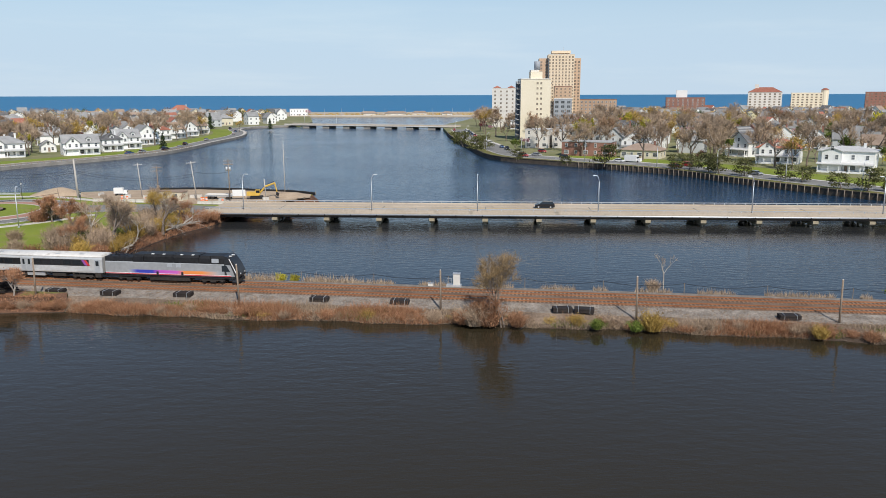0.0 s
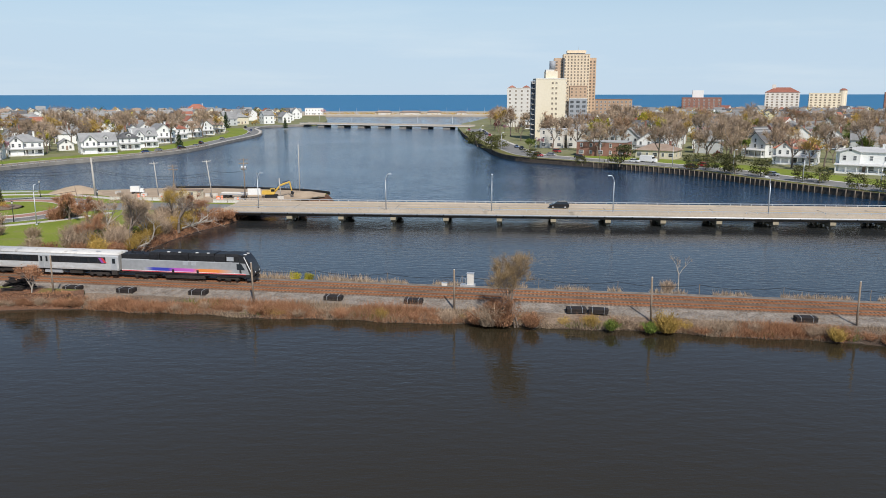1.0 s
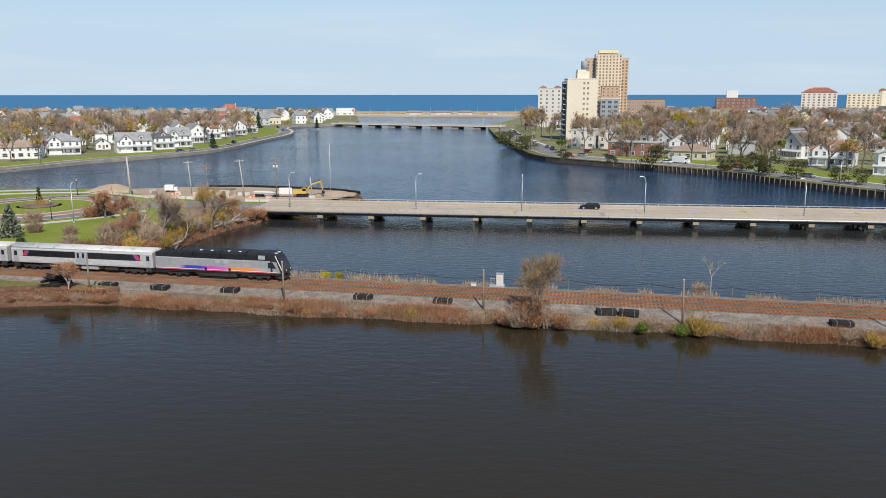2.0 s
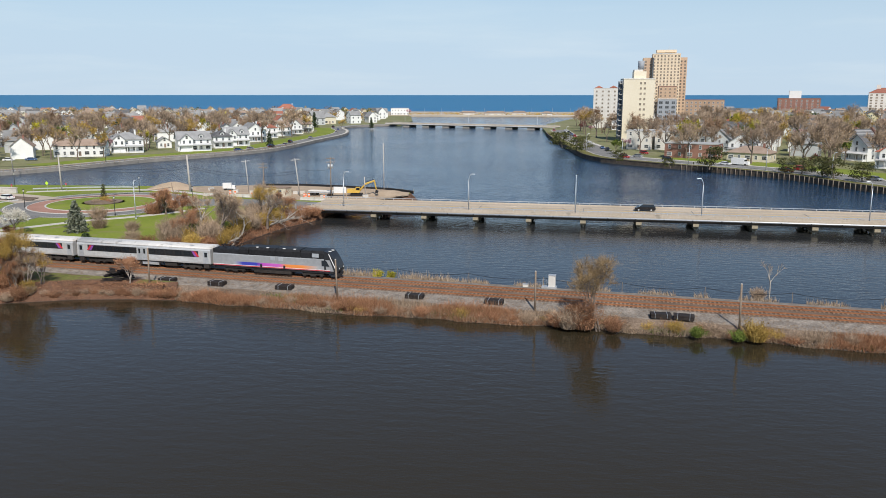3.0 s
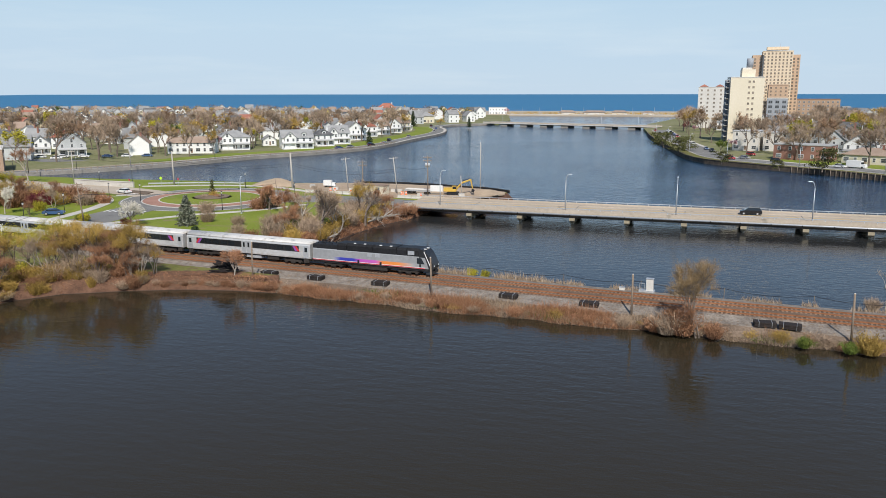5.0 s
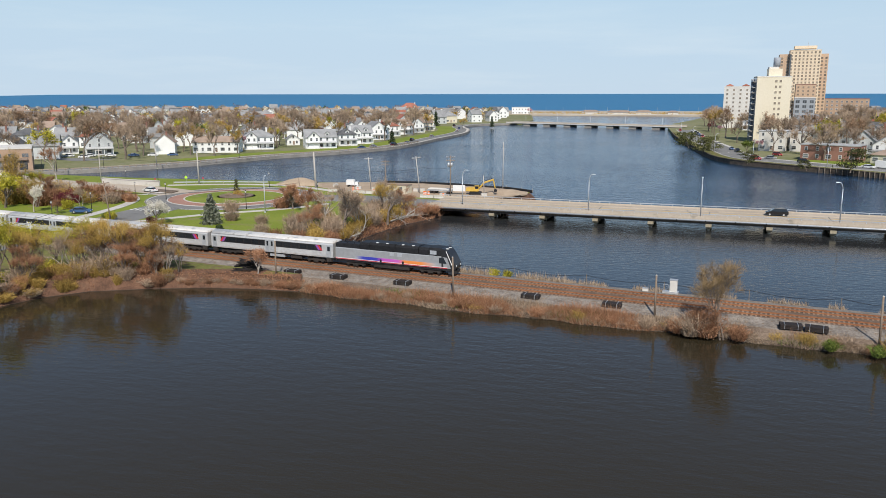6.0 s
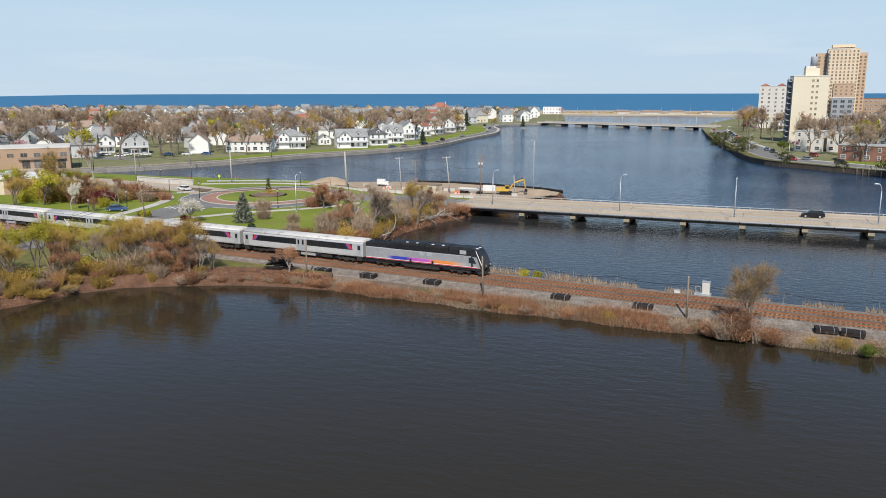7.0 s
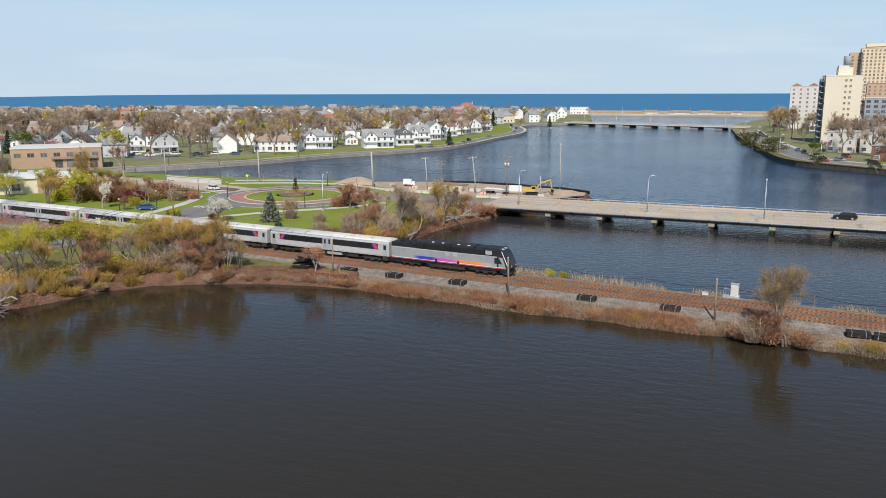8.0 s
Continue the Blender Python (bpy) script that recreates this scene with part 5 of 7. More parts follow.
def spread(poly, box, step, jitter, lo, hi):
    out = []
    y = box[1]
    while y < box[3]:
        x = box[0]
        while x < box[2]:
            p = (x + rnd.uniform(-jitter, jitter), y + rnd.uniform(-jitter, jitter))
            if lo < math.hypot(*p) < hi and inside(p, poly):
                out.append(p)
            x += step
        y += step
    return out


LBOX, RBOX = (-1250, 260, -120, 980), (0, 250, 720, 980)
for poly, box, gz, turn in ((LEFT_T, LBOX, LZ, 30), (RIGHT_T, RBOX, RZ, -25)):
    for p in spread(poly, box, 31, 7, 300, 610):
        az = math.degrees(math.atan2(p[0], p[1]))
        if -52 < az < 31 and far_from(p, taken, 17):
            taken.append(p)
            copy_thing(near_kinds[rnd.choices(range(8), (5, 4, 2, 4, 1, 0.6, 0.6, 3))[0]], pose(p[0], p[1], gz, 0, 0, turn + rnd.choice((0, 0, 90, -90)) + rnd.uniform(-4, 4)))
    for p in spread(poly, box, 74, 18, 610, 1250):
        az = math.degrees(math.atan2(p[0], p[1]))
        if -52 < az < 31 and far_from(p, taken, 19):
            taken.append(p)
            o = copy_thing(far_kinds[rnd.choices(range(8), (5, 3, 3, 4, 2, 1.2, 0.6, 4))[0]], pose(p[0], p[1], gz, 0, 0, turn + rnd.choice((0, 0, 90)) + rnd.uniform(-5, 5)))
            o.scale = (1.15, 1.15, 1.1)

# small houses beyond, too far to tell apart
g = Geo()
for poly, box, gz in ((LEFT_T, LBOX, LZ), (RIGHT_T, RBOX, RZ)):
    for p in spread(poly, box, 24, 8, 560, 1250):
        if not far_from(p, taken, 15) or rnd.random() < 0.25:
            continue
        taken.append(p)
        w, d, h, r = rnd.uniform(8, 13), rnd.uniform(8, 11), rnd.uniform(5.5, 8), rnd.uniform(2.5, 4.5)
        a = radians(rnd.choice((30, 120, -60)) + rnd.uniform(-6, 6))
        c, s = math.cos(a), math.sin(a)
        k = Geo()
        k.m = rnd.choices((0, 1, 2, 3), (6, 1.5, 2.5, 1))[0]
        k.sweep([(-d / 2, -0.3), (d / 2, -0.3), (d / 2, h), (0, h + r), (-d / 2, h)], -w / 2, w / 2)
        k.m = rnd.choices((4, 5, 6, 7), (5, 2, 3, 0.8))[0]
        k.sweep([(-d / 2 - 0.5, h - 0.4), (0, h + r), (d / 2 + 0.5, h - 0.4), (d / 2 + 0.5, h - 0.15), (0, h + r + 0.3), (-d / 2 - 0.5, h - 0.15)], -w / 2 - 0.4, w / 2 + 0.4)
        k.m = 8
        for f in (0.9, h / 2 + 0.7):
            for u in (-w / 4, w / 4):
                k.box(u, -d / 2, f, 1.2, 0.12, 1.4)
                k.box(-w / 2, u * d / w, f, 0.12, 1.2, 1.4)
        n0 = len(g.v)
        g.v += [(p[0] + x * c - y * s, p[1] + x * s + y * c, gz + z) for x, y, z in k.v]
        g.f += [tuple(i + n0 for i in q) for q in k.f]
        g.mi += k.mi
tagged(part("far_houses", g, [W, C, G_, T_, GR, DK, BN, RT, PANE]), "distant frame houses with pitched roofs", "houses", "", "stuff")

# ---- trees of the town ----
TOWN_TREES = [("bare_tree", "bare brown tree with a fine twiggy crown", broad_tree(21, 12, L_BARE, None, 3, 0.2, 18, 1.9, 0.036, kids=(3, 4))),
              ("bare_tree", "bare grey-brown tree with spreading limbs", broad_tree(22, 13, L_BARE, None, 3, 0.18, 18, 2.0, 0.036, spread=0.7)),
              ("budding_tree", "tree with olive-brown spring buds", broad_tree(23, 11, L_BUD, None, 15, 0.24, 11, 1.6, 0.034, spread=0.65)),
              ("budding_tree", "tall tree with reddish-brown buds", broad_tree(24, 12, L_RUST, None, 10, 0.22, 13, 1.7, 0.034, spread=0.65)),
              ("leafing_tree", "tree in fresh yellow-green leaf", broad_tree(25, 10, L_SPRING, None, 24, 0.26, 6, 1.4, 0.03, spread=0.7)),
              ("evergreen_tree", "dark pyramidal evergreen tree", conifer_meshes(26, 9, 5, L_EVER, 0.2, 13, 10, 0.32)),
              ("leafing_tree", "round olive-green leafy tree", broad_tree(27, 8, L_GREEN, None, 24, 0.25, 5, 1.1, 0.03)),
              ("purple_leaved_tree", "small tree with wine-red leaves", broad_tree(28, 6, L_WINE, None, 18, 0.2, 4, 0.9, 0.03)),
              ("blossoming_tree", "small tree in pink blossom", broad_tree(29, 6, L_PINK, None, 20, 0.18, 4, 0.9, 0.03))]
WEIGHTS = [8, 6, 3, 4, 1.8, 1.2, 1.4, 0.5, 0.4]
LEFT_W, RIGHT_W = offset(SHORE_L, 24) + LEFT_T[len(SHORE_L):], offset(SHORE_R[:44], 24) + RIGHT_T[44:]
for poly, box, gz in ((LEFT_W, LBOX, LZ), (RIGHT_W, RBOX, RZ)):
    for p in spread(poly, box, 16, 7, 300, 680):
        az = math.degrees(math.atan2(p[0], p[1]))
        if -52 < az < 31 and far_from(p, taken, 7.0) and rnd.random() < 0.8:
            nm, lb, ms = rnd.choices(TOWN_TREES, WEIGHTS)[0]
            t = tree(nm, lb, ms, pose(p[0], p[1], gz, 0, 0, rnd.uniform(0, 360)), "town trees")
            k = rnd.uniform(0.95, 1.5)
            t.scale = (k, k, k * rnd.uniform(0.9, 1.1))
# woods and gardens further off
for kind, mat, share, size in (("brown", L_BARE, 0.45, 0.5), ("olive", L_BUD, 0.25, 0.5), ("rust", L_RUST, 0.15, 0.5), ("green", L_GREEN, 0.15, 0.5)):
    g = Geo()
    for poly, box, gz in ((LEFT_T, LBOX, LZ), (RIGHT_T, RBOX, RZ)):
        for p in spread(poly, box, 21, 10, 640, 1250):
            if rnd.random() > share or not far_from(p, taken, 8):
                continue
            h = rnd.uniform(7, 13)
            g.tube((p[0], p[1], gz - 0.2), (p[0], p[1], gz + h * 0.6), 0.22, 0.1, 4, False)
            for b in range(9):
                c = Vector((p[0] + rnd.gauss(0, h * 0.2), p[1] + rnd.gauss(0, h * 0.2), gz + h * rnd.uniform(0.45, 0.9)))
                g.tube((p[0], p[1], gz + h * 0.35), tuple(c), 0.09, 0.04, 3, False)
                for _ in range(17):
                    leaf(g, c + Vector((rnd.gauss(0, h * 0.1), rnd.gauss(0, h * 0.1), rnd.gauss(0, h * 0.07))), size * 1.1 * rnd.uniform(0.6, 1.3), rnd)
    tagged(part("far_trees", g, mat), "distant " + kind + " spring trees between the houses", "trees", "", "stuff")
# trees that stand out on the shores
PINES = [pine_meshes(31, 6), pine_meshes(32, 6), pine_meshes(33, 6)]
for i, (x, y, h) in enumerate([(9, 415, 7.7), (15, 382, 7.1), (20, 396, 6.5), (29, 326, 4.9), (47, 304, 3.5), (61, 303, 7.8), (84, 289, 5.4), (89, 287, 5.4), (93, 278, 6.6), (95, 272, 6.4), (101, 265, 5.9), (109, 251, 4.7), (112, 246, 5.0), (115, 227, 4.6), (120, 222, 6.4), (126, 222, 4.4), (7, 440, 6.0)]):
    t = tree("shore_pine", "wind-shaped olive-green shore pine on the verge", PINES[i % 3], pose(x + 1.5, y + 1.0, RZ, 0, 0, i * 77), "shore pines")
    t.scale = (h / 6 * 1.35, h / 6 * 1.35, h / 6 * 1.1)
for x, y, h, k in ((-148, 416, 8.6, 5), (-199, 372, 5.0, 5), (-256, 373, 5.0, 7), (-160, 940, 9, 8), (110, 404, 7, 7), (122, 372, 5.5, 8), (77, 372, 12, 0), (90, 384, 13, 1), (101, 372, 12, 0), (70, 380, 12, 1),  (-250, 330, 13, 1), (-238, 340, 12, 0), (-262, 345, 13, 1), (-228, 336, 11, 2), (-215, 378, 12, 0), (-205, 392, 12, 1), (-190, 400, 12, 3), (-180, 415, 11, 2), (-152, 590, 8, 2), (-140, 640, 9, 5), (105, 346, 12, 0), (95, 362, 12, 0), (129, 386, 12, 1), (58, 384, 11, 1), (104, 316, 5, 7), (34, 372, 7, 6), (40, 392, 6, 8), (150, 262, 8, 4), (152, 290, 9, 5), (116, 336, 9, 2)):
    nm, lb, ms = TOWN_TREES[k]
    t = tree(nm, lb, ms, pose(x, y, LZ if x < 0 else RZ, 0, 0, x * 13), "town trees")
    hh = (11, 12, 10, 12, 9, 9, 8, 6, 6)[k]
    t.scale = (h / hh, h / hh, h / hh)


# ---- the point: roundabout, roads and paths ----
def disc(r, n=64, cx=0.0, cy=0.0):
    return [(cx + r * math.cos(2 * math.pi * i / n), cy + r * math.sin(2 * math.pi * i / n)) for i in range(n)]


def ring(r0, r1, z0, z1, cx, cy, n=64):
    g = Geo()
    a, b = disc(r0, n, cx, cy), disc(r1, n, cx, cy)
    for i in range(n):
        j = (i + 1) % n
        g.add([(*a[i], z1), (*b[i], z1), (*b[j], z1), (*a[j], z1), (*a[i], z0), (*b[i], z0), (*b[j], z0), (*a[j], z0)], [(0, 1, 2, 3), (1, 5, 6, 2), (0, 3, 7, 4)])
    return g


CX, CY = -111.5, 186.5
west = smooth_line([(-131, 190), (-146, 196), (-164, 199), (-184, 203), (-212, 212), (-240, 232), (-262, 262), (-300, 320)], 4)
south = smooth_line([(-119, 167), (-119, 157), (-118, 146), (-118, 132), (-119, 118), (-124, 95), (-132, 60)], 4)
east = smooth_line([(-93, 190), (-80, 193), (-66, 191), (-52, 188.2)], 4)
g = Geo().prism(disc(23.0, 64, CX, CY), PZ - 0.2, PZ + 0.03)
structure("road_circle", g, ASPHALT, "grey asphalt of the roundabout")
structure("road_west", Geo().ribbon(west, -6.0, 6.0, PZ + 0.05, PZ - 0.2), DECK, "pale concrete road towards the town")
structure("road_level_crossing", Geo().ribbon(south, -5.5, 5.5, PZ + 0.045, PZ - 0.2), ASPHALT, "asphalt road leading to the level crossing")
structure("road_east", Geo().ribbon(east, -6.2, 6.2, PZ + 0.055, PZ - 0.2), ASPHALT, "asphalt road leading onto the bridge")
structure("pavement_apron", ring(13.3, 17.2, PZ, PZ + 0.12, CX, CY), BRICKPAVE, "red brick apron of the roundabout")
structure("kerb_ring", ring(12.9, 13.3, PZ, PZ + 0.24, CX, CY), CONCRETE, "pale kerb round the central island")
structure("kerb_apron", ring(17.2, 17.5, PZ, PZ + 0.16, CX, CY), CONCRETE, "pale kerb round the brick apron")
g = Geo().prism(disc(12.9, 64, CX, CY), PZ - 0.1, PZ + 0.2)
structure("lawn_island", g, LAWN, "round lawn of the central island")
g = Geo()
for k, (r, z) in enumerate(((5.2, 0.2), (4.6, 0.45), (3.0, 0.7))):
    g.prism(disc(r, 20, CX - 0.5, CY + 1.5), PZ + z - 0.3, PZ + z)
tagged(part("planting_bed", g, SOIL), "mounded brown mulch bed on the island", "planting bed")
walk_pts = smooth_line([(-113, 143), (-106.5, 152), (-100, 160.5), (-93, 166.3), (-86.5, 174), (-82, 182)], 4)
structure("pavement_park", Geo().ribbon(walk_pts, -1.0, 1.0, PZ + 0.09, PZ - 0.1), CONCRETE, "curved concrete park footpath")
side = smooth_line([(-150, 186.5), (-141, 182), (-134, 174), (-130, 163), (-128, 150), (-127, 138)], 4)
structure("pavement_bend", Geo().ribbon(side, -1.3, 1.3, PZ + 0.09, PZ - 0.1), CONCRETE, "pale curved concrete footpath")
structure("pavement_lake", Geo().ribbon(smooth_line([(-146, 206), (-135, 211), (-122, 214.5), (-108, 214), (-95, 208), (-84, 202)], 4), -1.2, 1.2, PZ + 0.09, PZ - 0.1), CONCRETE, "concrete footpath by the lake")
# raised splitter island and markings
g = Geo().prism([(-133, 189), (-146, 194), (-146, 197), (-134, 194)], PZ, PZ + 0.22)
tagged(part("traffic_island", g, SOIL), "low planted splitter island with a kerb", "traffic island")
cw = thing("crosswalk", "white striped pedestrian crossing", "road marking")
for k in range(8):
    part("stripe", Geo().box(-139 + k * 0.4, 184.5 + k * 1.35, PZ + 0.07, 2.6, 0.55, 0.02, 20), PAINT, cw)
cw = thing("crosswalk", "white striped pedestrian crossing by the level crossing", "road marking")
for k in range(8):
    part("stripe", Geo().box(-124 + k * 1.4, 160.5, PZ + 0.07, 0.55, 2.6, 0.02, 5), PAINT, cw)
yl = thing("lane_marking", "white edge line round the roundabout", "road marking")
part("line", ring(22.3, 22.5, PZ + 0.03, PZ + 0.045, CX, CY), PAINT, yl)
# low concrete bridge wall at the lake's end
wall = thing("bridge_wall", "pale cast concrete parapet with panels", "parapet")
part("wall", Geo().ribbon([(-170, 206.4), (-158, 204.3), (-147, 203.3)], -0.25, 0.25, PZ + 1.5, PZ - 0.6), CONCRETE, wall)
part("coping", Geo().ribbon([(-170, 206.4), (-158, 204.3), (-147, 203.3)], -0.4, 0.4, PZ + 1.68, PZ + 1.5), CONCRETE, wall)
wall = thing("bridge_wall", "pale concrete roadside wall with a dark culvert opening", "parapet")
part("wall", Geo().ribbon([(-196, 200.5), (-176, 195.3), (-158, 191.3)], -0.25, 0.25, PZ + 0.9, PZ - 1.0), CONCRETE, wall)
part("culvert", Geo().box(-160.5, 191.4, PZ - 0.6, 3.0, 1.2, 1.1, 12), BLACK, wall, "dark culvert mouth")
gr = thing("guard_rail", "galvanised steel guard rail beside the lake road", "guard rail")
rl = smooth_line([(-146, 209), (-132, 214.5), (-118, 217)], 4)
part("rail", Geo().ribbon(rl, -0.05, 0.05, PZ + 0.8, PZ + 0.45), GALV, gr)
for p in rl[::2]:
    part("post", Geo().box(p[0], p[1], PZ, 0.15, 0.15, 0.75), WOODRAIL, gr)

# ---- building site by the bridge ----
g = Geo().prism([(-52, 197.5), (-44, 203.5), (-36.5, 213), (-37, 218), (-46, 224), (-58, 227), (-72, 230), (-90, 229), (-104, 224), (-100, 214), (-84, 204), (-66, 199.5)], PZ - 0.2, PZ + 0.1)
tagged(part("ground_site", g, DIRT_PILE), "bare sandy ground of a building site", "ground", "", "structure")


def heap(x, y, rx, ry, h, label, seed):
    rng = random.Random(seed)
    g = Geo()
    n, m = 20, 6
    vs = []
    for j in range(m + 1):
        t = j / m
        for i in range(n):
            a = 2 * math.pi * i / n
            k = (1 - t) * (1 + 0.12 * math.sin(3 * a + seed) + rng.uniform(-0.05, 0.05))
            vs.append((x + rx * k * math.cos(a), y + ry * k * math.sin(a), PZ + 0.05 + h * (1 - (1 - t) ** 1.6) + rng.uniform(-0.06, 0.06)))
    fs = [(j * n + i, j * n + (i + 1) % n, (j + 1) * n + (i + 1) % n, (j + 1) * n + i) for j in range(m) for i in range(n)]
    g.add(vs, fs)
    tagged(part("spoil_mound", g, DIRT_PILE, None, "", True), label, "spoil mound")


heap(-107.5, 218.5, 7.5, 4.5, 2.1, "broad heap of sandy soil beside the lake", 3)
heap(-42.5, 214, 6.0, 5.0, 1.1, "low heap of brown spoil at the water's edge", 5)
heap(-56, 216, 7.0, 4.0, 0.8, "low spread of sandy fill on the site", 8)
sf = thing("silt_fence", "black sagging silt fence along the water", "silt fence")
sline = [(-84, 230.0), (-80, 230.3), (-71, 230.8), (-64, 229.6), (-57, 227.8), (-50, 225.4), (-44.5, 224.2), (-39.5, 221.0), (-35.8, 218)]
part("fabric", Geo().ribbon(sline, -0.06, 0.06, PZ + 0.6, PZ - 0.3), BLACK, sf)
for p in sline:
    part("stake", Geo().box(p[0], p[1], PZ, 0.08, 0.08, 1.1), WOODRAIL, sf)


def excavator():
    t = thing("excavator", "yellow tracked excavator with its boom raised forward", "excavator", pose(-50.2, 209.0, PZ + 0.1, 0, 0, 8) @ Matrix.Scale(0.85, 4))
    for y in (-1.1, 1.1):
        g = Geo().sweep([(y - 0.3, 0), (y + 0.3, 0), (y + 0.3, 0.85), (y - 0.3, 0.85)], -1.9, 1.9)
        part("crawler_track", g, DARKSTEEL, t)
    part("turntable", Geo().tube((0, 0, 0.8), (0, 0, 1.15), 0.9, 0.9, 14), DARKSTEEL, t)
    part("body", Geo().box(-0.7, 0, 1.1, 3.4, 2.6, 1.25, 0, 0.95), YELLOWPAINT, t)
    part("counterweight", Geo().box(-2.5, 0, 1.15, 0.9, 2.6, 1.1, 0, 0.85), YELLOWPAINT, t)
    c = part("cab", Geo().box(0.5, -0.75, 1.2, 1.5, 1.0, 1.75, 0, 0.9), YELLOWPAINT, t)
    part("window", Geo().box(0.55, -1.25, 1.95, 1.1, 0.05, 0.8), GLASS, c)
    part("window", Geo().box(1.24, -0.75, 1.95, 0.06, 0.8, 0.8), GLASS, c)
    def arm(pts, w, d0, d1):
        g = Geo()
        for (a, b) in zip(pts, pts[1:]):
            g.tube((a[0], 0, a[1]), (b[0], 0, b[1]), d0, d1, 6)
        return g
    part("boom", arm([(1.0, 1.7), (2.8, 3.8), (5.9, 4.9)], 0.4, 0.32, 0.26), YELLOWPAINT, t, "yellow bent boom")
    part("stick", arm([(5.7, 5.1), (6.4, 2.0)], 0.3, 0.26, 0.18), YELLOWPAINT, t)
    part("ram", Geo().tube((1.4, 0.35, 1.9), (3.4, 0.35, 3.9), 0.1, 0.07, 6), DARKSTEEL, t)
    part("ram", Geo().tube((3.3, 0, 4.5), (5.7, 0, 5.4), 0.1, 0.07, 6), DARKSTEEL, t)
    part("bucket", Geo().add([(6.2, -0.5, 2.1), (6.2, 0.5, 2.1), (7.1, 0.5, 1.5), (7.1, -0.5, 1.5), (6.0, -0.5, 1.0), (6.0, 0.5, 1.0), (6.8, 0.5, 0.7), (6.8, -0.5, 0.7)], [(0, 1, 2, 3), (0, 4, 5, 1), (4, 7, 6, 5), (0, 3, 7, 4), (1, 5, 6, 2)]), DARKSTEEL, t)
    return t


excavator()
s = thing("site_board", "blank white board on timber legs", "sign board", pose(-54.5, 207.5, PZ + 0.1, 0, 0, 5))
part("board", Geo().box(0, 0, 0.9, 3.4, 0.12, 1.7), WHITEPAINT, s)
for x in (-1.4, 1.4):
    part("leg", Geo().box(x, 0.1, 0, 0.12, 0.12, 1.2), WOODRAIL, s)
bx = thing("site_office", "low cream site cabin with a grey roof", "cabin", pose(-73.5, 207.5, PZ, 0, 0, -12))
part("body", Geo().box(0, 0, 0, 10.0, 2.8, 2.3), SIDING[1], bx)
part("roof", Geo().box(0, 0, 2.3, 10.3, 3.1, 0.2), ROOFS[2], bx)
for x in (-3, 0, 3):
    part("window", Geo().box(x, -1.42, 1.0, 1.1, 0.06, 0.9), PANE, bx)
tk = thing("box_truck", "small white box truck", "truck", pose(-90, 217, PZ + 0.02, 0, 0, 10) @ Matrix.Scale(0.72, 4))
part("cargo_box", Geo().box(-0.6, 0, 0.9, 3.4, 2.1, 2.1), WHITEPAINT, tk)
part("cab", Geo().box(1.9, 0, 0.6, 1.5, 1.9, 1.5, 0, 0.85), WHITEPAINT, tk)
part("windscreen", Geo().box(2.35, 0, 1.3, 0.5, 1.6, 0.6), GLASS, tk)
for x in (-1.5, 1.7):
    for y in (-0.9, 0.9):
        part("wheel", Geo().tube((x, y - 0.12, 0.42), (x, y + 0.12, 0.42), 0.42, 0.42, 12), UNDER, tk)
pal = thing("flatbed_trailer", "pale flatbed trailer loaded with pipes", "trailer", pose(-60, 208.5, PZ + 0.1, 0, 0, -8))
part("bed", Geo().box(0, 0, 0.8, 7.5, 2.3, 0.25), GALV, pal)
for k in range(5):
    part("pipe", Geo().tube((-3.5, -0.8 + k * 0.4, 1.25), (3.5, -0.8 + k * 0.4, 1.25), 0.18, 0.18, 8), OFFWHITE, pal)
for x in (-2.6, -1.6, 2.6):
    part("wheel", Geo().tube((x, -1.1, 0.42), (x, 1.1, 0.42), 0.42, 0.42, 12), UNDER, pal)
barrel = thing("traffic_barrel", "orange traffic drum with white bands", "traffic drum", pose(-62.8, 203.2, PZ + 0.1), "site drums")
part("drum", Geo().tube((0, 0, 0), (0, 0, 1.1), 0.34, 0.26, 12), HIVIS, barrel)
for z in (0.4, 0.75):
    part("band", Geo().tube((0, 0, z), (0, 0, z + 0.14), 0.325, 0.31, 12, False), WHITEPAINT, barrel)
for x, y in ((-63.4, 203.8), (-62.2, 204.0), (-84, 206.5), (-86, 208), (-57, 200.5), (-70, 202), (-78, 203.5)):
    copy_thing(barrel, pose(x, y, PZ + 0.1))
jb = thing("concrete_barrier", "row-end concrete traffic barrier", "barrier", pose(-61, 198.5, PZ + 0.1, 0, 0, -6), "site barriers")
part("body", Geo().sweep([(-0.3, 0), (0.3, 0), (0.28, 0.2), (0.12, 0.4), (0.08, 0.85), (-0.08, 0.85), (-0.12, 0.4), (-0.28, 0.2)], -1.9, 1.9), CONCRETE, jb)
for k in range(1, 3):
    copy_thing(jb, pose(-61 + 4.0 * k * 0.99, 198.5 - 0.4 * k, PZ + 0.1, 0, 0, -6))
for k in range(5):
    copy_thing(jb, pose(-90 + 4.0 * k, 203.5 - 0.5 * k, PZ + 0.1, 0, 0, -8))


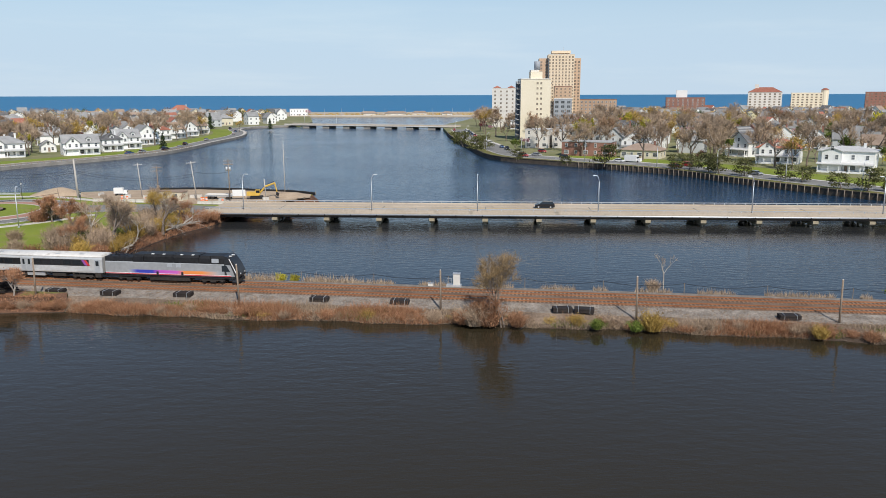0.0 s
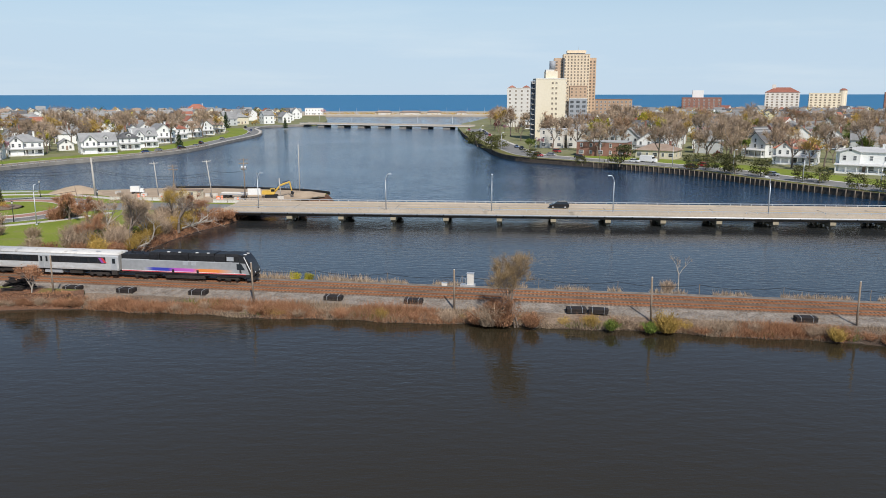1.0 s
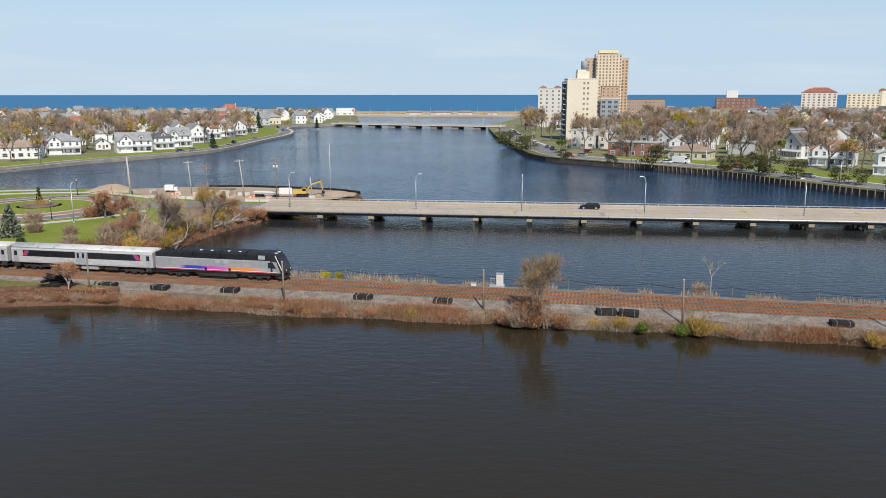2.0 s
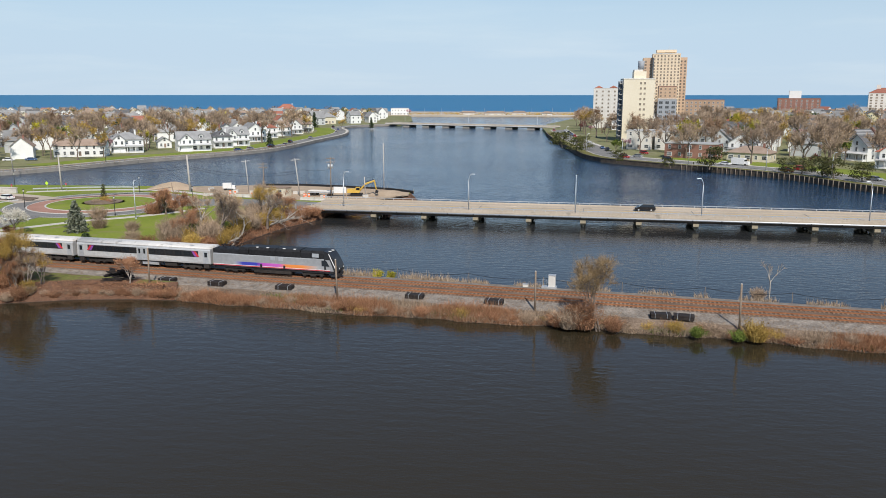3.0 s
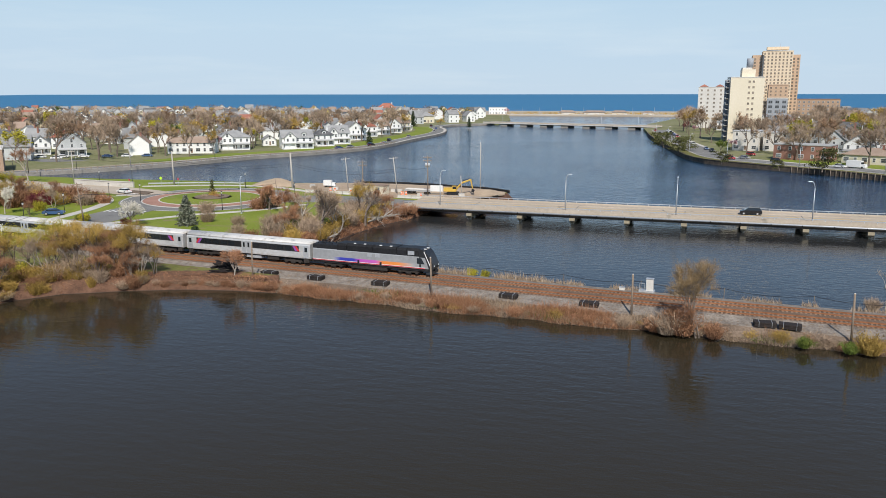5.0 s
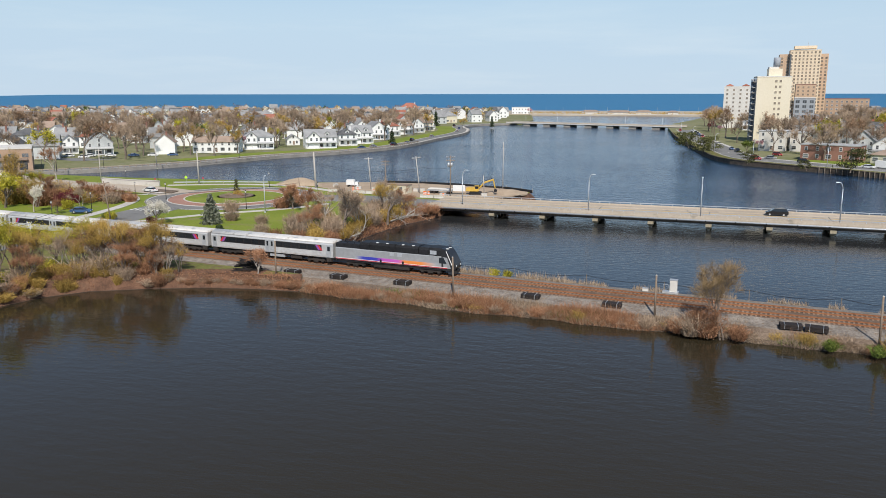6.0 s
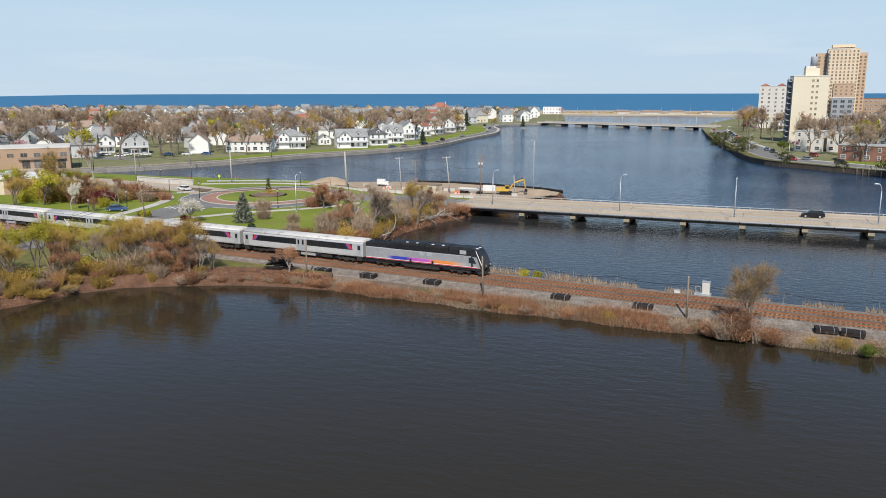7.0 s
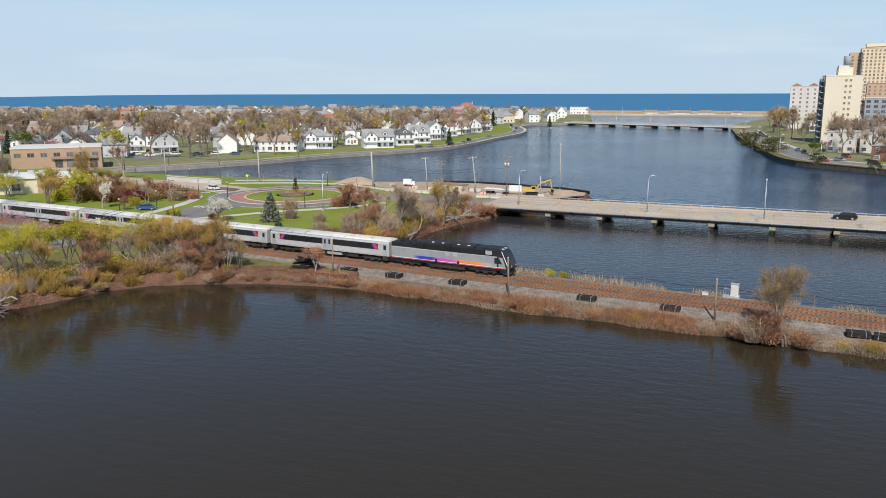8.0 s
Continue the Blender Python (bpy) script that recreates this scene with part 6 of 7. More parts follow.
blk = thing("concrete_block", "stacked pale precast concrete block", "concrete block", pose(-68, 211, PZ + 0.1, 0, 0, 12), "site blocks")
part("body", Geo().box(0, 0, 0, 1.6, 0.8, 0.8, 0, 0.96), CONCRETE, blk)
for x, y, r in ((-66.3, 211.3, 10), (-79, 209.5, 40), (-80.5, 210.5, 20), (-58, 203.5, -10), (-47, 205.5, 30), (-86, 212, 5), (-95, 216, 70)):
    copy_thing(blk, pose(x, y, PZ + 0.1, 0, 0, r))
pal = thing("pallet_stack", "stack of weathered timber pallets", "pallets", pose(-70.5, 213.5, PZ + 0.1, 0, 0, 20), "site pallets")
for k in range(5):
    part("pallet", Geo().box(0, 0, k * 0.16, 1.25, 1.1, 0.12, k * 3), WOODRAIL, pal)
for x, y in ((-77, 214.5), (-93, 212.5), (-53, 212.5)):
    copy_thing(pal, pose(x, y, PZ + 0.1, 0, 0, x * 7))

# ---- poles, wires and lamps ----
def utility_pole(x, y, z, h, lean=(0, 0), arms=1, mat=None, tank=0, label="timber utility pole with a crossarm", r=0.16, turn=10):
    t = thing("utility_pole", label, "utility pole", pose(x, y, z, lean[1], lean[0], 0))
    part("pole", Geo().tube((0, 0, -0.3), (0, 0, h), r, r * 0.68, 8), mat or POLEWOOD, t, "", True)
    for k in range(arms):
        zz = h - 0.5 - k * 0.9
        a = part("crossarm", Geo().box(0, 0, zz, 2.4, 0.14, 0.16, turn), mat or POLEWOOD, t)
        for u in (-1.1, -0.6, 0.6, 1.1):
            c, s = math.cos(radians(turn)), math.sin(radians(turn))
            part("insulator", Geo().tube((u * c, u * s, zz + 0.16), (u * c, u * s, zz + 0.36), 0.05, 0.04, 6), GALV, a)
    for k in range(tank):
        part("transformer", Geo().tube((-0.42 + 0.84 * k, -0.28, h - 3.0), (-0.42 + 0.84 * k, -0.28, h - 1.9), 0.3, 0.3, 10), GALV, t, "grey transformer can", True)
    return t


utility_pole(-55.5, 202.2, PZ, 11.2, arms=2, tank=2, label="timber utility pole with two transformer cans")
utility_pole(-82.3, 212.5, PZ, 9.4, (-4, 0), 1, GREYWOOD)
utility_pole(-65.7, 207.2, PZ, 10.4, (-6, 0), 1, GREYWOOD)
utility_pole(-99.3, 211.4, PZ, 10.6, (-2, 0), 0, GREYWOOD, label="thick pale grey utility pole", r=0.3)
utility_pole(-139, 212, PZ, 10.3, (-1, 0), 0, GREYWOOD, label="pale grey utility pole by the lake", r=0.24)
utility_pole(-75.5, 206.2, PZ, 9.2, (0, 0), 2, POLEWOOD, label="double timber pole frame with crossarms")
utility_pole(-43.7, 214.8, PZ, 14.2, (0, 0), 0, GREYWOOD, label="slender tall pale mast", r=0.12)
utility_pole(-47.6, 208.6, PZ, 5.4, (-3, 0), 0, GREYWOOD, label="short leaning timber pile")
utility_pole(-88.9, 181.3, PZ, 6.4, (-9, 0), 0, POLEWOOD, label="short leaning timber pole", r=0.13)
utility_pole(-173, 209.5, PZ, 10.3, (0, 0), 1, GREYWOOD)
utility_pole(-211, 233, PZ, 11.4, (0, 0), 1, POLEWOOD)
utility_pole(-190, 262, PZ, 9.0, (-4, 0), 0, GREYWOOD)
utility_pole(-113.5, 139.5, PZ, 9.5, (-7, 0), 1, POLEWOOD)
utility_pole(-97, 121.5, PZ, 4.2, (0, 0), 0, PALEWOOD, label="short timber post by the railway", r=0.12)
utility_pole(-101.5, 73, 1.5, 9.0, (-1, 0), 0, POLEWOOD, label="brown timber pole at the wooded shore")
lines = thing("overhead_wires", "black sagging overhead wires", "wires")
for a, b, sag in (((-139, 212, 9.5), (-99.3, 211.4, 9.5), 1.3), ((-139, 212, 8.9), (-99.3, 211.4, 8.9), 1.5), ((-99.3, 211.4, 9.5), (-65.7, 207.2, 9.0), 1.6), ((-99.3, 211.4, 8.9), (-65.7, 207.2, 8.4), 1.7),
                  ((-173, 209.5, 10.5), (-139, 212, 9.5), 1.2), ((-211, 233, 11), (-173, 209.5, 10.5), 1.2), ((-65.7, 207.2, 9.5), (-55.5, 202.2, 10), 0.5)):
    part("wire", Geo().line(wire(a, b, sag), 0.035, 4), BLACK, lines)
for a, b, sag in (((-113.0, 139.5, 9.0), (-89.8, 181.3, 7.2), 1.0), ((-113.0, 139.5, 9.0), (-101.6, 73, 9.2), 1.4), ((-113.0, 139.5, 8.4), (-101.6, 73, 8.6), 1.4), ((-101.6, 73, 9.2), (-120, 30, 9), 1.0)):
    part("wire", Geo().line(wire(a, b, sag), 0.04, 4), BLACK, lines)


def park_lamp(m, h=4.6):
    t = thing("park_lamp", "slim black park lamp with a lantern head", "street lamp", m, "park lamps")
    part("post", Geo().tube((0, 0, 0), (0, 0, h - 0.6), 0.09, 0.06, 8), BLACK, t, "", True)
    part("base", Geo().tube((0, 0, 0), (0, 0, 0.5), 0.18, 0.1, 8), BLACK, t)
    part("lantern", Geo().tube((0, 0, h - 0.6), (0, 0, h - 0.15), 0.14, 0.22, 8), OFFWHITE, t)
    part("cap", Geo().tube((0, 0, h - 0.15), (0, 0, h), 0.26, 0.05, 8), BLACK, t)
    return t


pl = park_lamp(pose(-155.6, 214.6, PZ))
for x, y in ((-126.7, 177.6), (-97.8, 168.5), (-113.3, 209.1), (-87.9, 188.3), (-159.9, 204.8), (-135.5, 176.8), (-132.3, 156.1), (-129.8, 140.7), (-203, 248), (-178, 303), (-222, 238)):
    copy_thing(pl, pose(x, y, PZ))
g = copy_thing(lamp_a, pose(-90.6, 164.6, PZ, 0, 0, 100))
sg = thing("warning_sign", "lime-green diamond pedestrian warning sign", "road sign", pose(-140.7, 207.8, PZ))
part("post", Geo().tube((0, 0, 0), (0, 0, 2.6), 0.05, 0.05, 6), GALV, sg)
part("plate", Geo().add([(0, -0.07, 1.9), (0.55, -0.07, 2.45), (0, -0.07, 3.0), (-0.55, -0.07, 2.45), (0, -0.03, 1.9), (0.55, -0.03, 2.45), (0, -0.03, 3.0), (-0.55, -0.03, 2.45)], [(0, 1, 2, 3), (7, 6, 5, 4), (0, 4, 5, 1), (1, 5, 6, 2), (2, 6, 7, 3), (3, 7, 4, 0)]), LIMEGREEN, sg)
for x, y in ((-149, 204), (-136, 209.5)):
    st = thing("stop_sign", "small red sign plate seen edge-on", "road sign", pose(x, y, PZ, 0, 0, 160))
    part("post", Geo().tube((0, 0, 0), (0, 0, 2.2), 0.04, 0.04, 6), GALV, st)
    part("plate", Geo().tube((0, -0.05, 2.1), (0, -0.02, 2.1), 0.38, 0.38, 8), RED, st)
xs = thing("crossing_signal", "white level-crossing signal with crossbuck and lamps", "railway signal", pose(-113.4, 117.2, 1.7, 0, 0, 0))
part("mast", Geo().tube((0, 0, 0), (0, 0, 4.6), 0.09, 0.08, 8), WHITEPAINT, xs)
for a in (-45, 45):
    g = Geo().box(0, -0.12, -0.7, 0.2, 0.05, 1.5)
    g.v = [(x * math.cos(radians(a)) - z * math.sin(radians(a)), y, 4.1 + x * math.sin(radians(a)) + z * math.cos(radians(a))) for x, y, z in g.v]
    part("crossbuck", g, WHITEPAINT, xs)
for x in (-0.5, 0.5):
    part("lamp_hood", Geo().tube((x, -0.3, 3.0), (x, -0.05, 3.0), 0.24, 0.24, 10), BLACK, xs)
part("lamp_bar", Geo().box(0, -0.05, 2.95, 1.2, 0.08, 0.1), BLACK, xs)

# ---- shop and flat-roofed building on the town side ----
sh = block("shop", "two-storey tan brick shop with a chamfered entrance", 31, 22, 8.2, pose(-246, 237, LZ, 0, 0, 42), TANBRICK, OFFWHITE, 7, 1, (2.2, 1.4), 5.0, (0, 1))
part("canopy", Geo().box(6, -11.4, 4.2, 16, 1.2, 0.7), ROOFS[2], sh, "brown shop canopy")
for x in (0.5, 4.5, 8.5, 12.5):
    part("shop_window", Geo().box(x, -11.05, 0.6, 2.6, 0.15, 3.2), PANE, sh)
rs = thing("restaurant", "low flat-roofed building with orange brick and cream walls", "building", pose(-190, 172, PZ, 0, 0, 40))
part("wall", Geo().box(0, 0, -0.2, 26, 14, 4.4), SIDING[1], rs)
part("brick_bay", Geo().box(7, -7.3, 0, 9, 1.2, 4.0), TANBRICK, rs)
part("roof", Geo().box(0, 0, 4.2, 27, 15, 0.6), WHITEPAINT, rs, "white membrane roof")
for x in (-4, 0, 3):
    part("roof_unit", Geo().box(x, 1, 4.8, 1.6, 1.4, 1.1), GALV, rs)
for x in (-10, -6.5, -3):
    part("window", Geo().box(x, -7.05, 1.0, 2.2, 0.15, 1.8), PANE, rs)
structure("road_parking", Geo().prism([(-243, 278), (-228, 288), (-250, 316 - 24), (-268, 300 - 12)], LZ - 0.2, LZ + 0.03), ASPHALT, "asphalt car park")


# ---- cars ----
def car(label, paint, suv=False, m=None):
    t = thing("car", label, "car", m, "cars")
    L, hw = 2.35, 0.9
    roof_z, belt = (1.75, 1.05) if suv else (1.45, 0.92)
    prof = [(-L, 0.4), (-L + 0.1, 0.3), (L - 0.15, 0.3), (L, 0.45), (L - 0.05, 0.78), (L - 0.9, belt), (-L + 0.1, belt), (-L, belt - 0.1)]
    g = Geo()
    n = len(prof)
    g.add([(x, -hw, z) for x, z in prof] + [(x, hw, z) for x, z in prof], [tuple(range(n)), tuple(range(2 * n - 1, n - 1, -1))] + [(i, n + i, n + (i + 1) % n, (i + 1) % n) for i in range(n)])
    part("body", g, paint, t)
    r0, r1 = (-L + 0.15, 0.55) if suv else (-L + 0.75, 0.45)
    cab = [(r0, belt), (1.35, belt), (r1, roof_z - 0.08), (r0 + 0.35, roof_z - 0.08)]
    g = Geo().add([(x, -hw + 0.08 + 0.1 * (z > belt), z) for x, z in cab] + [(x, hw - 0.08 - 0.1 * (z > belt), z) for x, z in cab], [(0, 1, 2, 3), (7, 6, 5, 4), (0, 4, 5, 1), (1, 5, 6, 2), (2, 6, 7, 3), (3, 7, 4, 0)])
    part("glasshouse", g, GLASS, t)
    part("roof", Geo().box((r0 + 0.35 + r1) / 2, 0, roof_z - 0.1, r1 - r0 - 0.3, 2 * hw - 0.34, 0.1, 0, 0.93), paint, t)
    for x in (-1.4, 1.45):
        for y in (-0.82, 0.82):
            w = part("wheel", Geo().tube((x, y - 0.11, 0.35), (x, y + 0.11, 0.35), 0.35, 0.35, 14), UNDER, t)
            part("rim", Geo().tube((x, y - 0.125, 0.35), (x, y + 0.125, 0.35), 0.2, 0.2, 10), GALV, w)
    for y in (-0.6, 0.6):
        part("headlight", Geo().box(L - 0.03, y, 0.6, 0.1, 0.34, 0.14), WHITEPAINT, t)
        part("tail_light", Geo().box(-L + 0.02, y, 0.75, 0.08, 0.25, 0.2), RED, t)
    return t


CARPAINT = [surface("car_black", (0.012, 0.012, 0.014), (0.018, 0.018, 0.02), 0.25, spec=0.6, bump=0), surface("car_silver", (0.45, 0.46, 0.47), (0.5, 0.51, 0.52), 0.3, 0.5, bump=0), surface("car_white", (0.75, 0.75, 0.74), (0.8, 0.8, 0.79), 0.3, bump=0), surface("car_blue", (0.05, 0.10, 0.22), (0.06, 0.12, 0.25), 0.3, bump=0), surface("car_red", (0.35, 0.03, 0.03), (0.4, 0.04, 0.04), 0.3, bump=0)]
car("black sport utility car driving on the bridge", CARPAINT[0], True, BR @ pose(23.6, 8.2, 2.88, 0, 0, 180))
base_cars = [car("parked black car by the kerb", CARPAINT[0], True, pose(*offset(SHORE_L, 4.6)[22], LZ + 0.05, 0, 0, 78)), car("parked silver car by the kerb", CARPAINT[1], False, pose(*offset(SHORE_L, 4.6)[24], LZ + 0.05, 0, 0, 85)),
             car("parked white car by the kerb", CARPAINT[2], False, pose(-249, 292, LZ + 0.05, 0, 0, 30)), car("parked dark blue car by the kerb", CARPAINT[3], False, pose(-131.8, 152, PZ + 0.09, 0, 0, 20)), car("parked red car by the kerb", CARPAINT[4], True, pose(47, 373, RZ + 0.05, 0, 0, -60))]
rnd = random.Random(17)


def along(line, o, i):
    q = offset(line, o)
    a, b = q[i], q[i + 1]
    return a[0], a[1], math.degrees(math.atan2(b[1] - a[1], b[0] - a[0]))


for i in (19, 20, 23, 26, 29, 33, 36, 40):
    x, y, a = along(SHORE_L, 8.8, i)
    copy_thing(rnd.choice(base_cars[:2] + base_cars[3:4]), pose(x + rnd.uniform(-1, 1), y + rnd.uniform(-3, 3), LZ + 0.05, 0, 0, a))
for i in (3, 4, 5, 6, 7, 8, 9, 10, 11, 13, 14, 16, 18, 20, 23, 27, 31):
    for o in ((14.6,) if i % 3 else (14.6, 6.4)):
        x, y, a = along(SHORE_R, o, i)
        copy_thing(rnd.choice(base_cars), pose(x, y + rnd.uniform(-4, 4), RZ + 0.05, 0, 0, a))
for k in range(7):
    copy_thing(rnd.choice(base_cars), pose(-268 + k * 8.5 + rnd.uniform(-1, 1), 292.5 + k * 3.4, LZ + 0.02, 0, 0, 25 + rnd.uniform(-4, 4)))
copy_thing(base_cars[2], pose(-141, 190.5, PZ + 0.09, 0, 0, 160))
van = thing("delivery_van", "white delivery van parked by the shore road", "van", pose(77.5, 320, RZ + 0.05, 0, 0, -40))
part("body", Geo().box(-0.8, 0, 0.4, 5.6, 2.1, 2.4, 0, 0.95), WHITEPAINT, van)
part("bonnet", Geo().box(2.7, 0, 0.4, 1.6, 1.9, 1.2, 0, 0.9), WHITEPAINT, van)
part("windscreen", Geo().box(2.0, 0, 1.5, 0.5, 1.7, 0.8), GLASS, van)
for x in (-2.3, 2.4):
    part("wheel", Geo().tube((x, -1.0, 0.38), (x, 1.0, 0.38), 0.38, 0.38, 12), UNDER, van)
# lamps on the shore road
for i in range(6, 40, 4):
    x, y, a = along(SHORE_R, 4.2, i)
    copy_thing(lamp_a, pose(x, y, RZ, 0, 0, a + 90))
# lifeguard strip on the beach: low huts and poles
for x, y, w in ((-60, 1010, 26), (-30, 1020, 18), (5, 1000, 12), (-95, 1015, 20)):
    hb = thing("beach_pavilion", "low tan beach pavilion on the sand", "building", pose(x, y, 1.6))
    part("wall", Geo().box(0, 0, -0.2, w, 10, 3.2), OFFWHITE, hb)
    part("roof", Geo().add([(-w / 2 - 1, -6, 3), (w / 2 + 1, -6, 3), (w / 2 + 1, 6, 3), (-w / 2 - 1, 6, 3), (-w / 2 + 3, 0, 5), (w / 2 - 3, 0, 5)], [(0, 1, 5, 4), (1, 2, 5), (2, 3, 4, 5), (3, 0, 4), (3, 2, 1, 0)]), ROOFS[2], hb)
rnd = random.Random(37)
g = Geo()
for _ in range(240):
    x, y, h = rnd.uniform(-170, 70), rnd.uniform(984, 1060), rnd.uniform(0.8, 2.6)
    for _ in range(14):
        leaf(g, Vector((x + rnd.gauss(0, h * 0.9), y + rnd.gauss(0, 1.0), 1.6 + h * rnd.random())), rnd.uniform(0.3, 0.7), rnd)
tagged(part("dune_scrub", g, L_BUD), "low brown scrub on the beach dunes", "scrub", "", "stuff")
post = thing("beach_pole", "slim pale pole standing on the beach", "pole", pose(-150, 1005, 1.6), "beach poles")
part("shaft", Geo().tube((0, 0, 0), (0, 0, 9), 0.22, 0.14, 6), GALV, post)
for x in (-128, -101, -74, -48, -14, 12, 34):
    copy_thing(post, pose(x, 1000 + (x * 7) % 23, 1.6))
structure("boardwalk", Geo().prism([(-170, 986), (60, 986), (60, 996), (-170, 996)], 1.0, 2.2), CONCRETE, "pale beach boardwalk")


# ---- things on the causeway ----
def at_rail(s, v, z=0.0, rz=0.0):
    return RAIL_M @ pose(s, v, z, 0, 0, rz)


rnd = random.Random(23)
for x, y, h in ((-58.1, 108.0, 6.3), (-28.4, 105.2, 5.9), (-0.4, 101.7, 5.8), (24.8, 96.9, 6.0), (49.8, 94.7, 6.0), (76, 91, 6.0), (-86, 113.5, 6.0)):
    t = thing("pole", "bare weathered timber pole beside the railway", "pole", pose(x, y, 0.95, rnd.uniform(-1, 1), rnd.uniform(-1.5, 1.5), 0), "lineside poles")
    part("shaft", Geo().tube((0, 0, -0.3), (0, 0, h), 0.15, 0.11, 8), POLEWOOD, t, "", True)
    part("cap", Geo().tube((0, 0, h), (0, 0, h + 0.08), 0.13, 0.05, 8), GREYWOOD, t)

tie_m = mesh_of("tie", Geo().box(0, 0, 0, 2.55, 0.21, 0.17), CREOSOTE)
strap_m = mesh_of("strap", Geo().box(0, 0, -0.01, 0.04, 1.42, 0.64), GALV)


def tie_bundle(m):
    t = thing("tie_bundle", "strapped bundle of dark creosoted railway ties", "tie bundle", m, "tie bundles")
    for r in range(3):
        for c in range(6):
            o = part("tie", tie_m, None, t)
            o.location = (rnd.uniform(-0.05, 0.05), -0.575 + c * 0.23 + (0.04 if r == 1 else 0), r * 0.19 + 0.02)
    for x in (-0.75, 0.75):
        part("strap", strap_m, None, t).location = (x, 0.0, 0.0)
    return t


bundle = None
for x, y, r in ((-56.3, 112.1, 3), (-47.9, 111.0, -2), (-37.0, 109.9, 2), (-17.1, 107.1, 0), (-5.8, 105.5, 1), (15.9, 101.4, 7), (18.75, 101.0, -3), (44.3, 97.6, 1), (72.0, 93.5, 2)):
    d = Vector((x, y, 0)) - RO
    m = at_rail(d.dot(RU), d.dot(RN) - 1.5, 1.53, r)
    bundle = tie_bundle(m) if bundle is None else copy_thing(bundle, m)
pile = thing("tie_pile", "tumbled heap of dark creosoted ties", "tie pile", pose(-63.6, 109.0, 1.88))
for k in range(34):
    o = part("tie", tie_m, None, pile)
    f = 1 - k / 44
    o.matrix_basis = pose(rnd.uniform(-1.5, 1.5) * f, rnd.uniform(-1.4, 1.4) * f, 0.02 + 0.052 * k, rnd.uniform(-10, 10), rnd.uniform(-14, 14), rnd.uniform(-40, 60) if k > 8 else rnd.uniform(-10, 10))
cab = thing("signal_cabinet", "pale grey steel signal cabinet on a railed stand", "signal cabinet", at_rail(0.9, 7.6, 1.45))
part("body", Geo().box(0, 0, 0.35, 1.0, 0.75, 1.65), OFFWHITE, cab)
part("lid", Geo().box(0, 0, 2.0, 1.1, 0.85, 0.1), GALV, cab)
part("door", Geo().box(0, -0.39, 0.5, 0.8, 0.04, 1.35), OFFWHITE, cab)
part("stand", Geo().box(-0.4, 0, 0.0, 2.2, 1.1, 0.35), GALV, cab)
rl = Geo()
for x in (-1.4, -0.7):
    rl.tube((x, -0.45, 0.35), (x, -0.45, 1.35), 0.03, 0.03, 5)
rl.line([(-1.4, -0.45, 1.35), (-0.7, -0.45, 1.35)], 0.03)
part("hand_rail", rl, GALV, cab)
bxx = thing("junction_box", "small pale lineside junction box", "junction box", at_rail(-3.0, 7.3, 1.5))
part("body", Geo().box(0, 0, 0, 0.8, 0.4, 0.45), OFFWHITE, bxx)
part("lid", Geo().box(0, 0, 0.45, 0.86, 0.46, 0.05), GALV, bxx)
cb = thing("lineside_cable", "thin black cable strung along short stakes", "cable")
pts = [(at_rail(-58 + 11.5 * k, 8.6, 0).translation) for k in range(19)]
for a, b in zip(pts, pts[1:]):
    part("wire", Geo().line(wire((a.x, a.y, 2.75), (b.x, b.y, 2.75), 0.5, 6), 0.03, 4), BLACK, cb)
for p in pts:
    part("stake", Geo().tube((p.x, p.y, 0.8), (p.x, p.y, 2.85), 0.05, 0.04, 5), POLEWOOD, cb)

# ---- grasses, reeds and brush ----
def blades(name, label, mat, spots, h, w, lean=0.35):
    g = Geo()
    for x, y, z, k in spots:
        p = Vector((x, y, z))
        d = Vector((rnd.gauss(0, lean), rnd.gauss(0, lean), 1)).normalized()
        twig(g, p, d, h * k * rnd.uniform(0.5, 1.25), w)
        q = p + Vector((rnd.gauss(0, 0.08), rnd.gauss(0, 0.08), 0))
        twig(g, q, (d + Vector((rnd.gauss(0, 0.45), rnd.gauss(0, 0.45), 0))).normalized(), h * k * rnd.uniform(0.3, 0.9), w * 0.8)
    return tagged(part(name, g, mat), label, "grass", "", "stuff")


def bank_spots(n, s0, s1, dens, lo=0.0, hi=1.0):
    out = []
    for _ in range(n):
        s = rnd.uniform(s0, s1)
        e = bank_edge(s)
        f = lo + (hi - lo) * rnd.random()
        v = e + f * (-4.7 - e)
        nz = noise.noise(Vector((s * 0.13 + dens, v * 0.3, dens)))
        if nz > -0.1 + 0.28 * (f > 0.6):
            p = at_rail(s, v).translation
            out.append((p.x, p.y, 0.05 + min(1.0, (v - e) / (-5.0 - e)) * 1.0 - 0.1, 0.5 + 1.5 * max(0, nz + 0.1)))
    return out


blades("dry_grass", "tall dry tan grass on the causeway bank", L_REED, bank_spots(24000, -72, 72, 3.1), 0.85, 0.022)
blades("brown_brush", "tangled reddish-brown brush on the causeway bank", L_BRUSH, bank_spots(46000, -72, 72, 9.7, 0.0, 0.85), 1.15, 0.02, 0.6)
blades("brown_brush", "low dead undergrowth at the water's edge", L_BARE, bank_spots(20000, -72, 72, 5.2, 0.0, 0.5), 1.0, 0.022, 0.9)
blades("green_weeds", "patches of fresh green weeds", L_GREEN, [s for s in bank_spots(9000, -40, 72, 14.4, 0.1, 0.8) if s[3] > 0.8], 0.7, 0.05, 0.6)
shoulder = []
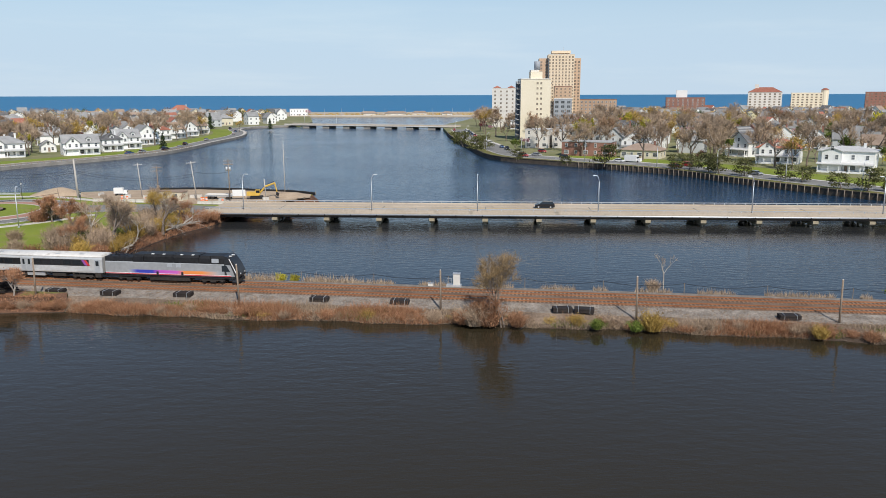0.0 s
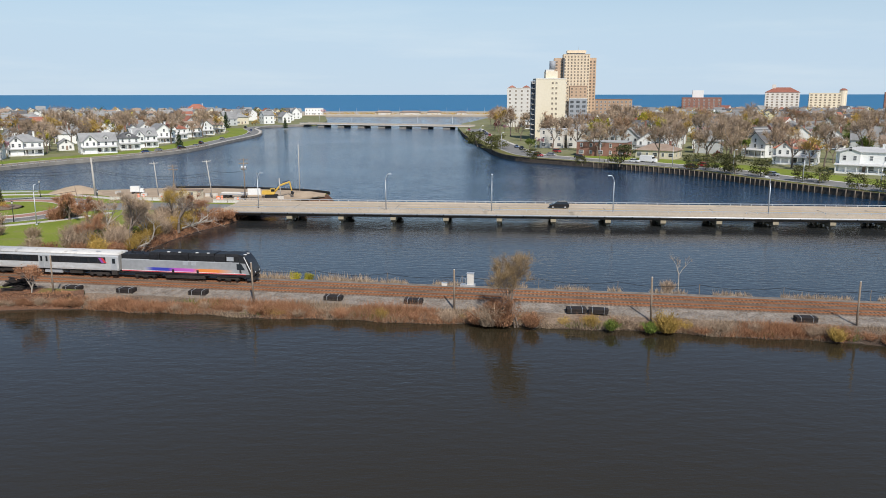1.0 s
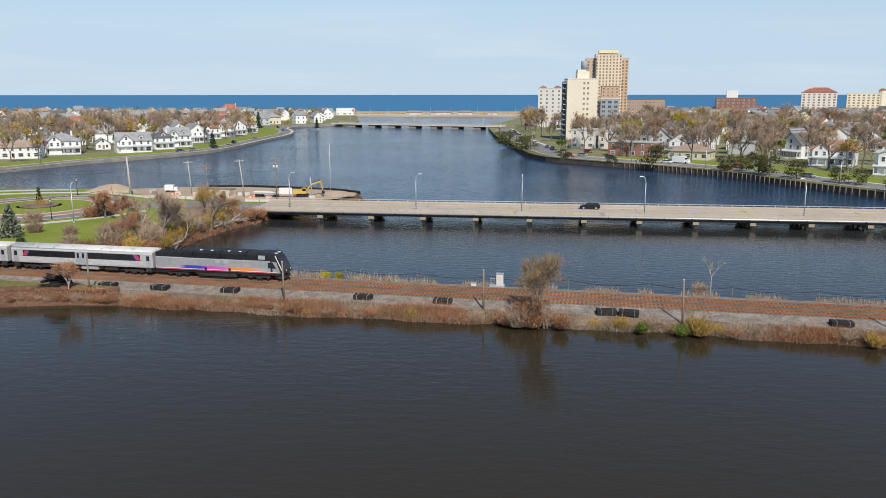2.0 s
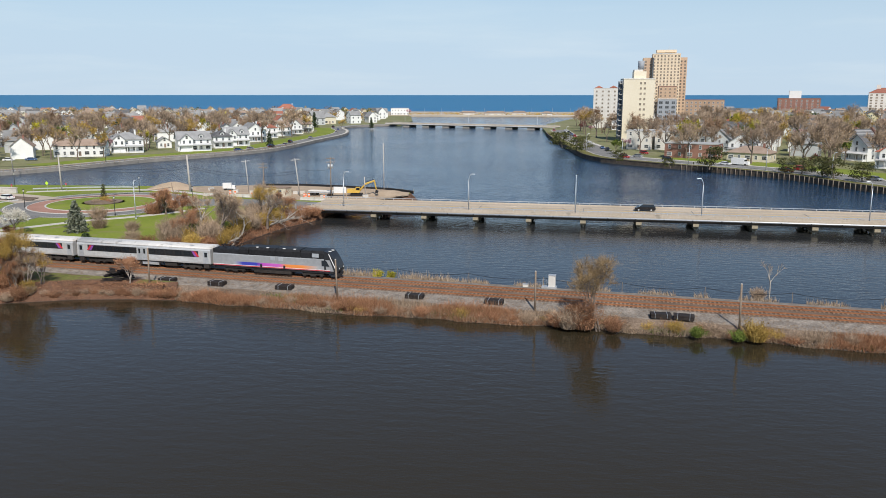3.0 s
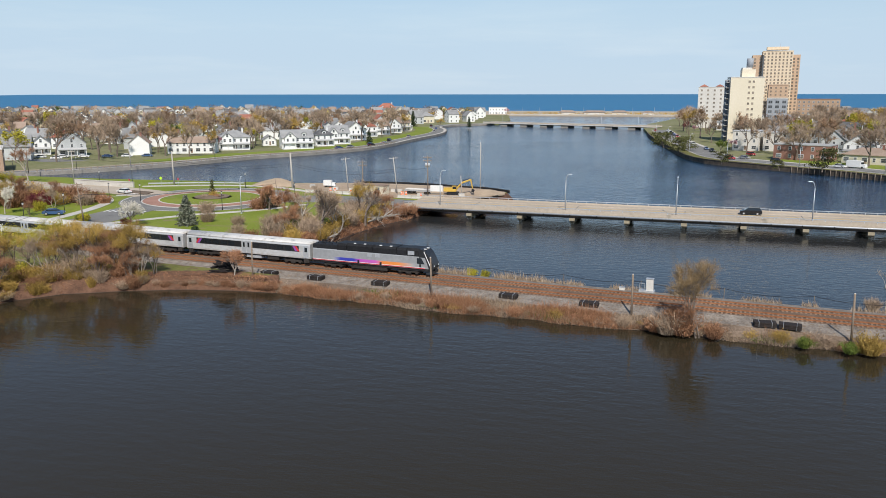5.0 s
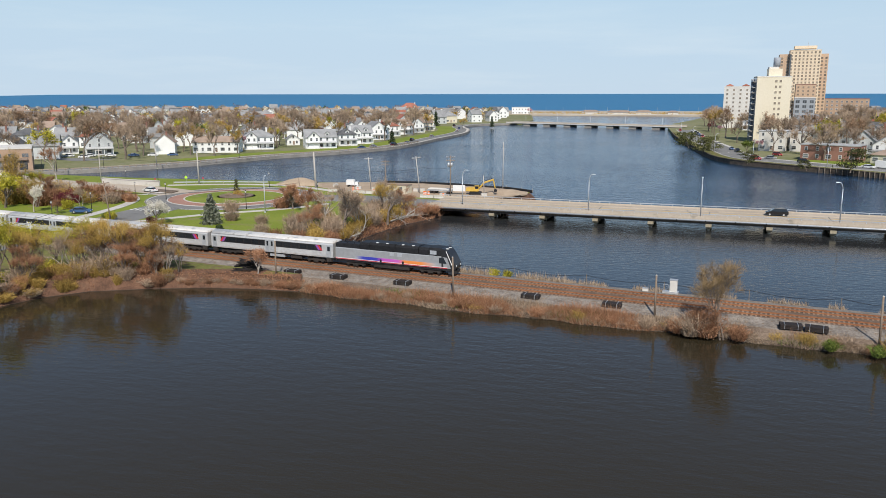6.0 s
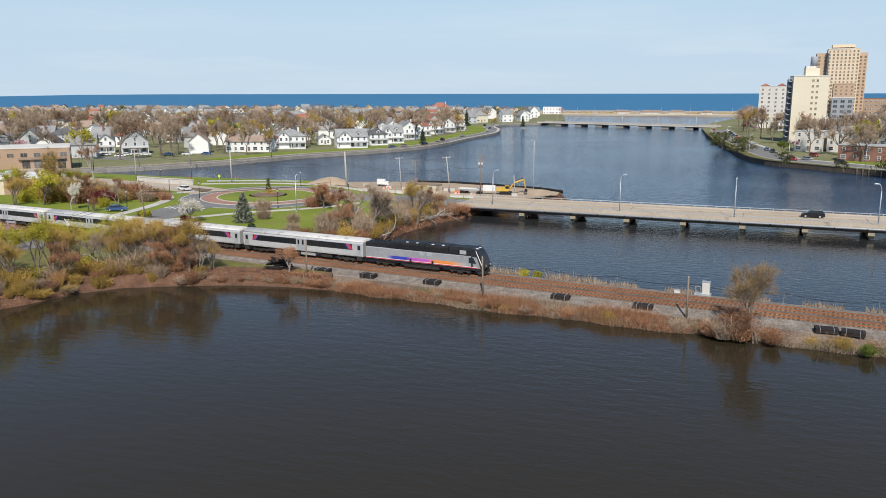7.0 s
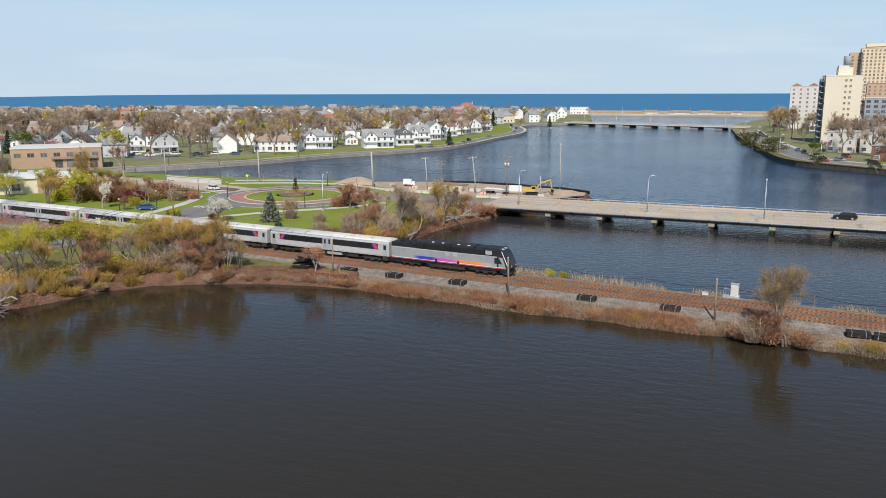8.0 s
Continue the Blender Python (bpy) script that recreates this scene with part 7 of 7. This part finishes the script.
for _ in range(5200):
    s, v = rnd.uniform(-58, 72), rnd.uniform(-5.0, -2.2)
    if noise.noise(Vector((s * 0.35, v * 0.8, 7.0))) > 0.05 + 0.22 * (v + 5.0) / 2.8:
        p = at_rail(s, v).translation
        shoulder.append((p.x, p.y, 1.33 + max(0.0, v + 4.6) * 0.12, rnd.uniform(0.5, 1.2)))
blades("dry_weeds", "sparse dry weeds on the ballast shoulder", L_REED, shoulder, 0.3, 0.02, 0.7)
far_reeds = []
for _ in range(9000):
    s = rnd.uniform(-66, 110)
    if noise.noise(Vector((s * 0.22, 4.0, 1.0))) > -0.05 - 0.3 * (s < -30):
        p = at_rail(s, rnd.uniform(7.6, 9.3)).translation
        far_reeds.append((p.x, p.y, 1.1, 1.0 + 0.5 * (s < -15)))
blades("dry_reeds", "pale dry reeds behind the tracks", L_REED, far_reeds, 0.95, 0.03, 0.25)


def bush_mesh(seed, mat, w, h, n_twig, n_leaf, size=0.1):
    rng = random.Random(seed)
    g = Geo()
    for _ in range(n_twig):
        a, r = rng.uniform(0, 6.28), w / 2 * math.sqrt(rng.random()) * 0.7
        p = Vector((math.cos(a) * r, math.sin(a) * r, -0.1))
        d = Vector((math.cos(a) * 0.5 * r / w * 2 + rng.gauss(0, 0.3), math.sin(a) * 0.5 * r / w * 2 + rng.gauss(0, 0.3), 1)).normalized()
        k = h * rng.uniform(0.4, 1.0)
        twig(g, p, d, k, 0.04)
        for _ in range(3):
            q = p + d * k * rng.uniform(0.3, 0.9)
            twig(g, q, (d + Vector((rng.gauss(0, 0.8), rng.gauss(0, 0.8), rng.gauss(0, 0.5)))).normalized(), k * 0.4, 0.025)
    hubs = [Vector((rng.gauss(0, w * 0.24), rng.gauss(0, w * 0.24), h * rng.uniform(0.2, 0.8))) for _ in range(9)]
    for _ in range(n_leaf):
        q = rng.choice(hubs) + Vector((rng.gauss(0, w * 0.13), rng.gauss(0, w * 0.13), rng.gauss(0, h * 0.13)))
        leaf(g, Vector((q.x, q.y, max(q.z, 0.05))), size * rng.uniform(0.6, 1.4), rng)
    return mesh_of("bush", g, mat)


BUSH = {"brown": [bush_mesh(41, L_BRUSH, 3.0, 2.4, 240, 380), bush_mesh(42, L_BRUSH, 3.4, 2.8, 270, 280)], "bare": [bush_mesh(43, L_BARE, 3.0, 3.0, 300, 150)], "olive": [bush_mesh(44, L_BUD, 3.0, 2.6, 230, 620)],
        "green": [bush_mesh(45, L_GREEN, 2.4, 1.7, 140, 1000)], "lime": [bush_mesh(46, L_SPRING, 2.2, 2.0, 100, 1100)], "wine": [bush_mesh(47, L_WINE, 2.2, 2.4, 100, 900)]}
WORDS = {"brown": "tangled reddish-brown leafless bush", "bare": "bare twiggy grey-brown bush", "olive": "bush with olive spring buds", "green": "small fresh green bush", "lime": "bright yellow-green leafy bush", "wine": "dark wine-red leafy bush"}


def bush(kind, x, y, z, k=1.0, kz=None):
    o = new("bush", rnd.choice(BUSH[kind]))
    tagged(o, WORDS[kind], "bush", "bushes")
    o.matrix_basis = pose(x, y, z, 0, 0, rnd.uniform(0, 360))
    o.scale = (k, k, kz or k)
    return o


for x, y, k, kind in ((4.0, 97.6, 1.0, "bare"), (5.8, 97.8, 1.05, "brown"), (2.6, 98.2, 0.8, "brown"), (9.5, 96.8, 0.7, "brown"), (19.5, 95.6, 0.7, "green"), (24.2, 94.6, 0.7, "green"), (26.4, 95.0, 0.9, "olive"), (-25.5, 119.2, 0.7, "lime"), (-23.3, 119.3, 0.6, "lime"), (31.3, 113.6, 0.6, "bare"), (46, 91.5, 0.6, "olive"), (65.5, 108.5, 1.1, "green"), (-26, 102.2, 0.7, "brown")):
    bush(kind, x, y, 0.5 if y < 110 else 0.9, k)
# low scrub along the causeway's edge
for k in range(64):
    s = -55 + 2.0 * k + rnd.uniform(-0.9, 0.9)
    p = at_rail(s, bank_edge(s) + rnd.uniform(0.5, 1.7)).translation
    bush(rnd.choice(("brown", "brown", "bare", "brown", "olive")), p.x, p.y, 0.3, rnd.uniform(0.35, 0.72), rnd.uniform(0.28, 0.55))
# thickets on the point, between lawn and railway, and round the abutment
rnd = random.Random(29)
thicket = [(-62, 138, "brown", 1.0), (-64, 135, "olive", 1.0), (-66.5, 133.5, "brown", 0.9), (-61, 142, "olive", 0.9), (-63.5, 141, "bare", 1.3), (-61, 147, "olive", 1.1), (-63, 150, "green", 0.9), (-62, 154, "olive", 1.2), (-65, 146, "bare", 1.4), (-69, 137, "bare", 1.3), (-72, 134, "brown", 1.0), (-75, 132, "bare", 0.9), (-68, 142, "olive", 1.1), (-61, 158, "bare", 1.2), (-60, 163, "olive", 1.2), (-58.5, 168, "olive", 1.0), (-57, 172, "brown", 1.1), (-55, 176, "brown", 1.1), (-53, 178.5, "brown", 0.9), (-63, 166, "bare", 1.4), (-62, 172, "olive", 1.3), (-60, 177, "olive", 1.2), (-66, 160, "bare", 1.3), (-68, 152, "olive", 0.9), (-72, 146, "bare", 1.2), (-76, 150, "bare", 1.0), (-73, 158, "bare", 1.3), (-70, 166, "bare", 1.1), (-66, 172, "bare", 1.2), (-78, 140, "bare", 0.8), (-71, 151, "green", 1.0), (-65, 155, "green", 0.9)]
for x, y, kind, k in thicket:
    bush(kind, x, y, PZ - 0.6 if x > -62.5 else PZ - 0.1, k)
for x, y in ((-82, 173), (-80.5, 172), (-79, 171.5)):
    bush("lime", x, y, PZ, 0.6)
# underbrush below the near shore trees
for i in range(130):
    t = i / 129
    a = smooth_line(SHORE_S[2:11], 6)
    p = a[min(int(t * (len(a) - 1)), len(a) - 1)]
    d = 0.5 + 7.0 * rnd.random() ** 1.5
    if p[0] > -72.5:
        bush(rnd.choice(("brown", "bare")), p[0] - 0.5, p[1] + rnd.uniform(0.5, 1.8), 0.4, rnd.uniform(0.35, 0.6), rnd.uniform(0.25, 0.45))
        continue
    bush(rnd.choice(("brown", "olive", "olive", "bare", "lime" if d > 5.5 else "bare", "green" if d > 4 else "olive")), p[0] - d * 0.75, p[1] + d * 0.65, min(d / 2.2, 1.0) * (PZ - 0.1) - 0.08, rnd.uniform(0.45, 0.85) if d < 3.2 else rnd.uniform(0.7, 1.2), rnd.uniform(0.4, 0.8) if d < 3.2 else rnd.uniform(0.75, 1.3))
for x, y, kind, k in ((-147, 163, "wine", 1.4), (-149, 168, "olive", 1.5), (-152, 165, "brown", 1.6), (-143, 168, "olive", 1.2), (-139, 171, "brown", 1.3), (-136, 168, "bare", 1.2), (-155, 172, "olive", 1.6), (-146, 175, "brown", 1.3), (-133.5, 172, "brown", 1.2), (-160, 160, "olive", 1.5), (-166, 158, "lime", 1.5), (-140, 157, "lime", 1.2), (-118.5, 145.5, "lime", 1.0), (-121, 147, "green", 0.8), (-99, 163.5, "bare", 1.1), (-83.5, 150, "bare", 0.8), (-102, 134, "brown", 0.9), (-106, 143, "wine", 0.8), (-112, 188.5, "olive", 0.7), (-113, 186, "bare", 0.5), (-110, 187, "brown", 0.5), (-117, 120.5, "green", 0.9), (-113, 121, "green", 0.8), (-92, 152, "bare", 0.9), (-88, 176, "bare", 1.1), (-90, 172, "brown", 1.2)):
    bush(kind, x, y, PZ - 0.05, k)

# ---- single trees on the point and the causeway ----
def place(name, label, meshes, x, y, z, k=1.0, rz=0.0):
    t = tree(name, label, meshes, pose(x, y, z, 0, 0, rz))
    t.scale = (k, k, k)
    return t


place("willow", "slender willow with golden-brown buds by the water", broad_tree(51, 10, L_WILLOW, BARK, 5, 0.045, 15, 1.1, 0.008, depth=4, spread=0.46, first=0.36, r=0.13, scatter=0.4, stems=2, kids=(3, 4), droop=0.12), 7.8, 97.0, 0.3)
place("bare_tree", "dark scrubby leafless tree by the water", broad_tree(52, 4.2, L_BRUSH, BARK, 4, 0.06, 12, 0.7, 0.012, depth=3, spread=0.7, first=0.25, stems=3), 4.6, 98.2, 0.4)
place("dead_snag", "broken dead trunk hung with vines", broad_tree(53, 5.6, L_BARE, PALEBARK, 6, 0.06, 7, 0.6, 0.014, depth=2, spread=0.5, first=0.6, r=0.12, scatter=0.3), 32.8, 113.4, 0.8)
place("bare_tree", "large bare tree with a thick trunk at the lawn's edge", broad_tree(54, 10.5, L_BARE, BARK, 6, 0.1, 16, 1.2, 0.025, depth=4, spread=0.62, first=0.3, r=0.34, kids=(2, 4)), -61.5, 143.5, PZ - 0.4)
place("bare_tree", "bare tree with fine reddish twigs", broad_tree(55, 8, L_BRUSH, PALEBARK, 8, 0.1, 16, 1.0, 0.022, depth=4, spread=0.6, first=0.3, r=0.16, kids=(2, 4)), -75, 156, PZ)
place("bare_tree", "pale-limbed bare tree leaning over the lawn", broad_tree(56, 8.5, L_BARE, PALEBARK, 5, 0.1, 13, 1.1, 0.022, depth=3, spread=0.7, first=0.3, r=0.15), -68, 148, PZ)
place("bare_tree", "bare tree beside the bridge approach", broad_tree(57, 7.5, L_BARE, PALEBARK, 6, 0.1, 14, 1.0, 0.022, depth=3, spread=0.65, first=0.3), -66, 178, PZ)
place("bare_tree", "multi-stemmed bare tree by the roadside", broad_tree(58, 6.5, L_BRUSH, BARK, 11, 0.1, 14, 0.9, 0.022, depth=3, spread=0.7, first=0.28, stems=3), -87, 171, PZ)
place("bare_tree", "small bare tree by the tie heap", broad_tree(59, 5, L_BRUSH, PALEBARK, 8, 0.1, 14, 0.8, 0.022, depth=3, spread=0.6, first=0.3, r=0.09), -60.8, 107.2, 1.0)


def fallen_tree(x, y, z, rz, seed, label, up=0.25):
    """Pale dead limbs that reach out low over the water."""
    rng = random.Random(seed)
    g = Geo()

    def limb(p, d, l, r, k):
        for _ in range(5):
            q = p + d * (l / 5)
            g.tube(p, q, r, r * 0.86, 6 if k == 0 else 4, False)
            p, r = q, r * 0.86
            d = (d + Vector((rng.gauss(0, 0.16), rng.gauss(0, 0.16), rng.gauss(0.0, 0.14)))).normalized()
            if k < 3 and rng.random() < 0.75:
                limb(p, (d + Vector((rng.gauss(0, 0.7), rng.gauss(0, 0.7), rng.gauss(0.1, 0.4)))).normalized(), l * 0.5, r * 0.6, k + 1)
    for a in (-0.5, 0.0, 0.5, 1.0):
        limb(Vector((0, 0, 0.3)), Vector((1, a, up)).normalized(), rng.uniform(5.5, 7.5), 0.2, 0)
    t = thing("dead_tree", label, "dead tree", pose(x, y, z, 0, 0, rz))
    part("limb", g, PALEBARK, t, "", True)
    return t


fallen_tree(-57.0, 158.8, 2.0, -5, 61, "dead tree with pale limbs reaching over the water", 0.35)
place("bare_tree", "gnarled dark trunk of a dead shore tree", broad_tree(62, 7.5, L_BARE, BARK, 2, 0.08, 7, 0.9, 0.018, depth=3, spread=0.8, first=0.34, r=0.28), -58.8, 161.5, 1.2)
fallen_tree(-63.5, 142, 0.2, 20, 63, "fallen pale branch lying in the shallows", 0.02)
fallen_tree(-96, 77, 0.8, -35, 64, "tangle of dead pale branches at the shore", 0.25)
fallen_tree(-98, 74, 0.8, -60, 65, "bleached dead branches hanging over the water", 0.15)

SPRUCE = conifer_meshes(71, 6.8, 5.4, L_SPRUCE, 0.3, 20, 15, 0.24)
place("blue_spruce", "blue-grey spruce standing on the lawn", SPRUCE, -94, 147, PZ)
place("yew", "dark rounded evergreen beside the railway", conifer_meshes(72, 4.4, 4.8, L_EVER, -0.35, 12, 14, 0.2), -78, 124.5, PZ - 0.1)
place("small_conifer", "small brown-green cypress on the island", conifer_meshes(73, 4.4, 2.0, L_PINE, 0.1, 12, 9, 0.16), -113, 190, PZ + 0.5)
BLOSSOM = broad_tree(74, 5.0, L_WHITE, BARK, 70, 0.11, 8, 0.9, 0.014, depth=3, spread=0.85, first=0.26, scatter=0.5, kids=(3, 4))
place("blossoming_tree", "wide low tree in creamy white blossom", BLOSSOM, -105.5, 143.5, PZ, 1.0)
place("blossoming_tree", "tree in pale pinkish-white blossom", broad_tree(75, 6.6, L_WHITE, PALEBARK, 40, 0.1, 8, 0.8, 0.014, depth=3, spread=0.6, first=0.28, scatter=0.5), -144.5, 151, PZ)
place("leafing_tree", "large tree in bright yellow-green leaf", broad_tree(76, 9.5, L_SPRING, BARK, 26, 0.14, 4, 0.9, 0.015, depth=4, spread=0.65, first=0.25, scatter=0.55, stems=2, kids=(2, 4)), -156, 155, PZ)
place("bare_tree", "tall bare grey-green tree", broad_tree(77, 15, L_BUD, PALEBARK, 5, 0.1, 12, 1.3, 0.018, depth=4, spread=0.42, first=0.3, r=0.26, stems=2, kids=(2, 4)), -164, 163, PZ)
place("bare_tree", "tall bare tree beside the flat-roofed building", broad_tree(78, 13.5, L_BARE, PALEBARK, 4, 0.1, 12, 1.3, 0.018, depth=4, spread=0.45, first=0.3, r=0.24, stems=3, kids=(2, 4)), -186, 160, PZ)
place("bare_tree", "tall bare reddish tree by the road", broad_tree(79, 12, L_BRUSH, PALEBARK, 3, 0.1, 12, 1.3, 0.018, depth=4, spread=0.45, first=0.3, r=0.22, kids=(2, 4)), -186, 205, PZ)
place("blossoming_tree", "tree in dusky pink blossom", broad_tree(80, 6, L_PINK, PALEBARK, 30, 0.1, 8, 0.9, 0.014, depth=3, spread=0.65, first=0.28), -117, 106, PZ)
place("blossoming_tree", "spreading tree in dusky pink blossom", broad_tree(81, 6.4, L_PINK, PALEBARK, 30, 0.1, 8, 0.9, 0.014, depth=3, spread=0.7, first=0.28), -126, 109, PZ)
SHORE_TREES = [("leafing_tree", "shore tree with yellow-green new leaves", broad_tree(82, 9, L_SPRING, BARK, 34, 0.09, 9, 1.3, 0.012, depth=4, spread=0.55, first=0.28, r=0.17, kids=(2, 4), scatter=0.9, stems=2)),
               ("budding_tree", "shore tree with olive-brown buds", broad_tree(83, 8.5, L_BUD, BARK, 8, 0.075, 13, 1.3, 0.009, depth=4, spread=0.45, first=0.24, r=0.12, kids=(2, 3), scatter=0.6, stems=4)),
               ("bare_tree", "bare brown shore tree with fine twigs", broad_tree(84, 7.5, L_BRUSH, BARK, 4, 0.06, 15, 1.3, 0.009, depth=4, spread=0.5, first=0.22, r=0.11, kids=(2, 3), scatter=0.5, stems=4)),
               ("bare_tree", "pale-stemmed bare shore tree", broad_tree(85, 7, L_BARE, PALEBARK, 2, 0.06, 14, 1.3, 0.009, depth=4, spread=0.55, first=0.26, r=0.13, kids=(2, 3), scatter=0.5, stems=3))]
for x, y, k, s in ((-97, 83, 0, 1.0), (-95.5, 91, 0, 1.1), (-100, 91, 0, 1.0), (-101, 84, 3, 0.95), (-93, 96.5, 1, 0.95), (-90, 100, 3, 1.05), (-88, 103, 2, 1.0), (-85.5, 101.5, 1, 1.05), (-82.5, 102.8, 1, 1.05), (-80, 104.5, 2, 1.0), (-77.5, 103.6, 1, 0.95), (-75.6, 104.6, 3, 0.9), (-73.6, 105.2, 1, 0.6), (-84, 108, 1, 0.9), (-92, 106, 0, 0.9), (-98, 100, 0, 0.9), (-104, 94, 3, 0.9), (-106, 88, 0, 0.9), (-78, 108.6, 2, 0.65), (-95, 86.5, 1, 0.9), (-91.5, 92.5, 2, 0.85), (-92.5, 100.5, 0, 0.85), (-87.5, 98.8, 1, 0.75), (-83.8, 105.2, 3, 0.95), (-80.8, 101.6, 2, 0.7), (-78.8, 105.6, 1, 1.05), (-76.4, 102.9, 2, 0.6), (-96.5, 95.5, 1, 1.0), (-103, 80, 3, 1.1)):
    nm, lb, ms = SHORE_TREES[k]
    t = place(nm, lb, ms, x, y, PZ - 0.2, s, x * 31)
    t["group"] = "shore trees"
for x, y, k, s in ((-60.5, 150, 3, 1.1), (-61.5, 167, 1, 1.0), (-63, 175, 3, 1.0), (-58.6, 171, 2, 0.9), (-67, 141, 2, 0.9), (-70, 139, 3, 0.8), (-64.5, 158, 1, 0.9), (-72, 149, 3, 0.75)):
    nm, lb, ms = SHORE_TREES[k]
    t = place(nm, lb, ms, x, y, PZ - 0.3, s, x * 23)
    t["group"] = "shore trees"
# belt of trees and shrubs between the railway and the road
for x, y, k, s in ((-150, 158, 1, 0.9), (-154, 166, 2, 1.0), (-160, 170, 0, 0.9), (-147, 171, 2, 0.8), (-168, 172, 1, 1.0), (-141, 163, 3, 0.8), (-172, 160, 0, 1.0), (-178, 168, 2, 1.0), (-163, 152, 1, 0.9), (-170, 146, 0, 0.9), (-137, 150, 2, 0.5), (-180, 150, 1, 0.9)):
    nm, lb, ms = SHORE_TREES[k]
    t = place(nm, lb, ms, x, y, PZ - 0.1, s, x * 17)
    t["group"] = "shore trees"
for x, y, kind, k in ((-151, 161, "brown", 1.8), (-157, 163, "olive", 1.8), (-146, 166, "wine", 1.6), (-142, 172, "brown", 1.7), (-163, 166, "brown", 1.9), (-168, 164, "lime", 1.8), (-154, 171, "bare", 1.8), (-138, 173, "brown", 1.5), (-173, 168, "olive", 1.9), (-160, 175, "olive", 1.7), (-149, 178, "brown", 1.4)):
    bush(kind, x, y, PZ - 0.05, k)
# leaf litter and driftwood at the wooded shore
lit = []
LITTER = smooth_line(SHORE_S[2:], 8)
for _ in range(8000):
    a = LITTER
    i = rnd.randrange(len(a) - 1)
    t = rnd.random()
    d = rnd.uniform(0.0, 5.5)
    p = (a[i][0] * (1 - t) + a[i + 1][0] * t, a[i][1] * (1 - t) + a[i + 1][1] * t)
    lit.append((p[0] - d * 0.75, p[1] + d * 0.65, min(d / 2.2, 1.0) * (PZ - 0.15), 1.0))
blades("undergrowth", "dry reddish undergrowth on the wooded shore", L_BRUSH, lit, 0.32, 0.03, 1.1)
tufts = []
for _ in range(6000):
    a = SHORE_N[:7]
    i = rnd.randrange(len(a) - 1)
    t, d = rnd.random(), rnd.uniform(0, 3.5)
    tufts.append((a[i][0] * (1 - t) + a[i + 1][0] * t - d, a[i][1] * (1 - t) + a[i + 1][1] * t, min(d / 2.0, 1.0) * PZ - 0.05, 1.2))
blades("undergrowth", "dry brush on the bank of the point", L_BRUSH, tufts, 0.9, 0.028, 0.8)
rnd2 = random.Random(31)
ds = Geo()
for _ in range(160):
    s = rnd2.uniform(-70, 70)
    p = at_rail(s, bank_edge(s) + rnd2.uniform(-0.1, 0.35), 0.12).translation
    d = Vector((rnd2.gauss(0, 1), rnd2.gauss(0, 0.6), rnd2.gauss(0.1, 0.2))).normalized()
    ds.tube(p, p + d * rnd2.uniform(0.2, 1.0), 0.035, 0.02, 4)
tagged(part("driftwood", ds, PALEWOOD), "pale driftwood and litter at the water's edge", "driftwood", "", "stuff")
